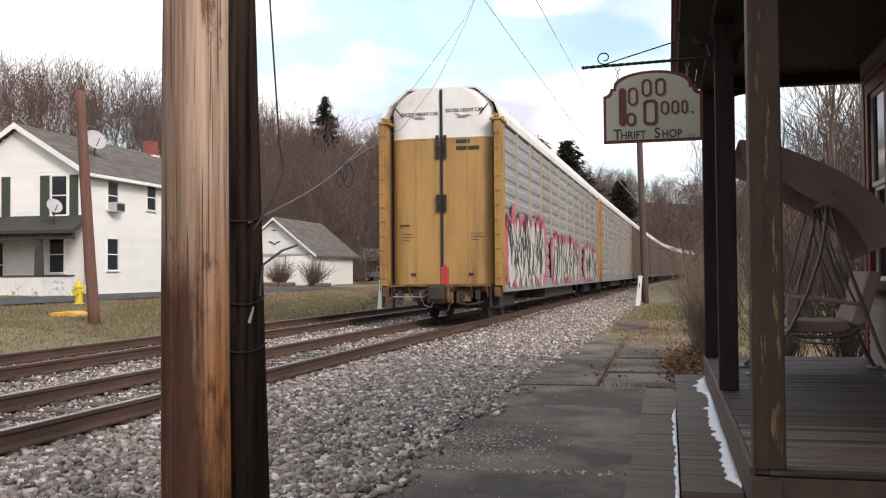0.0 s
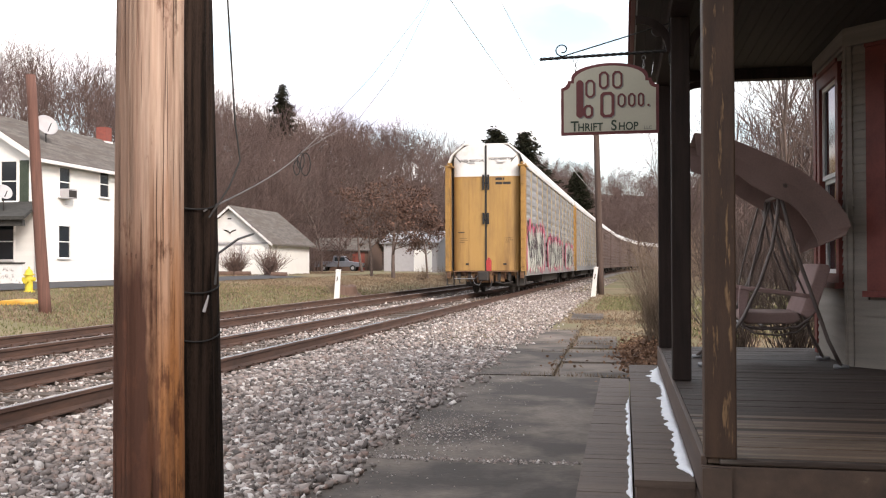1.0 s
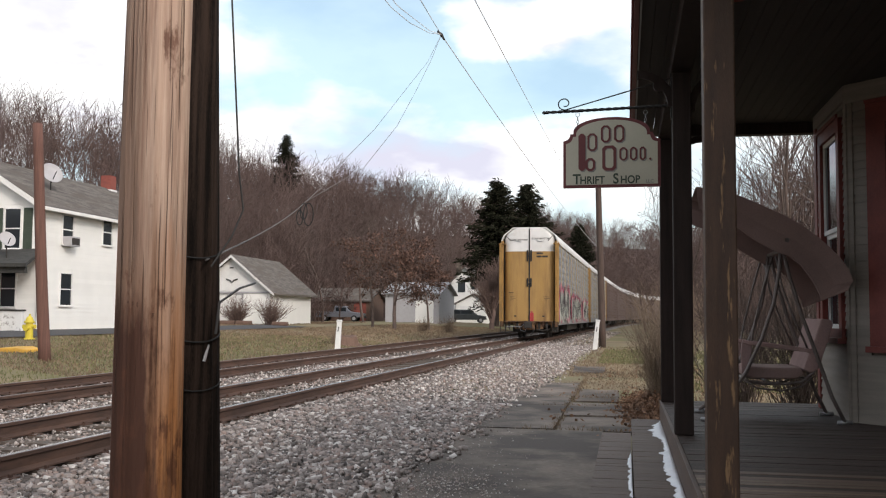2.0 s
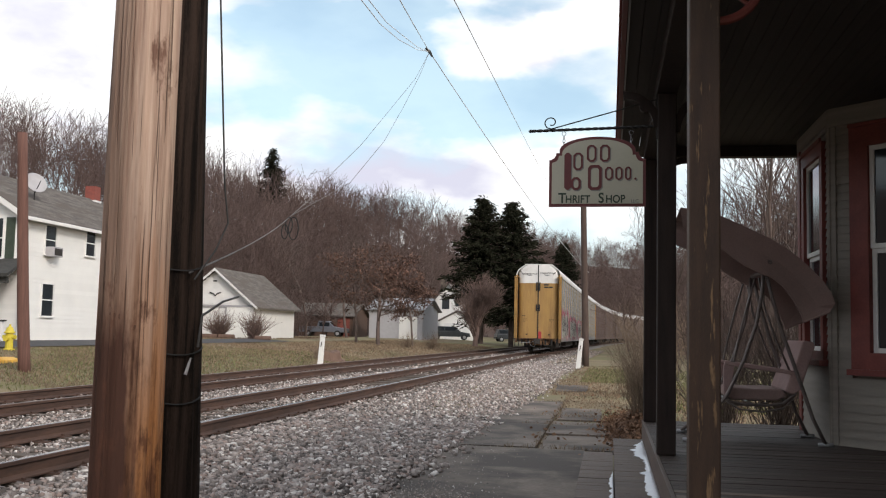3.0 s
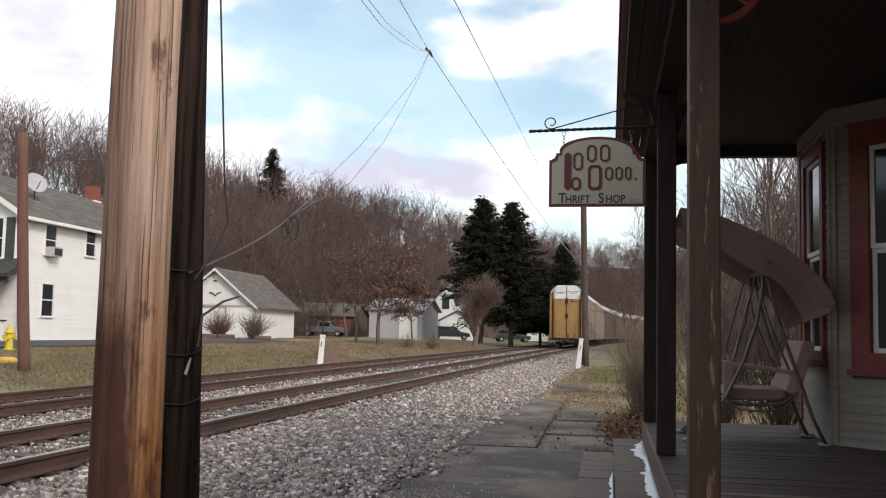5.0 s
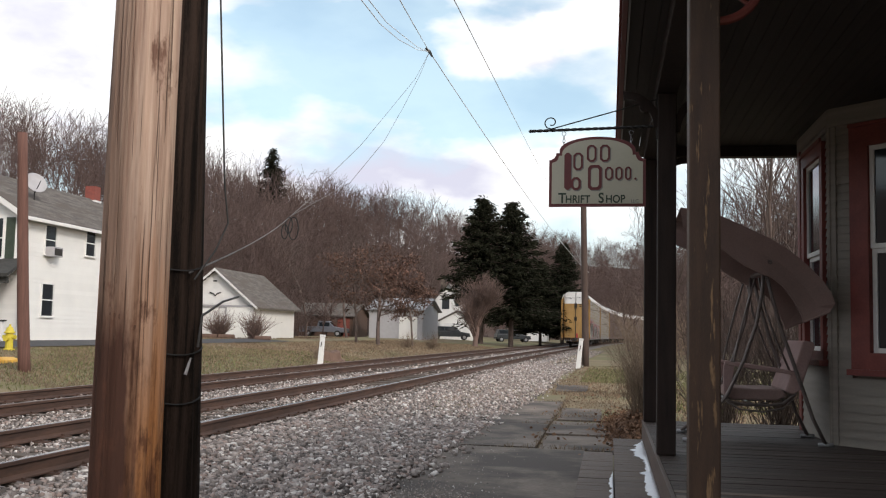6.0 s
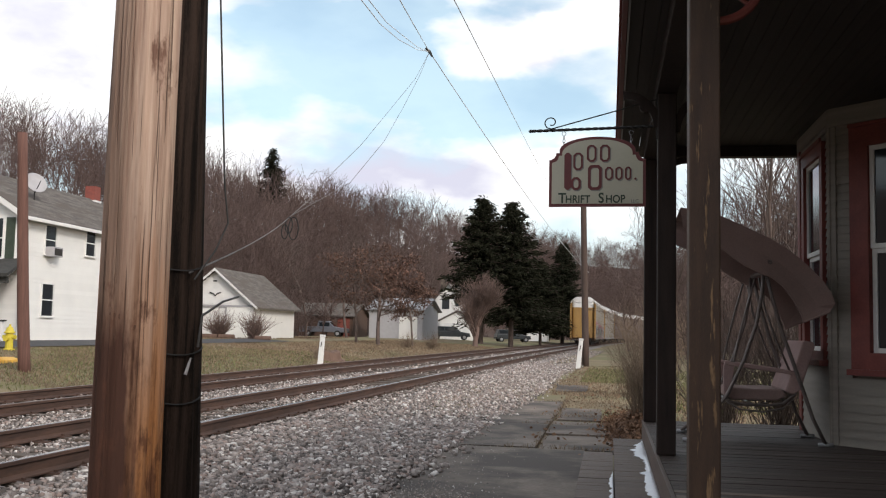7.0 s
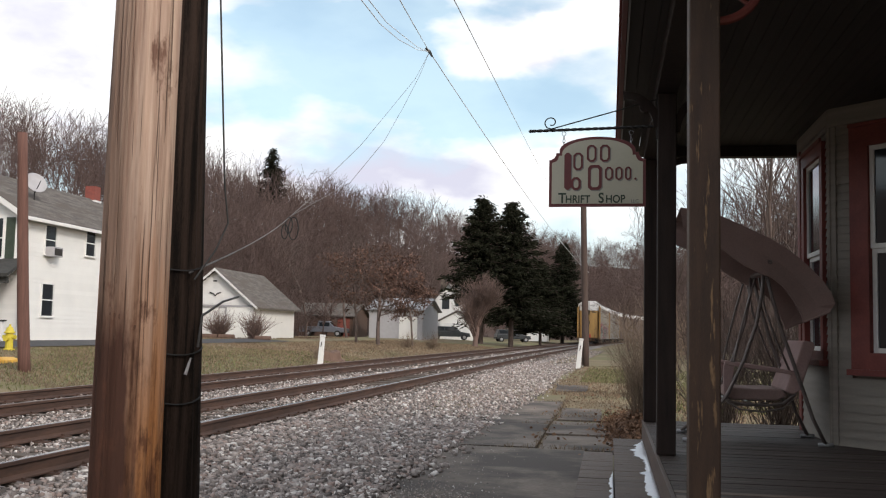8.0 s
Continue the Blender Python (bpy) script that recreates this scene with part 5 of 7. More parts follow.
            part("post_cap", Shape().box(s * 1.3, s * 1.6, -0.3, 0.5, 5.0, 5.06).tube([(s * 1.45, -0.3, 5.12), (s * 1.45, 0.6, 5.2)], 0.05, 6), "post_yellow", post, bevel=0.01)
            part("poling_bracket", Shape().box(s * 1.36, s * 1.54, -0.2, 0.05, 0.62, 0.9), "rust", post, bevel=0.03)
            part("step", Shape().box(s * 1.25, s * 1.55, -0.2, 0.0, 0.35, 0.38).box(s * 1.25, s * 1.28, -0.2, 0, 0.35, 0.9).box(s * 1.52, s * 1.55, -0.2, 0, 0.35, 0.9), "under", post)
        part("end_sill", Shape().box(-1.3, 1.3, -0.12, 0.3, 0.74, 0.92).box(-0.75, -0.4, -0.16, 0.0, 0.5, 0.8).box(0.4, 0.75, -0.16, 0, 0.5, 0.8), "rust", car, "rusty ochre end sill", bevel=0.02)
        for q in (-1.05, -0.62, 0.55, 0.95):
            part("sill_bracket", Shape().box(q - 0.06, q + 0.06, -0.2, -0.12, 0.56, 0.9).tube([(q, -0.18, 0.58), (q + 0.05, -0.2, 0.42)], 0.025, 6), "under", car)
        part("chain", Shape().tube([(-0.55, -0.2, 0.72), (-0.4, -0.3, 0.42), (-0.2, -0.4, 0.36), (-0.1, -0.45, 0.55)], 0.014, 5), "galv", car)
        part("brake_pipe", Shape().tube([(0.4, -0.22, 0.5), (0.7, -0.24, 0.42), (1.1, -0.22, 0.5)], 0.03, 6), "under", car)
        part("air_hose", Shape().tube([(0.25, -0.15, 0.75), (0.28, -0.3, 0.5), (0.22, -0.36, 0.28), (0.12, -0.4, 0.2)], 0.028, 6), "black", car)
        part("coupler", Shape().box(-0.11, 0.11, -0.5, 0.2, 0.58, 0.86).box(-0.2, 0.2, -0.72, -0.42, 0.55, 0.9), "under", car, "steel knuckle coupler", bevel=0.04)
        part("tail_marker", Shape().box(0.10, 0.30, -0.62, -0.50, 0.92, 1.36).tube([(0.2, -0.58, 1.36), (0.2, -0.58, 1.44)], 0.05, 8), "signal_red", car, "red end-of-train marker", bevel=0.03)
        part("draft_gear", Shape().box(-0.32, 0.32, -0.3, -0.12, 0.46, 0.74).box(-0.26, -0.2, -0.42, -0.3, 0.5, 0.9).box(0.2, 0.26, -0.42, -0.3, 0.5, 0.9), "rust", car, "rusty coupler housing", bevel=0.015)
        part("brake_beam", Shape().box(-0.95, 0.95, 1.5, 1.62, 0.28, 0.4).tube([(-0.95, 1.56, 0.34), (0, 1.3, 0.42), (0.95, 1.56, 0.34)], 0.03, 6), "under", car)
        for q0, q1 in ((-1.28, -0.34), (0.34, 1.28)):
            part("end_platform", Shape().box(q0, q1, -0.34, -0.12, 0.88, 0.905), "rust", car, "rusty end platform", bevel=0.006)
        for q in (-1.2, -0.8, 0.8, 1.2):
            part("platform_brace", Shape().tube([(q, -0.33, 0.88), (q, -0.14, 0.6)], 0.02, 6), "rust", car)
        part("uncoupling_rod", Shape().tube([(-1.25, -0.2, 0.62), (-0.4, -0.3, 0.62), (-0.15, -0.5, 0.8)], 0.015, 5), "galv", car)
    part("end_wall", Shape().box(-1.40, 1.40, 0.32 if tail else 0.0, 0.37 if tail else 0.06, 0.95, 5.3), "under" if tail else frame_mat, car)
    part("end_wall", Shape().box(-1.34, 1.34, L - 0.06, L, 0.95, 5.3), frame_mat, car)
    # roof shell
    top = [(HW, 5.12), (HW, 5.22), (HW - 0.12, 5.52), (HW - 0.62, 5.93), (-HW + 0.62, 5.93), (-HW + 0.12, 5.52), (-HW, 5.22), (-HW, 5.12),
           (-HW + 0.05, 5.12), (-HW + 0.05, 5.2), (-HW + 0.16, 5.48), (-HW + 0.64, 5.88), (HW - 0.64, 5.88), (HW - 0.16, 5.48), (HW - 0.05, 5.2), (HW - 0.05, 5.12)]
    roof = part("roof", Shape().extrude(top, 0.02, L - 0.02), "car_white", car, "pale steel roof")
    seam = Shape()
    for q in np.arange(0.8, L - 0.5, 1.15):
        seam.loft([[(x, q, z + 0.015), (x, q + 0.06, z + 0.015), (x, q + 0.06, z - 0.01), (x, q, z - 0.01)] for x, z in ((HW - 0.12, 5.52), (HW - 0.62, 5.93), (-HW + 0.62, 5.93))])
    part("roof_seams", seam, "galv", roof)
    for s in (-1, 1):
        part("side_sill", Shape().box(s * (HW - 0.1), s * HW, 0.2, L - 0.2, 0.72, 1.05), side_material, car)
        part("roof_rail", Shape().box(s * (HW - 0.06), s * (HW + 0.01), 0.0, L, 5.05, 5.16), "car_white", car)
        part("side_backing", Shape().box(s * (HW - 0.12), s * (HW - 0.10), 0.1, L - 0.1, 1.0, 5.1), side_material, car)
        if s > 0 or tail:
            bay = 2.27
            for b in range(12):
                y0 = 0.3 + b * bay
                pn = part("side_post", Shape().box(s * (HW - 0.09), s * (HW - 0.005), y0 - 0.035, y0 + 0.035, 1.0, 5.08), "thin_post" if yellow_posts else side_material, car)
                if s > 0 and b < 12:
                    line = [(HW - 0.095, 1.0)]
                    for r in range(11):
                        z = 1.06 + r * 0.364
                        line += [(HW - 0.062, z), (HW - 0.036, z + 0.05), (HW - 0.036, z + 0.22), (HW - 0.062, z + 0.27)]
                    line.append((HW - 0.095, 5.06))
                    sh = Shape().loft([[(x, y, z) for x, z in line] for y in (y0 + 0.037, y0 + bay - 0.037)], closed=False, caps=False)
                    part("side_panel", sh, side_material, car)
    for q in (0.1, L - 0.42):
        part("corner_upright", Shape().box(HW - 0.12, HW + 0.03, q, q + 0.32, 0.75, 5.15), "post_yellow" if yellow_posts else frame_mat, car, bevel=0.01)
    for q in (0.1, L - 0.42):
        part("corner_upright", Shape().box(-HW - 0.03, -HW + 0.12, q, q + 0.32, 0.75, 5.15), "post_yellow" if yellow_posts else frame_mat, car, bevel=0.01)
    part("underframe", Shape().box(-1.35, 1.35, 0.2, L - 0.2, 0.7, 0.96).box(-0.3, 0.3, 0.0, L, 0.5, 0.7).box(-1.2, 1.2, L * 0.35, L * 0.65, 0.35, 0.7), "under", car)
    if not tail:
        part("coupler", Shape().box(-0.12, 0.12, -0.6, 0.2, 0.55, 0.9), "under", car)
    part("coupler", Shape().box(-0.12, 0.12, L - 0.2, L + 0.5, 0.55, 0.9), "under", car)
    wheelsets = []
    for ty in (2.9, L - 2.9):
        truck = part("truck", Shape().box(-1.12, -0.92, -1.15, 1.15, 0.3, 0.62).box(0.92, 1.12, -1.15, 1.15, 0.3, 0.62).box(-0.95, 0.95, -0.25, 0.25, 0.35, 0.65), "under", car, "black steel truck", bevel=0.03)
        truck.matrix_basis = pose(0, ty, 0)
        for a in (-0.88, 0.88):
            sh = Shape().tube([(-0.9, 0, 0), (0.9, 0, 0)], 0.08, 8)
            for s in (-1, 1):
                sh.tube([(s * 0.69, 0, 0), (s * 0.715, 0, 0), (s * 0.72, 0, 0), (s * 0.82, 0, 0)], [0.445, 0.445, 0.42, 0.41], 20)
                for j in range(6):
                    an = j * math.pi / 3
                    sh.tube([(s * 0.82, 0.24 * math.cos(an), 0.24 * math.sin(an)), (s * 0.83, 0.24 * math.cos(an), 0.24 * math.sin(an))], 0.05, 6)
            ws = part("wheelset", sh, "under", truck, "steel wheels on an axle")
            ws.matrix_basis = pose(0, a, 0.42)
            wheelsets.append((ws, a))
    return car, wheelsets


def graffiti(car):
    """Spray-painted shapes along the lower side: pink clouds under pale blocky forms with dark outlines."""
    rs = np.random.RandomState(31)
    x = HW + 0.018

    def blob(y, z, ry, rz, layer, name, material):
        n = 16
        pts = [(x + layer, y + ry * math.cos(a) * rs.uniform(0.8, 1.2), max(0.77, z + rz * math.sin(a) * rs.uniform(0.8, 1.15))) for a in np.linspace(0, 2 * math.pi, n, endpoint=False)]
        return [pts, [(p[0] + 0.003, p[1], p[2]) for p in pts]]
    dark = Shape()
    for y0, y1, h, n in ((0.5, 7.6, 2.1, 9), (9.0, 17.8, 1.8, 10), (19.6, 25.6, 1.65, 7)):
        for k in range(n):
            y = y0 + (y1 - y0) * (k + 0.5) / n
            part("graffiti_cloud", Shape().loft(blob(y, 0.82 + h * 0.5, (y1 - y0) / n * 0.75, h * rs.uniform(0.47, 0.55), 0.0006 * k, "", "")), "pink", car, "pink spray-painted cloud")
        m = int(n * 0.8)
        for k in range(m):
            y = y0 + 0.35 + (y1 - y0 - 0.7) * (k + 0.5) / m
            w = (y1 - y0) / m * 0.5
            hh = h * rs.uniform(0.8, 0.98)
            part("graffiti_fill", Shape().loft(blob(y, 0.84 + hh * 0.5, w * 1.05, hh * 0.5, 0.008 + 0.0006 * k, "", "")), "spray_white", car, "pale spray-painted shape")
            for q in range(7):
                ya, za = y + rs.uniform(-0.9, 0.9) * w, 0.85 + hh * rs.uniform(0.05, 0.65)
                pts = [(x + 0.018, ya, za)]
                for _ in range(3):
                    ya, za = ya + rs.normal(0, 0.22), min(za + rs.uniform(0.05, 0.4) * hh * 0.7, 1.0 + hh)
                    pts.append((x + 0.018, ya, za))
                t = rs.uniform(0.025, 0.06)
                dark.loft([[(p[0], p[1] - t, p[2]), (p[0] + 0.003, p[1] - t, p[2]), (p[0] + 0.003, p[1] + t, p[2]), (p[0], p[1] + t, p[2])] for p in pts])
    tagged(part("graffiti_outline", dark, "spray_dark", car, "dark spray-painted strokes"), kind="stuff")


def build_train():
    cars = []
    c, w = make_car(True, "galv", "yellow car carrier with white top and graffiti on its grey side")
    graffiti(c)
    cars.append((c, w))
    c2, w2 = make_car(False, "galv", "yellow-framed car carrier with grey galvanised panels")
    cars.append((c2, w2))
    c3, w3 = make_car(False, "brownside", "grimy brown-grey enclosed car carrier", False)
    cars.append((c3, w3))
    for k in range(4):
        cars.append((copy_thing(c3, Matrix()), []))
    return cars


train = build_train()


# ---- houses across the tracks ----
def lap_siding(root, m, length, z0, z1, holes, step, material, name="siding_course"):
    z = z0
    while z < z1 - 0.02:
        top = min(z + step, z1)
        spans = [(0.0, length(top) if callable(length) else length)]
        first = 0.0
        if callable(length):
            first = length(-top)
            spans = [(first, spans[0][1])]
        for a, b, h0, h1 in holes:
            if top > h0 and z < h1:
                spans = [q for s0, s1 in spans for q in ((s0, min(s1, a)), (max(s0, b), s1)) if q[1] - q[0] > 0.02]
        for s0, s1 in spans:
            sh = Shape().add([m @ Vector(q) for q in ((s0, 0, z), (s1, 0, z), (s1, 0.018, z), (s0, 0.018, z), (s0, 0, top), (s1, 0, top), (s1, 0.008, top), (s0, 0.008, top))],
                             [(0, 1, 2, 3), (4, 7, 6, 5), (0, 4, 5, 1), (3, 2, 6, 7), (0, 3, 7, 4), (1, 5, 6, 2)])
            part(name, sh.mesh(name, material), "", root)
        z += step


def house_window(house, m, s0, s1, z0, z1, shutters=None):
    w = part("window", Shape().box(s0, s1, 0.0, 0.02, z0, z1, m), "glass", house, "dark double-hung window")
    t = 0.06
    part("window_frame", Shape().box(s0 - t, s0, 0, 0.07, z0 - t, z1 + t, m).box(s1, s1 + t, 0, 0.07, z0 - t, z1 + t, m).box(s0, s1, 0, 0.07, z1, z1 + t, m)
         .box(s0, s1, 0.02, 0.05, (z0 + z1) / 2 - 0.025, (z0 + z1) / 2 + 0.025, m).box(s0, s1, 0, 0.07, z0 - t, z0, m), "white", w)
    part("window_sill", Shape().box(s0 - 0.1, s1 + 0.1, 0.07, 0.12, z0 - t - 0.03, z0 - t + 0.02, m), "white", w)
    for a, b in shutters or ():
        sht = part("shutter", Shape().box(a, b, 0.0, 0.04, z0 - 0.05, z1 + 0.05, m), "shutter", house, "dull green louvred shutter")
        for q in np.arange(z0, z1, 0.09):
            part("slat", Shape().box(a + 0.06, b - 0.06, 0.041, 0.055, q, q + 0.05, m), "shutter", sht)


def build_house():
    h = thing("house", "white two-storey clapboard house with green shutters and grey roof", "house", "houses")
    x1, x0, y0, y1, zb, ze, zr = -25.6, -32.5, 39.0, 53.0, 0.35, 6.25, 8.4
    xm = (x0 + x1) / 2
    core = Shape().add([(x0, y0 + 0.04, zb), (x1 - 0.04, y0 + 0.04, zb), (x1 - 0.04, y0 + 0.04, ze), (xm, y0 + 0.04, zr - 0.1), (x0, y0 + 0.04, ze),
                        (x0, y1, zb), (x1 - 0.04, y1, zb), (x1 - 0.04, y1, ze), (xm, y1, zr - 0.1), (x0, y1, ze)],
                       [(0, 1, 2, 3, 4), (5, 9, 8, 7, 6), (0, 5, 6, 1), (1, 6, 7, 2), (2, 7, 8, 3), (3, 8, 9, 4), (4, 9, 5, 0)])
    part("wall", core, "vinyl", h)
    mS = Matrix(((0, 1, 0, x1 - 0.04), (1, 0, 0, y0), (0, 0, 1, 0), (0, 0, 0, 1)))
    mG = Matrix(((-1, 0, 0, x1), (0, -1, 0, y0 + 0.04), (0, 0, 1, 0), (0, 0, 0, 1)))
    side = part("side_wall", Shape().box(x1 - 0.045, x1 - 0.042, y0, y1, zb, ze), "vinyl", h)
    holesS = [(1.73, 2.70, 4.6, 6.0), (5.25, 6.2, 4.8, 6.15), (1.69, 2.71, 1.75, 3.3)]
    lap_siding(side, mS, y1 - y0, 0.66, ze, holesS, 0.2, "vinyl")
    for a, b, c, d in holesS:
        house_window(h, mS, a + 0.05, b - 0.05, c + 0.05, d - 0.05)
    gable = part("gable_wall", Shape().box(x0, x1, y0 + 0.042, y0 + 0.044, zb, ze), "vinyl", h)

    def span(z):
        if z < 0:
            z = -z
            return 0.0 if z < ze else (z - ze) / (zr - ze) * (x1 - xm)
        return (x1 - x0) if z < ze else (x1 - x0) - (z - ze) / (zr - ze) * (x1 - xm)
    holesG = [(0.90, 1.78, 4.25, 6.12), (4.4, 5.3, 4.25, 6.12), (1.05, 1.88, 1.65, 3.35), (4.2, 5.1, 1.0, 3.1)]
    lap_siding(gable, mG, span, 0.66, zr - 0.2, holesG, 0.2, "vinyl")
    house_window(h, mG, 0.96, 1.72, 4.31, 6.06, [(0.38, 0.82), (1.86, 2.34)])
    house_window(h, mG, 4.46, 5.24, 4.31, 6.06, [(3.9, 4.36), (5.34, 5.8)])
    house_window(h, mG, 1.1, 1.83, 1.7, 3.3)
    house_window(h, mG, 4.25, 5.05, 1.05, 3.05)
    ov = 0.35
    sl = (zr - ze) / (x1 - xm)
    for s in (1, -1):
        e = xm + s * (x1 - xm + ov)
        zl = ze - ov * sl
        r = Shape().add([(xm, y0 - ov, zr), (e, y0 - ov, zl), (e, y1 + ov, zl), (xm, y1 + ov, zr), (xm, y0 - ov, zr + 0.14), (e, y0 - ov, zl + 0.14), (e, y1 + ov, zl + 0.14), (xm, y1 + ov, zr + 0.14)],
                        [(0, 1, 2, 3), (4, 7, 6, 5), (0, 4, 5, 1), (1, 5, 6, 2), (2, 6, 7, 3), (3, 7, 4, 0)])
        roof = part("roof", r, "shingle", h, "grey shingle roof")
        part("bargeboard", Shape().add([(xm, y0 - ov - 0.03, zr - 0.12), (e, y0 - ov - 0.03, zl - 0.12), (e, y0 - ov - 0.03, zl + 0.15), (xm, y0 - ov - 0.03, zr + 0.15),
                                        (xm, y0 - ov - 0.005, zr - 0.12), (e, y0 - ov - 0.005, zl - 0.12), (e, y0 - ov - 0.005, zl + 0.15), (xm, y0 - ov - 0.005, zr + 0.15)],
                                       [(0, 1, 2, 3), (4, 7, 6, 5), (0, 4, 5, 1), (1, 5, 6, 2), (2, 6, 7, 3), (3, 7, 4, 0)]), "white", roof)
        part("gutter", Shape().box(e - 0.02 * s, e + 0.11 * s, y0 - ov, y1 + ov, zl - 0.06, zl + 0.1), "white", roof, bevel=0.02)
    ch = part("chimney", Shape().box(xm - 0.3, xm + 0.3, 50.4, 51.0, 7.8, 9.25), "brick", h, "red brick chimney")
    part("flashing", Shape().box(xm - 0.34, xm + 0.36, 50.36, 51.04, 8.35, 8.45), "white", ch)
    part("corner_trim", Shape().box(x1 - 0.03, x1 + 0.012, y0 - 0.0, y0 + 0.12, 0.6, ze), "white", h)
    part("corner_trim", Shape().box(x1 - 0.03, x1 + 0.014, 45.85, 45.95, 0.6, 5.2), "shutter", h, "thin green downpipe")
    part("downpipe", Shape().tube([(x1 + 0.08, y0 + 0.02, ze - 0.2), (x1 + 0.05, y0 - 0.05, ze - 0.5), (x1 + 0.05, y0 - 0.05, 0.6)], 0.05, 8), "white", h)
    # window air conditioner
    ac = part("air_conditioner", Shape().box(x1, x1 + 0.45, 40.78, 41.55, 4.52, 4.97), "dish", h, "window air conditioner", bevel=0.02)
    part("grille", Shape().box(x1 + 0.45, x1 + 0.46, 40.85, 41.48, 4.58, 4.9), "under", ac)
    # front porch
    p = part("porch", Shape().box(x0 - 0.5, -24.95, 36.9, y0, 0.3, 0.72), "concrete", h, "covered front porch")
    part("porch_roof", Shape().add([(x0 - 0.8, 36.6, 3.35), (-24.6, 36.6, 3.35), (-25.4, y0 + 0.03, 4.15), (x0 - 0.8, y0 + 0.03, 4.15), (x0 - 0.8, 36.6, 3.5), (-24.6, 36.6, 3.5), (-25.4, y0 + 0.03, 4.28), (x0 - 0.8, y0 + 0.03, 4.28)],
                                   [(0, 1, 2, 3), (4, 7, 6, 5), (0, 4, 5, 1), (1, 5, 6, 2), (2, 6, 7, 3), (3, 7, 4, 0)]), "porch_roof", p, "dark porch roof")
    part("porch_beam", Shape().box(x0 - 0.5, -24.8, 36.8, 37.0, 3.1, 3.36), "porch_roof", p)
    part("half_wall", Shape().box(x0 - 0.5, -24.9, 36.85, 37.05, 0.62, 1.5), "peeling", p, "peeling white half wall", bevel=0.02)
    part("half_wall_cap", Shape().box(x0 - 0.5, -24.85, 36.8, 37.1, 1.5, 1.56), "under", p)
    for px in (-26.5, -29.2, -31.8):
        part("porch_pillar", Shape().loft([[(px + s * a, 36.95 + b * a, z) for s, b in ((-1, -1), (1, -1), (1, 1), (-1, 1))] for z, a in ((1.56, 0.15), (3.1, 0.11))]), "porch_roof", p)
    # satellite dishes
    for (cx, cy, cz, r) in ((-27.0, 41.87, 8.05, 0.48), (-26.1, 37.4, 4.55, 0.32)):
        d = Vector((0.75, -0.55, 0.35)).normalized()
        u = d.orthogonal().normalized()
        w = d.cross(u)
        rings = [[Vector((cx, cy, cz)) + (u * math.cos(a) + w * math.sin(a) * 1.12) * r * q + d * (0.16 * r * 2 * q * q) for a in np.linspace(0, 2 * math.pi, 18, endpoint=False)] for q in (0.05, 0.4, 0.75, 1.0, 0.98)]
        dish = part("satellite_dish", Shape().loft(rings), "dish", h, "grey satellite dish", smooth=True)
        part("feed_arm", Shape().tube([(cx, cy, cz - r), Vector((cx, cy, cz - r * 0.4)) + d * r * 1.5], 0.02, 5).tube([(cx, cy, cz - 0.1), (cx - 0.05, cy + 0.1, cz - r - 0.5)], 0.03, 6), "under", dish)


build_house()


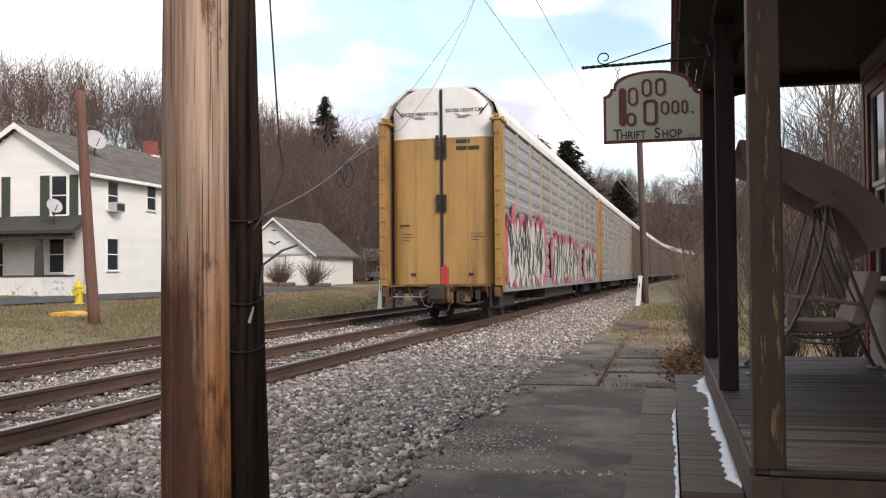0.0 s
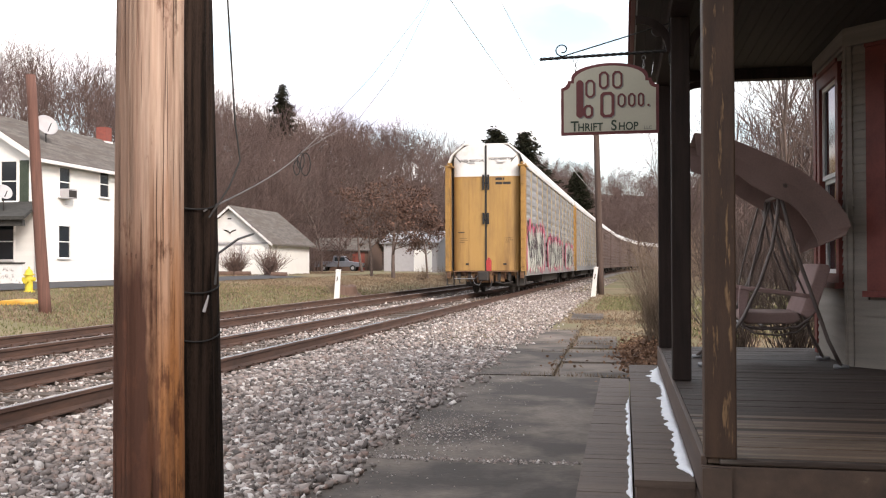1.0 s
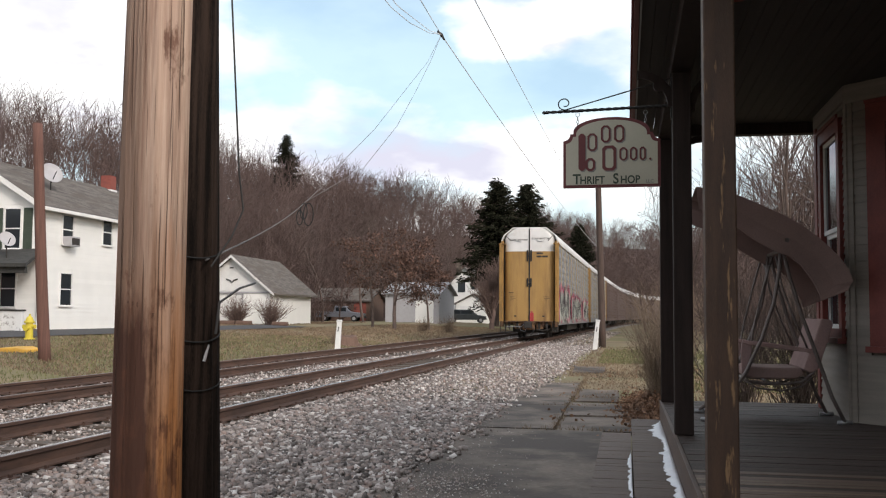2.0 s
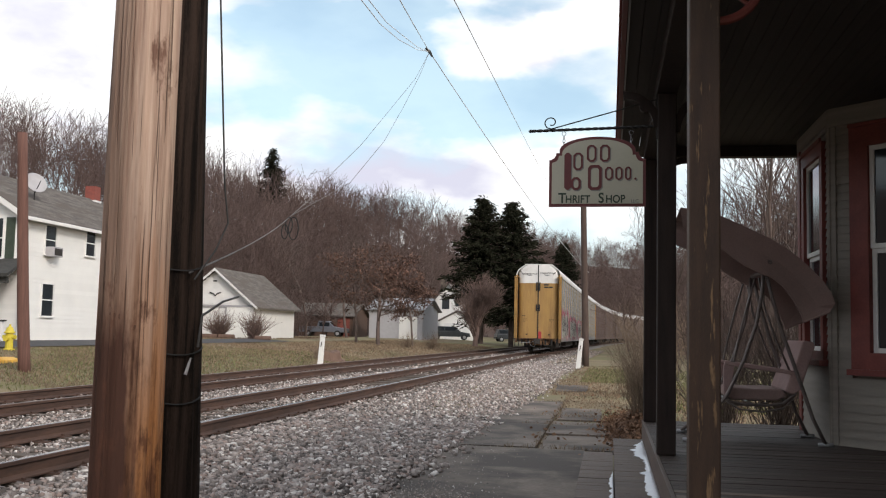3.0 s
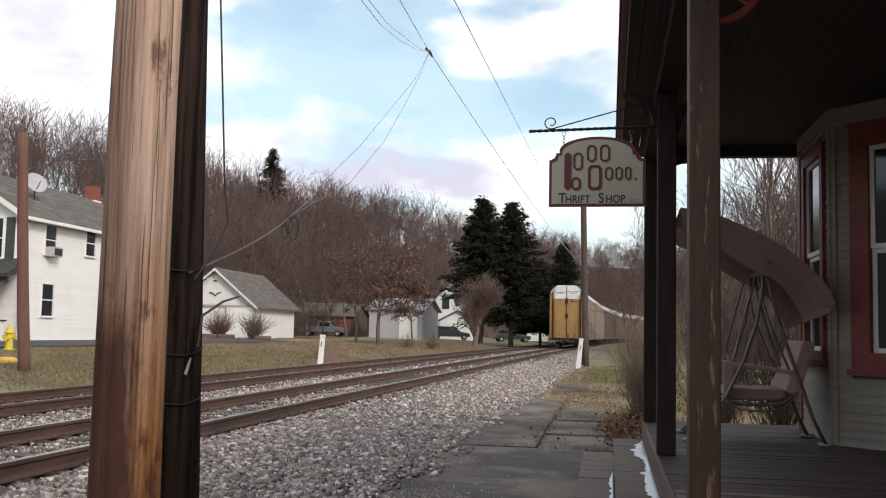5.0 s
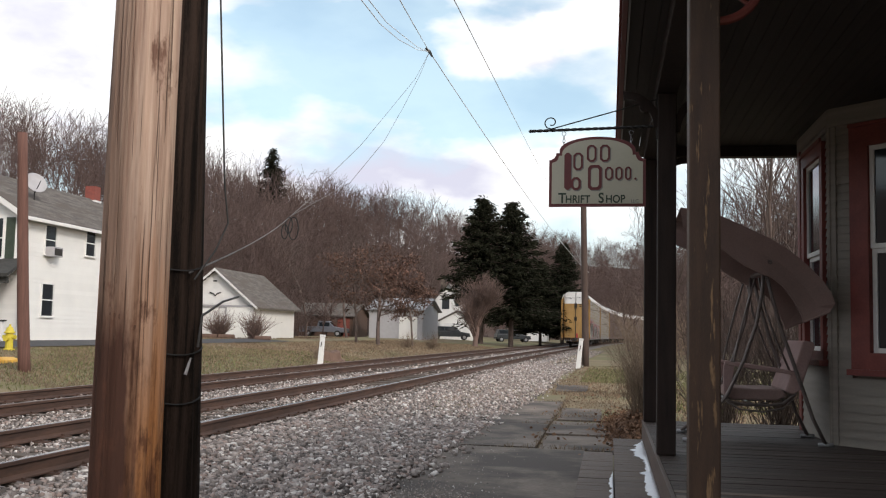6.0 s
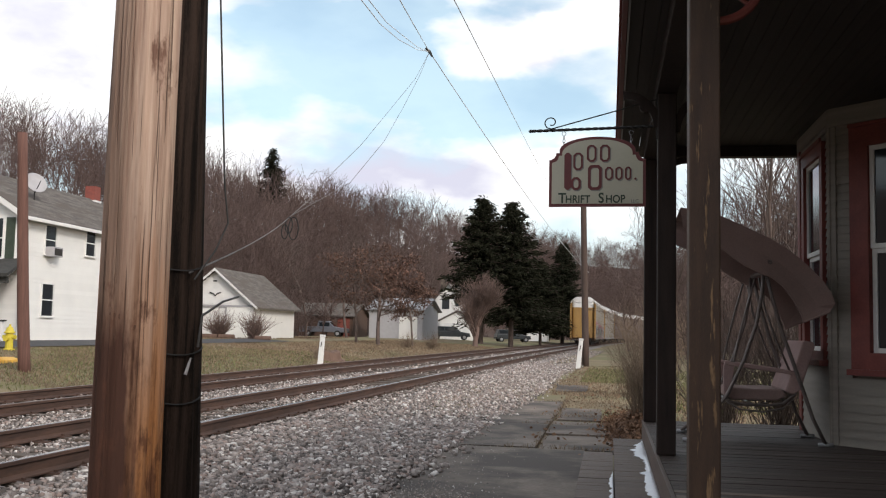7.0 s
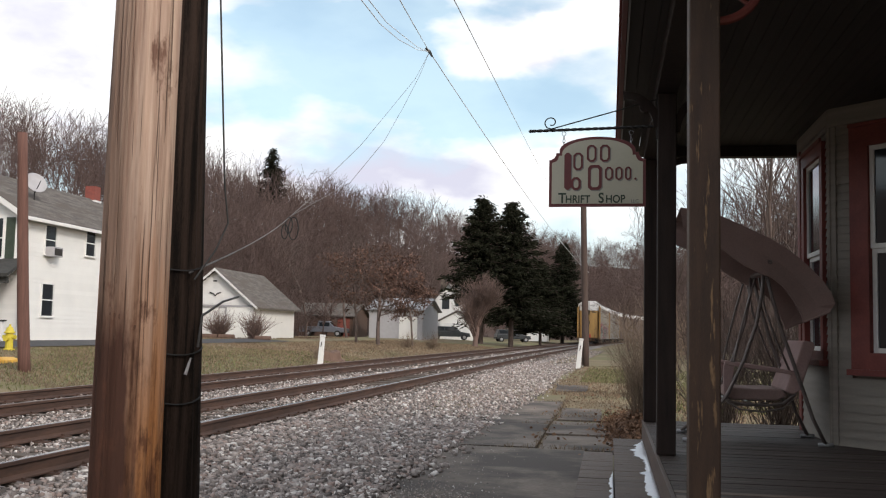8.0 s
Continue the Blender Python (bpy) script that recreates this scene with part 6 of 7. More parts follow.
def build_garage():
    g = thing("garage", "white gabled garage with grey shingle roof", "garage", "houses")
    x1, y0, y1, zb, ze = -26.0, 68.8, 78.2, 0.3, 3.25
    xm, zr = -29.0, 5.75
    x0 = 2 * xm - x1
    part("wall", Shape().add([(x0, y0, zb), (x1, y0, zb), (x1, y0, ze), (xm, y0, zr - 0.1), (x0, y0, ze), (x0, y1, zb), (x1, y1, zb), (x1, y1, ze), (xm, y1, zr - 0.1), (x0, y1, ze)],
                             [(0, 1, 2, 3, 4), (5, 9, 8, 7, 6), (0, 5, 6, 1), (1, 6, 7, 2), (2, 7, 8, 3), (3, 8, 9, 4), (4, 9, 5, 0)]), "vinyl", g)
    part("gable_panel", Shape().add([(x0, y0 - 0.03, ze), (x1, y0 - 0.03, ze), (xm, y0 - 0.03, zr - 0.05), (x0, y0, ze), (x1, y0, ze), (xm, y0, zr - 0.05)], [(0, 1, 2), (3, 5, 4), (0, 3, 4, 1), (1, 4, 5, 2), (2, 5, 3, 0)]), "white", g)
    d = part("garage_door", Shape().box(-31.2, -28.2, y0 - 0.05, y0 - 0.01, 0.4, 2.9), "white", g, "white panelled garage door")
    for k in range(4):
        part("door_panel", Shape().box(-31.15, -28.25, y0 - 0.065, y0 - 0.051, 0.45 + k * 0.62, 1.0 + k * 0.62), "white", d)
    # grey strips round and over the door paint the shade of its recess
    part("recess_shade_line", Shape().box(-31.26, -31.2, y0 - 0.12, y0, 0.4, 2.96).box(-28.2, -28.14, y0 - 0.12, y0, 0.4, 2.96).box(-31.26, -28.14, y0 - 0.12, y0, 2.9, 2.96), "dish", d)
    part("lintel_shade_line", Shape().box(x0 + 0.05, x1 - 0.05, y0 - 0.16, y0 - 0.03, 2.98, 3.12), "dish", g, "grey strip drawn as the shade line over the door", bevel=0.01)
    part("pilaster", Shape().box(-28.1, x1 + 0.01, y0 - 0.10, y0 - 0.002, 0.32, 2.97), "vinyl", g)
    for k in range(9):
        part("gable_course", Shape().box(xm - (zr - 3.3 - k * 0.25) * 1.18, xm + (zr - 3.3 - k * 0.25) * 1.18, y0 - 0.048, y0 - 0.032, 3.2 + k * 0.25, 3.43 + k * 0.25), "white", g)
    em = Shape()
    em.tube([(-29.5, y0 - 0.08, 4.05), (-29.2, y0 - 0.08, 3.95), (-29.05, y0 - 0.08, 3.8), (-28.9, y0 - 0.08, 3.95), (-28.6, y0 - 0.08, 4.05)], 0.05, 6)
    part("ornament", em, "under", g, "dark spread-winged ornament")
    part("vent", Shape().box(-29.25, -28.95, y0 - 0.08, y0 - 0.05, 4.85, 4.95), "under", g)
    sl = (zr - ze) / (x1 - xm)
    for s in (1, -1):
        e = xm + s * (x1 - xm + 0.45)
        zl = ze - 0.45 * sl
        part("roof", Shape().add([(xm, y0 - 0.5, zr), (e, y0 - 0.5, zl), (e, y1 + 0.5, zl), (xm, y1 + 0.5, zr), (xm, y0 - 0.5, zr + 0.14), (e, y0 - 0.5, zl + 0.14), (e, y1 + 0.5, zl + 0.14), (xm, y1 + 0.5, zr + 0.14)],
                                 [(0, 1, 2, 3), (4, 7, 6, 5), (0, 4, 5, 1), (1, 5, 6, 2), (2, 6, 7, 3), (3, 7, 4, 0)]), "shingle", g, "grey shingle roof")
        part("bargeboard", Shape().add([(xm, y0 - 0.53, zr - 0.1), (e, y0 - 0.53, zl - 0.1), (e, y0 - 0.53, zl + 0.1), (xm, y0 - 0.53, zr + 0.1), (xm, y0 - 0.505, zr - 0.1), (e, y0 - 0.505, zl - 0.1), (e, y0 - 0.505, zl + 0.1), (xm, y0 - 0.505, zr + 0.1)],
                                       [(0, 1, 2, 3), (4, 7, 6, 5), (0, 4, 5, 1), (1, 5, 6, 2), (2, 6, 7, 3), (3, 7, 4, 0)]), "peeling", g)


build_garage()


def gabled(name, label, x0, x1, y0, y1, zb, ze, zr, along, wall, roof, category="shed", group="houses"):
    """A plain gabled building; the ridge runs along 'x' or 'y'."""
    g = thing(name, label, category, group)
    ov = 0.4
    if along == "y":
        m = (x0 + x1) / 2
        prof = [(x0, zb), (x1, zb), (x1, ze), (m, zr), (x0, ze)]
        part("wall", Shape().extrude(prof, y0, y1), wall, g)
        e = ov * (zr - ze) / (x1 - m)
        part("roof", Shape().extrude([(m, zr + 0.02), (x1 + ov, ze - e + 0.02), (x1 + ov, ze - e + 0.16), (m, zr + 0.18), (x0 - ov, ze - e + 0.16), (x0 - ov, ze - e + 0.02)], y0 - ov, y1 + ov), roof, g)
    else:
        m = (y0 + y1) / 2
        e = ov * (zr - ze) / (y1 - m)
        prof = [(y0, zb), (y1, zb), (y1, ze), (m, zr), (y0, ze)]
        part("wall", Shape().loft([[(x, y, z) for y, z in prof] for x in (x0, x1)]), wall, g)
        pr = [(m, zr + 0.02), (y1 + ov, ze - e + 0.02), (y1 + ov, ze - e + 0.16), (m, zr + 0.18), (y0 - ov, ze - e + 0.16), (y0 - ov, ze - e + 0.02)]
        part("roof", Shape().loft([[(x, y, z) for y, z in pr] for x in (x0 - ov, x1 + ov)]), roof, g)
    return g


shed = gabled("shed", "brown board shed with pale roof behind the garage", -37.5, -30.5, 114, 121, 0.4, 3.2, 4.6, "x", "wood_brown", "shingle")
part("door", Shape().box(-32.4, -30.9, 113.95, 113.99, 0.6, 2.9), "brick", shed, "red-brown board door")
# white building; the shade on its wall is put into the grey colour
barn = gabled("outbuilding", "long white metal-sided outbuilding, its shade painted as grey", -27.0, -20.8, 108, 118, 0.4, 3.9, 5.2, "x", "dish", "galv")
part("door", Shape().box(-23.5, -21.4, 107.95, 107.99, 0.6, 3.1), "vinyl", barn)
h2 = gabled("house", "white gabled house with attached garage", -24.5, -18.6, 130, 140, 0.4, 4.6, 7.9, "y", "white", "shingle", "house")
part("garage_wing", Shape().extrude([(-22.2, 0.4), (-17.6, 0.4), (-17.6, 3.0), (-19.9, 4.2), (-22.2, 3.0)], 127.5, 130), "vinyl", h2)
part("wing_roof", Shape().extrude([(-19.9, 4.25), (-17.3, 2.9), (-17.3, 3.05), (-19.9, 4.42), (-22.5, 3.05), (-22.5, 2.9)], 127.2, 130.2), "shingle", h2)
part("garage_door", Shape().box(-21.7, -18.2, 127.44, 127.49, 0.5, 2.7), "white", h2)
part("chimney", Shape().box(-23.0, -22.3, 132, 132.7, 6.5, 9.2), "concrete", h2)
part("window", Shape().box(-22.4, -21.4, 129.95, 129.99, 4.6, 6.0), "glass", h2)
part("window", Shape().box(-20.6, -19.9, 129.95, 129.99, 5.0, 6.0), "glass", h2)
gabled("shed", "distant low white outbuilding", -12.6, -9.4, 150, 154, 0.4, 2.6, 3.4, "x", "white", "galv")


def vehicle(name, label, x, y, z, yaw, kind_, paint):
    """A parked vehicle; its own x runs from tail to nose."""
    v = thing(name, label, "car" if kind_ == "van" else "pickup truck", "parked vehicles", at=pose(x, y, z, 0, 0, yaw))
    if kind_ == "truck":
        prof = [(-2.8, 0.5), (2.75, 0.5), (2.8, 0.95), (1.3, 1.12), (-0.75, 1.12), (-2.8, 1.15)]
        cab = [(-0.75, 1.1), (1.35, 1.1), (0.65, 1.78), (-0.55, 1.82)]
    else:
        prof = [(-2.4, 0.4), (2.4, 0.4), (2.45, 0.85), (1.3, 1.05), (-2.4, 1.05)]
        cab = [(-2.35, 1.03), (1.35, 1.03), (0.5, 1.68), (-2.1, 1.72)]
    body = part("body", Shape().extrude(prof, -0.92, 0.92), paint, v, bevel=0.06)
    part("cab", Shape().extrude(cab, -0.8, 0.8), paint, v, bevel=0.06)
    cx0, cx1 = cab[3][0], cab[2][0]
    for s in (-1, 1):
        for a, b in ((cx0 + 0.12, (cx0 + cx1) / 2 - 0.06), ((cx0 + cx1) / 2 + 0.06, cx1 + 0.12)):
            part("side_window", Shape().box(a, b, s * 0.8 - 0.012, s * 0.8 + 0.012, 1.18, 1.62), "glass", v)
    part("windscreen", Shape().add([(cab[1][0] - 0.02, -0.7, 1.18), (cab[1][0] - 0.02, 0.7, 1.18), (cab[2][0] + 0.08, 0.65, 1.7), (cab[2][0] + 0.08, -0.65, 1.7), (cab[1][0] - 0.06, -0.7, 1.18), (cab[1][0] - 0.06, 0.7, 1.18), (cab[2][0] + 0.04, 0.65, 1.7), (cab[2][0] + 0.04, -0.65, 1.7)],
                                   [(0, 1, 2, 3), (4, 7, 6, 5), (0, 4, 5, 1), (1, 5, 6, 2), (2, 6, 7, 3), (3, 7, 4, 0)]), "glass", v)
    for wx in (-1.75, 1.75):
        for s in (-1, 1):
            wheel = part("wheel", Shape().tube([(wx, s * 0.72, 0.36), (wx, s * 0.95, 0.36)], 0.37, 18), "black", v, bevel=0.03)
            part("rim", Shape().tube([(wx, s * 0.94, 0.36), (wx, s * 0.965, 0.36)], 0.2, 14), "galv", wheel)
    part("bumper", Shape().box(2.7 if kind_ == "truck" else 2.35, 2.9 if kind_ == "truck" else 2.52, -0.85, 0.85, 0.42, 0.62), "under", v, bevel=0.02)
    part("bumper", Shape().box(-2.95 if kind_ == "truck" else -2.5, -2.75 if kind_ == "truck" else -2.38, -0.85, 0.85, 0.45, 0.65), "under", v, bevel=0.02)
    for s in (-0.7, 0.7):
        part("headlight", Shape().box(2.74 if kind_ == "truck" else 2.38, 2.82 if kind_ == "truck" else 2.47, s - 0.12, s + 0.12, 0.72, 0.88), "dish", v)
    return v


vehicle("pickup_truck", "silver-blue pickup truck parked by the garage", -33.0, 110.5, float(land(-33, 110.5)), 4, "truck", "truck")
vehicle("minivan", "dark grey minivan parked before the white house", -20.2, 124.0, float(land(-20.2, 124)), 12, "van", "van")
vehicle("minivan", "dark grey minivan parked under the trees", -13.4, 136.0, float(land(-13.4, 136)), 20, "van", "van")


# ---- lane, kerb and hydrant by the house ----
def build_lane():
    lane = Shape()
    ys = np.linspace(-10, 66, 39)
    v = [(x, y, float(land(x, y)) + 0.05) for y in ys for x in (-25.3, -23.6, -21.9)]
    f = [(i * 3 + k, i * 3 + k + 1, i * 3 + k + 4, i * 3 + k + 3) for i in range(38) for k in range(2)]
    solid("road_lane", lane.add(v, f), "asphalt", "narrow dark asphalt lane before the house", "lane", kind="structure")
    z = float(land(-16.7, 24.7))
    kerb = Shape().loft([[(x, 24.3 - h, z - 0.05), (x, 24.3 - h, z + 0.10 + h * 0.5), (x, 24.95 + h, z + 0.12 + h * 0.5), (x, 24.95 + h, z - 0.05)] for x, h in ((-17.12, 0.0), (-16.98, 0.08), (-16.5, 0.1), (-16.32, 0.03), (-16.22, 0.0))])
    solid("kerb", kerb, "kerb_yellow", "yellow-painted low concrete kerb block on the grass", "kerb", bevel=0.03)
    hx, hy = -20.95, 31.5
    z = float(land(hx, hy))
    hyd = thing("fire_hydrant", "yellow fire hydrant beside the lane", "fire hydrant", at=pose(hx, hy, z))
    b = part("barrel", Shape().tube([(0, 0, -0.1), (0, 0, 0.06), (0, 0, 0.07), (0, 0, 0.6), (0, 0, 0.62), (0, 0, 0.66), (0, 0, 0.68), (0, 0, 0.8), (0, 0, 0.86)], [0.2, 0.2, 0.14, 0.13, 0.19, 0.19, 0.15, 0.11, 0.04], 14), "hydrant", hyd, smooth=False)
    part("nozzle", Shape().tube([(-0.24, 0, 0.48), (0.24, 0, 0.48)], 0.075, 10), "hydrant", b)
    part("nozzle", Shape().tube([(0, 0, 0.42), (0, -0.25, 0.42)], 0.095, 10), "hydrant", b)
    part("bonnet_nut", Shape().tube([(0, 0, 0.86), (0, 0, 0.93)], 0.035, 5), "hydrant", b)


build_lane()


# ---- trees and plants ----
def prisms(segs, sides=3):
    """Tapered prisms for many branch segments (x0 y0 z0 x1 y1 z1 r0 r1) at once."""
    s = np.asarray(segs, dtype=float)
    p0, p1, r0, r1 = s[:, 0:3], s[:, 3:6], s[:, 6], s[:, 7]
    d = p1 - p0
    d /= np.linalg.norm(d, axis=1)[:, None] + 1e-9
    ref = np.where(np.abs(d[:, 2:3]) < 0.8, np.array([[0, 0, 1.0]]), np.array([[1.0, 0, 0]]))
    u = np.cross(d, ref)
    u /= np.linalg.norm(u, axis=1)[:, None] + 1e-9
    w = np.cross(d, u)
    rings = []
    for p, r in ((p0, r0), (p1, r1)):
        for k in range(sides):
            a = 2 * math.pi * k / sides
            rings.append(p + (u * math.cos(a) + w * math.sin(a)) * r[:, None])
    V = np.stack(rings, 1)
    f = []
    for k in range(sides):
        k2 = (k + 1) % sides
        f += [(k, k2, sides + k2), (k, sides + k2, sides + k)]
    f = np.array(f)
    T = f[None] + (np.arange(len(s)) * 2 * sides)[:, None, None]
    return V.reshape(-1, 3), T.reshape(-1, 3)


def grow(rng, height, r, levels, kids, spread=0.6, lift=0.35, thin=0.006, trunk_clear=0.3, lean=0.0, droop=0.0, reach=1.0):
    """Branch segments of a bare tree standing at the origin."""
    segs = []

    def limb(p, d, length, rad, level):
        n = 6 if level == 0 else (4 if level == 1 else 2)
        q, dd = p.copy(), d.copy()
        pts = [q.copy()]
        for i in range(n):
            dd = (dd + Vector((rng.gauss(0, 0.10 + 0.05 * level), rng.gauss(0, 0.10 + 0.05 * level), rng.gauss(0.0, 0.05) + (0.05 if level else 0) - droop * level)))
            dd.normalize()
            q = q + dd * (length / n)
            pts.append(q.copy())
        rads = [max(thin, rad * (1 - 0.82 * i / n)) for i in range(n + 1)]
        for i in range(n):
            segs.append((*pts[i], *pts[i + 1], rads[i], rads[i + 1]))
        if level >= levels:
            return
        m = kids[level]
        for k in range(m):
            t = (trunk_clear if level == 0 else 0.2) + (1 - (trunk_clear if level == 0 else 0.2)) * (k + rng.random()) / m
            i = min(n - 1, int(t * n))
            base = pts[i].lerp(pts[i + 1], t * n - i)
            ax = (pts[i + 1] - pts[i]).normalized()
            side = ax.orthogonal().normalized()
            side.rotate(Matrix.Rotation(rng.random() * 6.283, 3, ax))
            nd = (ax * (1 - spread * rng.uniform(0.6, 1.1)) + side * spread * rng.uniform(0.8, 1.3) + Vector((0, 0, lift * rng.uniform(0.3, 1)))).normalized()
            limb(base, nd, reach * length * rng.uniform(0.34, 0.6) * (1.1 - 0.5 * t), rads[i] * rng.uniform(0.32, 0.58), level + 1)

    limb(Vector((0, 0, 0)), Vector((lean, 0, 1)).normalized(), height, r, 0)
    return np.array(segs)


def tree_variants(seed, count, tall, **kw):
    """Bare trees, all drawn to the same full height."""
    rng = random.Random(seed)
    made = []
    for _ in range(count):
        v, t = prisms(grow(rng, **kw))
        v[:, 2] *= tall / v[:, 2].max()
        made.append((v, t))
    return made


def scatter(name, label, variants, places, material, category="trees"):
    """Joins many transformed copies into one mesh. places: x, y, z, scale, turn."""
    VV, TT, base = [], [], 0
    for i, (x, y, z, s, a) in enumerate(places):
        v, t = variants[i % len(variants)]
        c, sn = math.cos(a) * s, math.sin(a) * s
        VV.append(np.stack([v[:, 0] * c - v[:, 1] * sn + x, v[:, 0] * sn + v[:, 1] * c + y, v[:, 2] * s + z], 1))
        TT.append(t + base)
        base += len(v)
    me = raw_mesh(name, np.concatenate(VV), np.concatenate(TT), material)
    return tagged(new(name, me), label, category, kind="stuff")


def bare_tree(x, y, height, r, seed, label, material="bark", kids=(12, 7, 5), levels=3, group="bare trees", fit=None, **kw):
    rng = random.Random(seed)
    segs = grow(rng, height, r, levels, kids, **kw)
    if fit:
        # draw the crown to its full height and breadth
        sz, sr = fit[0] / segs[:, 5].max(), fit[1] / np.percentile(np.hypot(segs[:, 3], segs[:, 4]), 97)
        segs = segs * np.array([sr, sr, sz, sr, sr, sz, 1, 1])
    z = float(land(x, y)) - 0.1
    root = thing("tree", label, "tree", group, at=pose(x, y, z))
    big = segs[:, 6] > r * 0.30
    V, T = prisms(segs[big], 6)
    ob = new("trunk", raw_mesh("trunk", V, T, material))
    ob.parent = root
    V, T = prisms(segs[~big], 3)
    ob = new("crown", raw_mesh("crown", V, T, material))
    ob.parent = root
    return root, segs, z


def leaves_on(root, segs, count, size, material, seed, name="leaves", rmax=0.03, zmin=0.0, jitter=0.15):
    rs = np.random.RandomState(seed)
    s = segs[(segs[:, 6] < rmax) & (segs[:, 5] > zmin)]
    k = rs.randint(0, len(s), count)
    q = rs.rand(count)[:, None]
    p = s[k, 0:3] * (1 - q) + s[k, 3:6] * q + rs.normal(0, jitter, (count, 3))
    a, b = rs.normal(0, 1, (count, 3)), rs.normal(0, 1, (count, 3))
    a /= np.linalg.norm(a, axis=1)[:, None]
    b = np.cross(a, b)
    b /= np.linalg.norm(b, axis=1)[:, None]
    sz = size * rs.uniform(0.6, 1.3, (count, 1))
    V = np.stack([p - a * sz, p + b * sz * 0.45, p + a * sz, p - b * sz * 0.45], 1).reshape(-1, 3)
    f = np.array([(0, 1, 2), (0, 2, 3)])
    T = (f[None] + (np.arange(count) * 4)[:, None, None]).reshape(-1, 3)
    ob = new(name, raw_mesh(name, V, T, material))
    ob.parent = root
    return ob


def conifer(x, y, height, width, seed, label, low=0.12, dense=1.0):
    rng = random.Random(seed)
    z = float(land(x, y)) - 0.1
    root = thing("conifer", label, "tree", "conifers", at=pose(x, y, z))
    part("trunk", Shape().tube([(0, 0, 0), (0, 0, height * 0.5), (0, 0, height * 0.98)], [height * 0.018, height * 0.012, 0.02], 8), "bark", root)
    segs, quads = [], []
    hgt = height * low
    while hgt < height * 0.985:
        q = 1 - hgt / height
        reach = width * (q ** 0.7) * rng.uniform(0.78, 1.12) + 0.12
        for k in range(rng.randint(7, 9)):
            a = rng.random() * 6.283
            ln = reach * rng.uniform(0.6, 1.12)
            up = 0.30 - 0.55 * q
            tip = Vector((math.cos(a) * ln, math.sin(a) * ln, hgt + up * ln))
            b = Vector((0, 0, hgt))
            segs.append((*b, *tip, 0.035, 0.01))
            m = max(7, int(ln * 17 * dense))
            for j in range(m):
                t = 0.15 + 0.85 * (j + rng.random()) / m
                c = b.lerp(tip, t) + Vector((rng.gauss(0, 0.16), rng.gauss(0, 0.16), rng.gauss(-0.12, 0.14)))
                d = Vector((math.cos(a) + rng.gauss(0, 0.6), math.sin(a) + rng.gauss(0, 0.6), rng.gauss(-0.3, 0.35))).normalized()
                w = d.orthogonal().normalized()
                w.rotate(Matrix.Rotation(rng.random() * 6.28, 3, d))
                sz = rng.uniform(0.22, 0.5)
                quads.append((c - d * sz * 0.4, c + w * sz * 0.2, c + d * sz, c - w * sz * 0.2))
        hgt += height * 0.014 * rng.uniform(0.8, 1.3) / dense
    V, T = prisms(segs, 3)
    ob = tagged(new("bough", raw_mesh("bough", V, T, "bark")), kind="stuff")
    ob.parent = root
    V = np.array([p[:] for q in quads for p in q])
    f = np.array([(0, 1, 2), (0, 2, 3)])
    T = (f[None] + (np.arange(len(quads)) * 4)[:, None, None]).reshape(-1, 3)
    ob = new("needles", raw_mesh("needles", V, T, "needle"))
    ob.parent = root


def build_woods():
    rs = np.random.RandomState(41)
    var = tree_variants(51, 9, 18.0, height=10, r=0.17, levels=2, kids=(15, 9), spread=0.58, lift=0.32, thin=0.024, trunk_clear=0.3, reach=1.35)
    places = []
    while len(places) < 1050:
        y = rs.uniform(36, 420)
        x = hill_foot(y) - rs.exponential(26) - 1
        a = math.degrees(math.atan2(-x, y))
        if a > 40 or x < -150:
            continue
        places.append((x, y, float(land(x, y)) - 0.2, rs.uniform(0.66, 1.1) * float(np.interp(y, [40, 90, 160, 200, 260, 340], [0.5, 0.68, 0.98, 0.84, 0.98, 0.72])), rs.rand() * 6.28))
    scatter("hillside_woods", "bare purple-brown winter woods on the hillside", var, places, "woods", "woods")
    # brush on the slope
    bvar = tree_variants(53, 5, 4.6, height=4, r=0.06, levels=2, kids=(10, 6), spread=0.7, lift=0.4, thin=0.022, trunk_clear=0.05)
    places = []
    while len(places) < 900:
        y = rs.uniform(45, 330)
        x = hill_foot(y) - rs.exponential(14) + 4
        if math.degrees(math.atan2(-x, y)) > 40:
            continue
        places.append((x, y, float(land(x, y)) - 0.2, rs.uniform(0.6, 1.5), rs.rand() * 6.28))
    scatter("hillside_brush", "tangled bare brush along the foot of the hill", bvar, places, "woods", "brush")
    places = []
    while len(places) < 190:
        y = rs.uniform(62, 260)
        x = float(track_x(y)) + 11 + abs(rs.normal(0, 16)) + (4 if y < 60 else 0)
        if x / y > 0.45 or (x / y > 0.06 and rs.rand() < 0.6):
            continue
        places.append((x, y, float(land(x, y)) - 0.2, rs.uniform(0.5, 1.0), rs.rand() * 6.28))
    scatter("valley_woods", "bare grey-brown woods beyond the shop", var, places, "woods", "woods")
    places = []
    while len(places) < 160:
        y = rs.uniform(48, 160)
        x = float(track_x(y)) + 9.0 + abs(rs.normal(0, 6))
        if x / y > 0.4 or (x / y > 0.06 and rs.rand() < 0.6):
            continue
        places.append((x, y, float(land(x, y)) - 0.2, rs.uniform(0.5, 1.3), rs.rand() * 6.28))
    scatter("lineside_brush", "bare brush between the track and the woods", bvar, places, "woods", "brush")


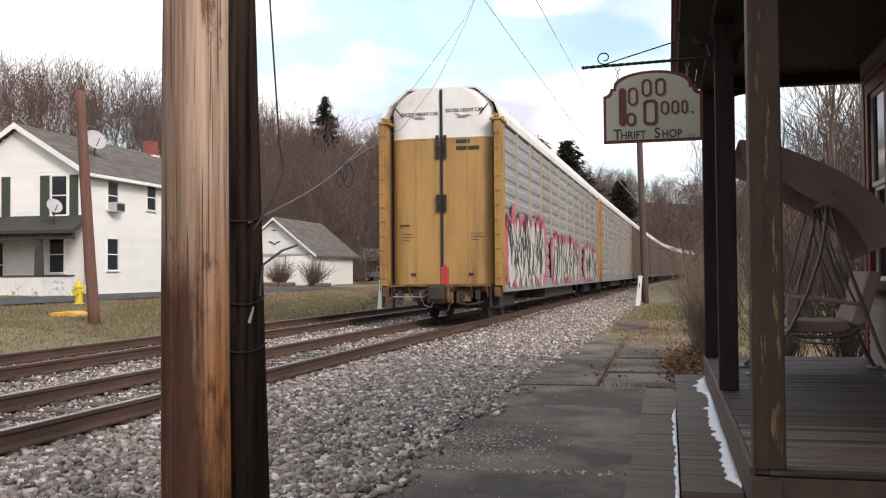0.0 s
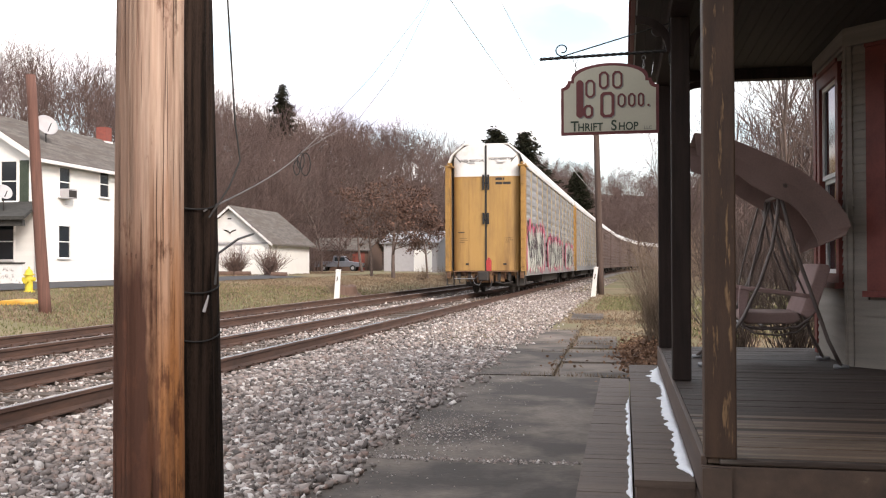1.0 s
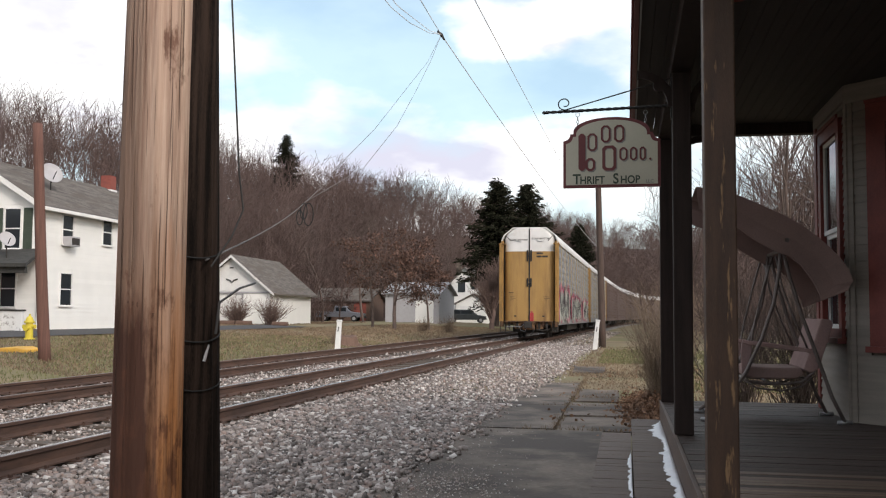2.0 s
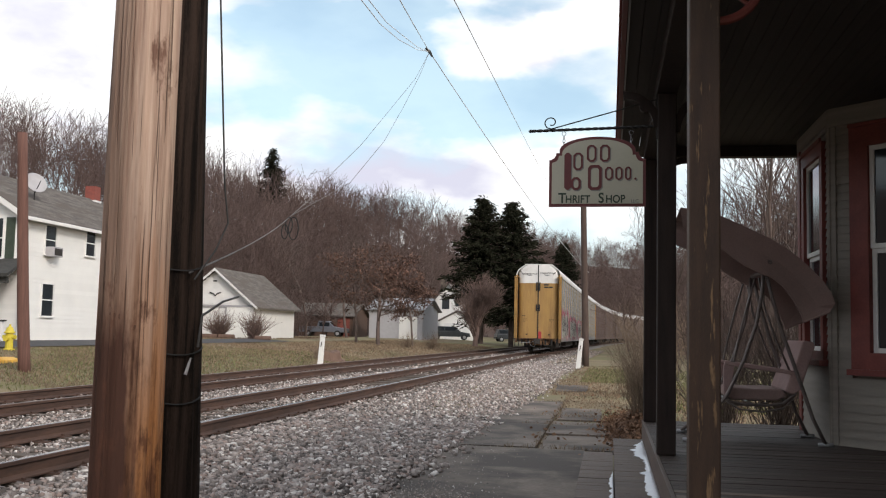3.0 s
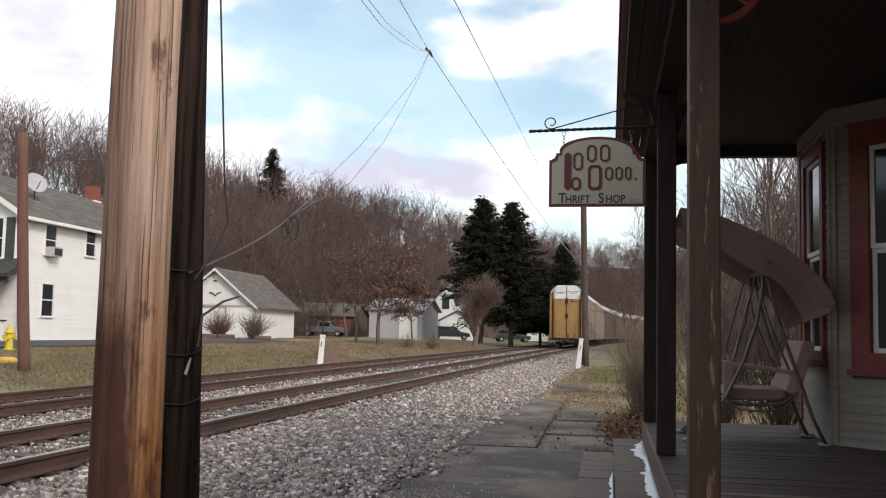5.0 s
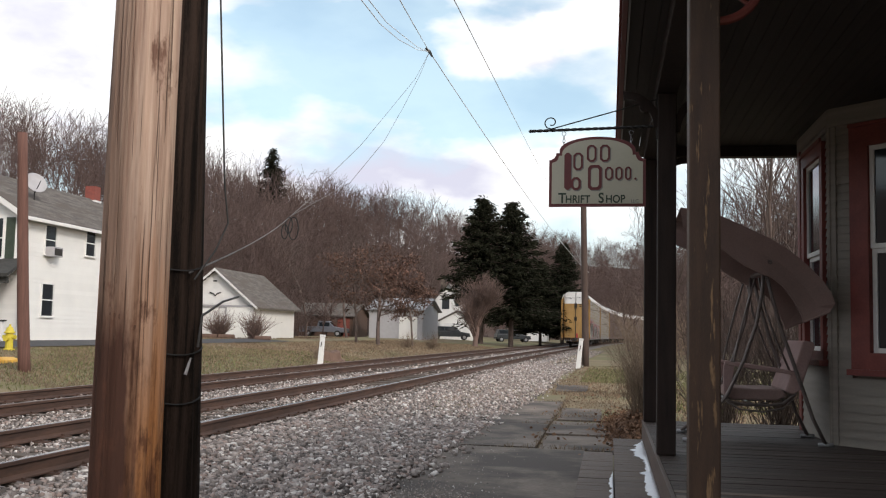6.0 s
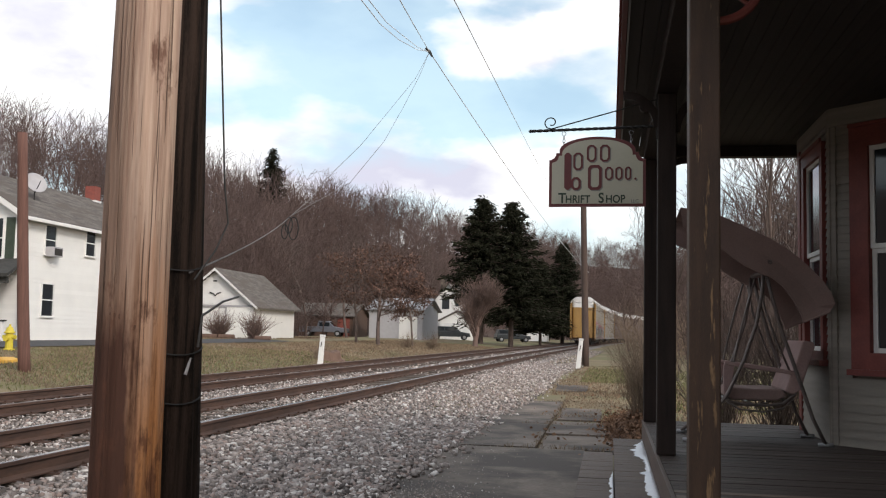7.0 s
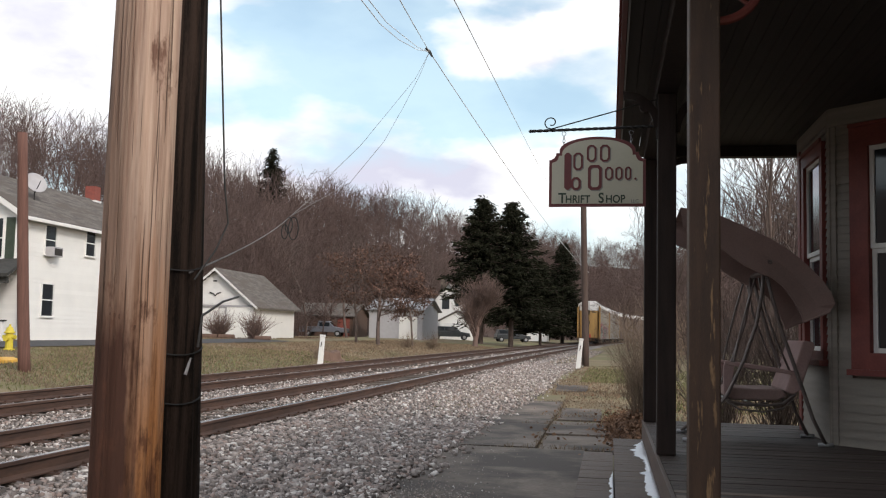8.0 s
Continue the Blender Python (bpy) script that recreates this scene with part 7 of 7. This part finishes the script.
build_woods()
conifer(-13.8, 105.0, 16.3, 5.9, 61, "tall dark green spruce behind the tracks", 0.3)
conifer(-10.6, 106.0, 16.2, 6.5, 62, "tall dark green spruce behind the tracks", 0.2)
conifer(-7.9, 113.0, 10.0, 4.0, 63, "shorter dark green spruce behind the tracks", 0.22)
conifer(-7.6, 160.0, 17.0, 5.4, 65, "distant dark green spruce")
conifer(-12.4, 158.0, 12.0, 4.6, 66, "distant dark green spruce")
conifer(-58.2, 160.5, 20.0, 5.2, 67, "lone ragged pine on the ridge", 0.45, 1.0)

oak, oak_segs, _ = bare_tree(-17.6, 73.4, 7.6, 0.17, 71, "small oak holding dry rust-brown leaves", kids=(14, 7, 5), spread=0.8, lift=0.12, thin=0.01, trunk_clear=0.25)
leaves_on(oak, oak_segs, 1300, 0.13, "oakleaf", 72, rmax=0.02, zmin=1.4)
oak2, oak2_segs, _ = bare_tree(-20.3, 77.0, 7.0, 0.13, 73, "small oak holding dry rust-brown leaves", kids=(13, 7, 5), spread=0.8, lift=0.15, thin=0.01, trunk_clear=0.3)
leaves_on(oak2, oak2_segs, 1800, 0.12, "oakleaf", 74, rmax=0.02, zmin=2.0)
oak3, oak3_segs, _ = bare_tree(-15.4, 76.0, 6.0, 0.10, 75, "small oak holding dry rust-brown leaves", kids=(12, 7, 4), spread=0.8, lift=0.1, thin=0.01, trunk_clear=0.3)
leaves_on(oak3, oak3_segs, 3400, 0.12, "oakleaf", 76, rmax=0.02, zmin=1.4)
bare_tree(-12.5, 91.4, 4.6, 0.3, 77, "round-headed bare maple in a yard", kids=(30, 12, 7), spread=0.5, lift=0.55, thin=0.012, trunk_clear=0.14, material="twig_red", reach=1.5, fit=(7.3, 2.9))
for k, (x, y, hh) in enumerate(((-33.5, 105, 11), (-29.5, 122, 12), (-24, 128, 11), (-26, 95, 9), (-38, 88, 11))):
    bare_tree(x, y, hh, 0.16, 80 + k, "bare tree behind the houses", kids=(14, 8, 5), spread=0.6, thin=0.012)
for k, (x, y, hh, r) in enumerate(((7.3, 34, 12, 0.10), (6.3, 38, 13, 0.11), (8.4, 42, 13, 0.12), (7.2, 47, 12, 0.11), (3.9, 48, 9, 0.09), (2.6, 56, 8, 0.09), (4.0, 62, 9, 0.10), (9.4, 52, 14, 0.13))):
    bare_tree(x, y, hh, r, 100 + k, "bare lanky tree beyond the porch", kids=(11, 7, 4), spread=0.45, lift=0.6, thin=0.007, trunk_clear=0.3)



for k, (x, y, hh, w) in enumerate(((3.0, 84, 12.0, 4.6), (5.4, 92, 12.5, 5.0), (1.9, 97, 9.5, 3.6), (4.2, 74, 10.5, 4.0), (3.4, 108, 9.0, 4.5))):
    bare_tree(x, y, 8.0, 0.15, 140 + k, "bare round-headed tree beside the track", kids=(15, 9, 5), spread=0.6, lift=0.35, thin=0.012, trunk_clear=0.25, material="woods", fit=(hh, w))


def shrub(name, label, x, y, n, h, spread, seed, material="bark", r=0.012, category="shrub", z=None):
    """Many stems fanning from one root."""
    rng = random.Random(seed)
    segs = []
    for k in range(n):
        a, t = rng.random() * 6.283, rng.random()
        p = Vector((rng.gauss(0, 0.12) * spread, rng.gauss(0, 0.12) * spread, 0))
        d = Vector((math.cos(a) * spread * t, math.sin(a) * spread * t, 1)).normalized()
        ln = h * rng.uniform(0.5, 1.1)
        m = 5
        for i in range(m):
            e = p + d * ln / m
            r0, r1 = r * (1 - i / m * 0.7), r * (1 - (i + 1) / m * 0.7)
            segs.append((*p, *e, r0, r1))
            if i > 0:
                for _ in range(2):
                    dd = (d + Vector((rng.gauss(0, 0.5), rng.gauss(0, 0.5), rng.gauss(0.1, 0.3)))).normalized()
                    segs.append((*e, *(e + dd * ln * 0.22), r1 * 0.7, r1 * 0.3))
            p = e
            d = (d + Vector((rng.gauss(0, 0.14), rng.gauss(0, 0.14), rng.gauss(0, 0.08)))).normalized()
    V, T = prisms(segs, 3)
    me = raw_mesh(name, V, T, material)
    ob = tagged(new(name, me), label, category, "bare shrubs", "stuff" if category in ("brush", "weeds") else "")
    ob.matrix_world = pose(x, y, float(land(x, y)) if z is None else z)
    return ob


shrub("shrub", "bare twiggy shrub before the garage", -27.3, 65.5, 150, 1.9, 1.1, 91, "twig_red", 0.026)
shrub("shrub", "bare twiggy shrub before the garage", -24.9, 66.0, 150, 1.9, 1.1, 92, "twig_red", 0.026)
shrub("shrub", "dense bare shrub behind the porch", 2.2, 13.2, 120, 2.6, 0.7, 93, r=0.008)
shrub("shrub", "dense bare shrub behind the porch", 1.6, 14.6, 100, 2.4, 0.7, 94, r=0.008)
shrub("shrub", "dense bare shrub behind the porch", 3.0, 15.0, 90, 2.9, 0.6, 95, r=0.008)
shrub("weed_clump", "tall dry weed stalks beside the walk", 0.55, 15.6, 130, 1.75, 0.5, 96, "stalk", 0.006, "weeds")
shrub("weed_clump", "tall dry weed stalks beside the walk", 0.75, 17.4, 130, 1.9, 0.5, 97, "stalk", 0.006, "weeds")
shrub("weed_clump", "tall dry weed stalks beside the walk", 0.9, 20.0, 130, 2.0, 0.5, 98, "stalk", 0.006, "weeds")
shrub("weed_clump", "tall dry weed stalks beside the walk", 1.2, 24.0, 130, 2.2, 0.5, 99, "stalk", 0.006, "weeds")


def leaf_pile():
    rs = np.random.RandomState(17)
    n = 4800
    x, y = 0.36 + rs.normal(0, 0.2, n), 16.0 + rs.normal(0, 1.4, n)
    n2 = 260
    x, y = np.concatenate([x, rs.uniform(-1.2, 2.6, n2)]), np.concatenate([y, rs.uniform(11, 30, n2)])
    z = 0.02 + 0.32 * np.exp(-((x - 0.45) / 0.25) ** 2 - ((y - 15.9) / 1.2) ** 2) * rs.rand(len(x)) + 0.01
    k = len(x)
    p = np.stack([x, y, z], 1)
    a = rs.normal(0, 1, (k, 3)) * np.array([1, 1, 0.5])
    a /= np.linalg.norm(a, axis=1)[:, None]
    b = np.cross(a, rs.normal(0, 1, (k, 3)))
    b /= np.linalg.norm(b, axis=1)[:, None]
    sz = rs.uniform(0.02, 0.042, (k, 1))
    V = np.stack([p - a * sz, p + b * sz * 0.6, p + a * sz, p - b * sz * 0.6], 1).reshape(-1, 3)
    f = np.array([(0, 1, 2), (0, 2, 3)])
    T = (f[None] + (np.arange(k) * 4)[:, None, None]).reshape(-1, 3)
    tagged(new("fallen_leaves", raw_mesh("fallen_leaves", V, T, "deadleaf")), "drift of fallen brown leaves beside the walk", "leaves", kind="stuff")


leaf_pile()


def blades(name, label, count, xr, yr, h, material, seed, keep=None):
    rs = np.random.RandomState(seed)
    x, y = rs.uniform(*xr, count), yr[0] + (yr[1] - yr[0]) * rs.rand(count) ** 1.4
    if keep is not None:
        k = keep(x, y)
        x, y = x[k], y[k]
    n = len(x)
    z = land(x, y) - 0.01
    a = rs.rand(n) * 6.283
    hh = h * rs.uniform(0.4, 1.2, n)
    w = 0.004 + 0.008 * rs.rand(n) + 0.0004 * y
    lx, ly = rs.normal(0, 0.45, n) * hh, rs.normal(0, 0.45, n) * hh
    V = np.stack([np.stack([x - np.cos(a) * w, y - np.sin(a) * w, z], 1), np.stack([x + np.cos(a) * w, y + np.sin(a) * w, z], 1), np.stack([x + lx, y + ly, z + hh], 1)], 1).reshape(-1, 3)
    T = np.arange(n * 3).reshape(-1, 3)
    tagged(new(name, raw_mesh(name, V, T, material)), label, "grass", kind="stuff")


def off_lane(x, y):
    return ((x < -25.4) | (x > -21.8)) & (x > hill_foot(y)) & (track_x(y) - 5.9 > x) & ~((x < -24.5) & (y > 36) & (y < 54))


blades("dry_grass", "tufts of dry tan grass on the bank", 80000, (-30, -11), (20, 95), 0.10, "blade_dry", 121, off_lane)
blades("green_grass", "short green winter grass on the bank", 70000, (-30, -11), (14, 48), 0.075, "blade_green", 122, off_lane)
blades("dry_grass", "tufts of dry tan grass beyond the walk", 3500, (-1.4, 1.3), (24, 48), 0.08, "blade_dry", 123, lambda x, y: x > platform_edge(y) + 0.15)
blades("dry_grass", "trodden tan grass at the end of the walk", 4500, (-1.6, 0.7), (17.0, 33), 0.05, "blade_dry", 126, lambda x, y: (x > platform_edge(y) - 0.1) & ((x > -0.1) | (y > 24.4) | ((x > -0.9) & (y > 20))))
blades("green_grass", "thin green grass at the end of the walk", 5000, (-0.9, 0.9), (31, 44), 0.07, "blade_green", 127, lambda x, y: x > platform_edge(y))
blades("green_grass", "short green grass behind the porch", 12000, (0.6, 8), (20, 44), 0.10, "blade_green", 124, lambda x, y: x > platform_edge(y) + 0.4)
blades("dry_grass", "tan grass behind the porch", 9000, (0.5, 7), (11.5, 30), 0.12, "blade_dry", 125)


def joint_weeds():
    """Dead weeds and moss standing in the joints of the far slabs."""
    rs = np.random.RandomState(19)
    V = []
    for k in range(1500):
        pick = rs.rand()
        if pick < 0.45:
            x, y = -0.93 + rs.normal(0, 0.035), rs.uniform(12.8, 24)
        elif pick < 0.8:
            x, y = rs.uniform(-1.4, 0.3), rs.choice([12.72, 16.1, 17.9, 21.6]) + rs.normal(0, 0.04)
        else:
            x, y = rs.uniform(-0.6, 0.3), rs.uniform(16, 25)
        h, a = rs.uniform(0.015, 0.07), rs.rand() * 6.283
        w = 0.006
        V += [(x - w * math.cos(a), y - w * math.sin(a), -0.01), (x + w * math.cos(a), y + w * math.sin(a), -0.01), (x + rs.normal(0, 0.03), y + rs.normal(0, 0.03), h)]
    T = np.arange(len(V)).reshape(-1, 3)
    tagged(new("joint_weeds", raw_mesh("joint_weeds", np.array(V), T, "blade_dry")), "dead weeds in the joints of the walk", "weeds", kind="stuff")


joint_weeds()


def stump_and_tyres():
    st = thing("stump", "weathered red-brown tree stump on the bank", "stump", at=pose(-12.4, 42.5, float(land(-12.4, 42.5)) - 0.05))
    rs = np.random.RandomState(8)
    part("bole", Shape().loft([[(r * math.cos(a) * (1 + 0.12 * math.sin(3 * a + 1)), r * math.sin(a) * (1 + 0.12 * math.sin(3 * a + 1)), z + 0.05 * math.sin(2 * a)) for a in np.linspace(0, 2 * math.pi, 14, endpoint=False)] for r, z in ((0.7, 0), (0.5, 0.15), (0.42, 0.45), (0.3, 0.5))]), "wood_brown", st)
    for x, y in ((-27.6, 64.6), (-26.4, 64.7), (-23.9, 65.2)):
        ty = thing("planter_log", "dark log edging before the garage", "log edging", "log edging", at=pose(x, y, float(land(x, y))))
        part("log", Shape().tube([(-0.55, 0, 0.12), (0.55, 0.05, 0.13)], [0.2, 0.18], 10), "wood_brown", ty)


stump_and_tyres()
shrub("brush_clump", "tangled dead brush round the stump", -12.7, 42.3, 60, 0.75, 1.3, 131, "stalk", 0.012, "brush")
shrub("brush_clump", "tangled dead brush on the bank", -14.2, 68.0, 70, 1.0, 1.4, 132, "stalk", 0.018, "brush")
shrub("brush_clump", "tangled dead brush on the bank", -12.9, 71.0, 70, 1.2, 1.2, 133, "stalk", 0.018, "brush")


# ---- movement ----
def car_pose(y_tail):
    """Pose of a car whose tail stands at y_tail on the track: both trucks ride on the rails."""
    ya, yb = y_tail + 2.9, y_tail + CAR_LEN - 2.9
    a, b = Vector((float(track_x(ya)), ya, 0)), Vector((float(track_x(yb)), yb, 0))
    d = (b - a).normalized()
    o = a - d * 2.9
    return pose(o.x, o.y, RAIL_Z, 0, 0, math.degrees(math.atan2(-d.x, d.y)))


def motions():
    for k, (car, wheelsets) in enumerate(train):
        walk(car, [(t, car_pose(TAIL_Y + SPEED * t + k * (CAR_LEN + CAR_GAP))) for t in range(0, 9)])
    turn = math.degrees(SPEED / FPS / 0.42)
    for ws, a in train[0][1]:
        walk(ws, [(i / FPS, pose(0, a, 0.42, -(turn * i) % 360)) for i in range(0, 8 * FPS + 1)])


motions()
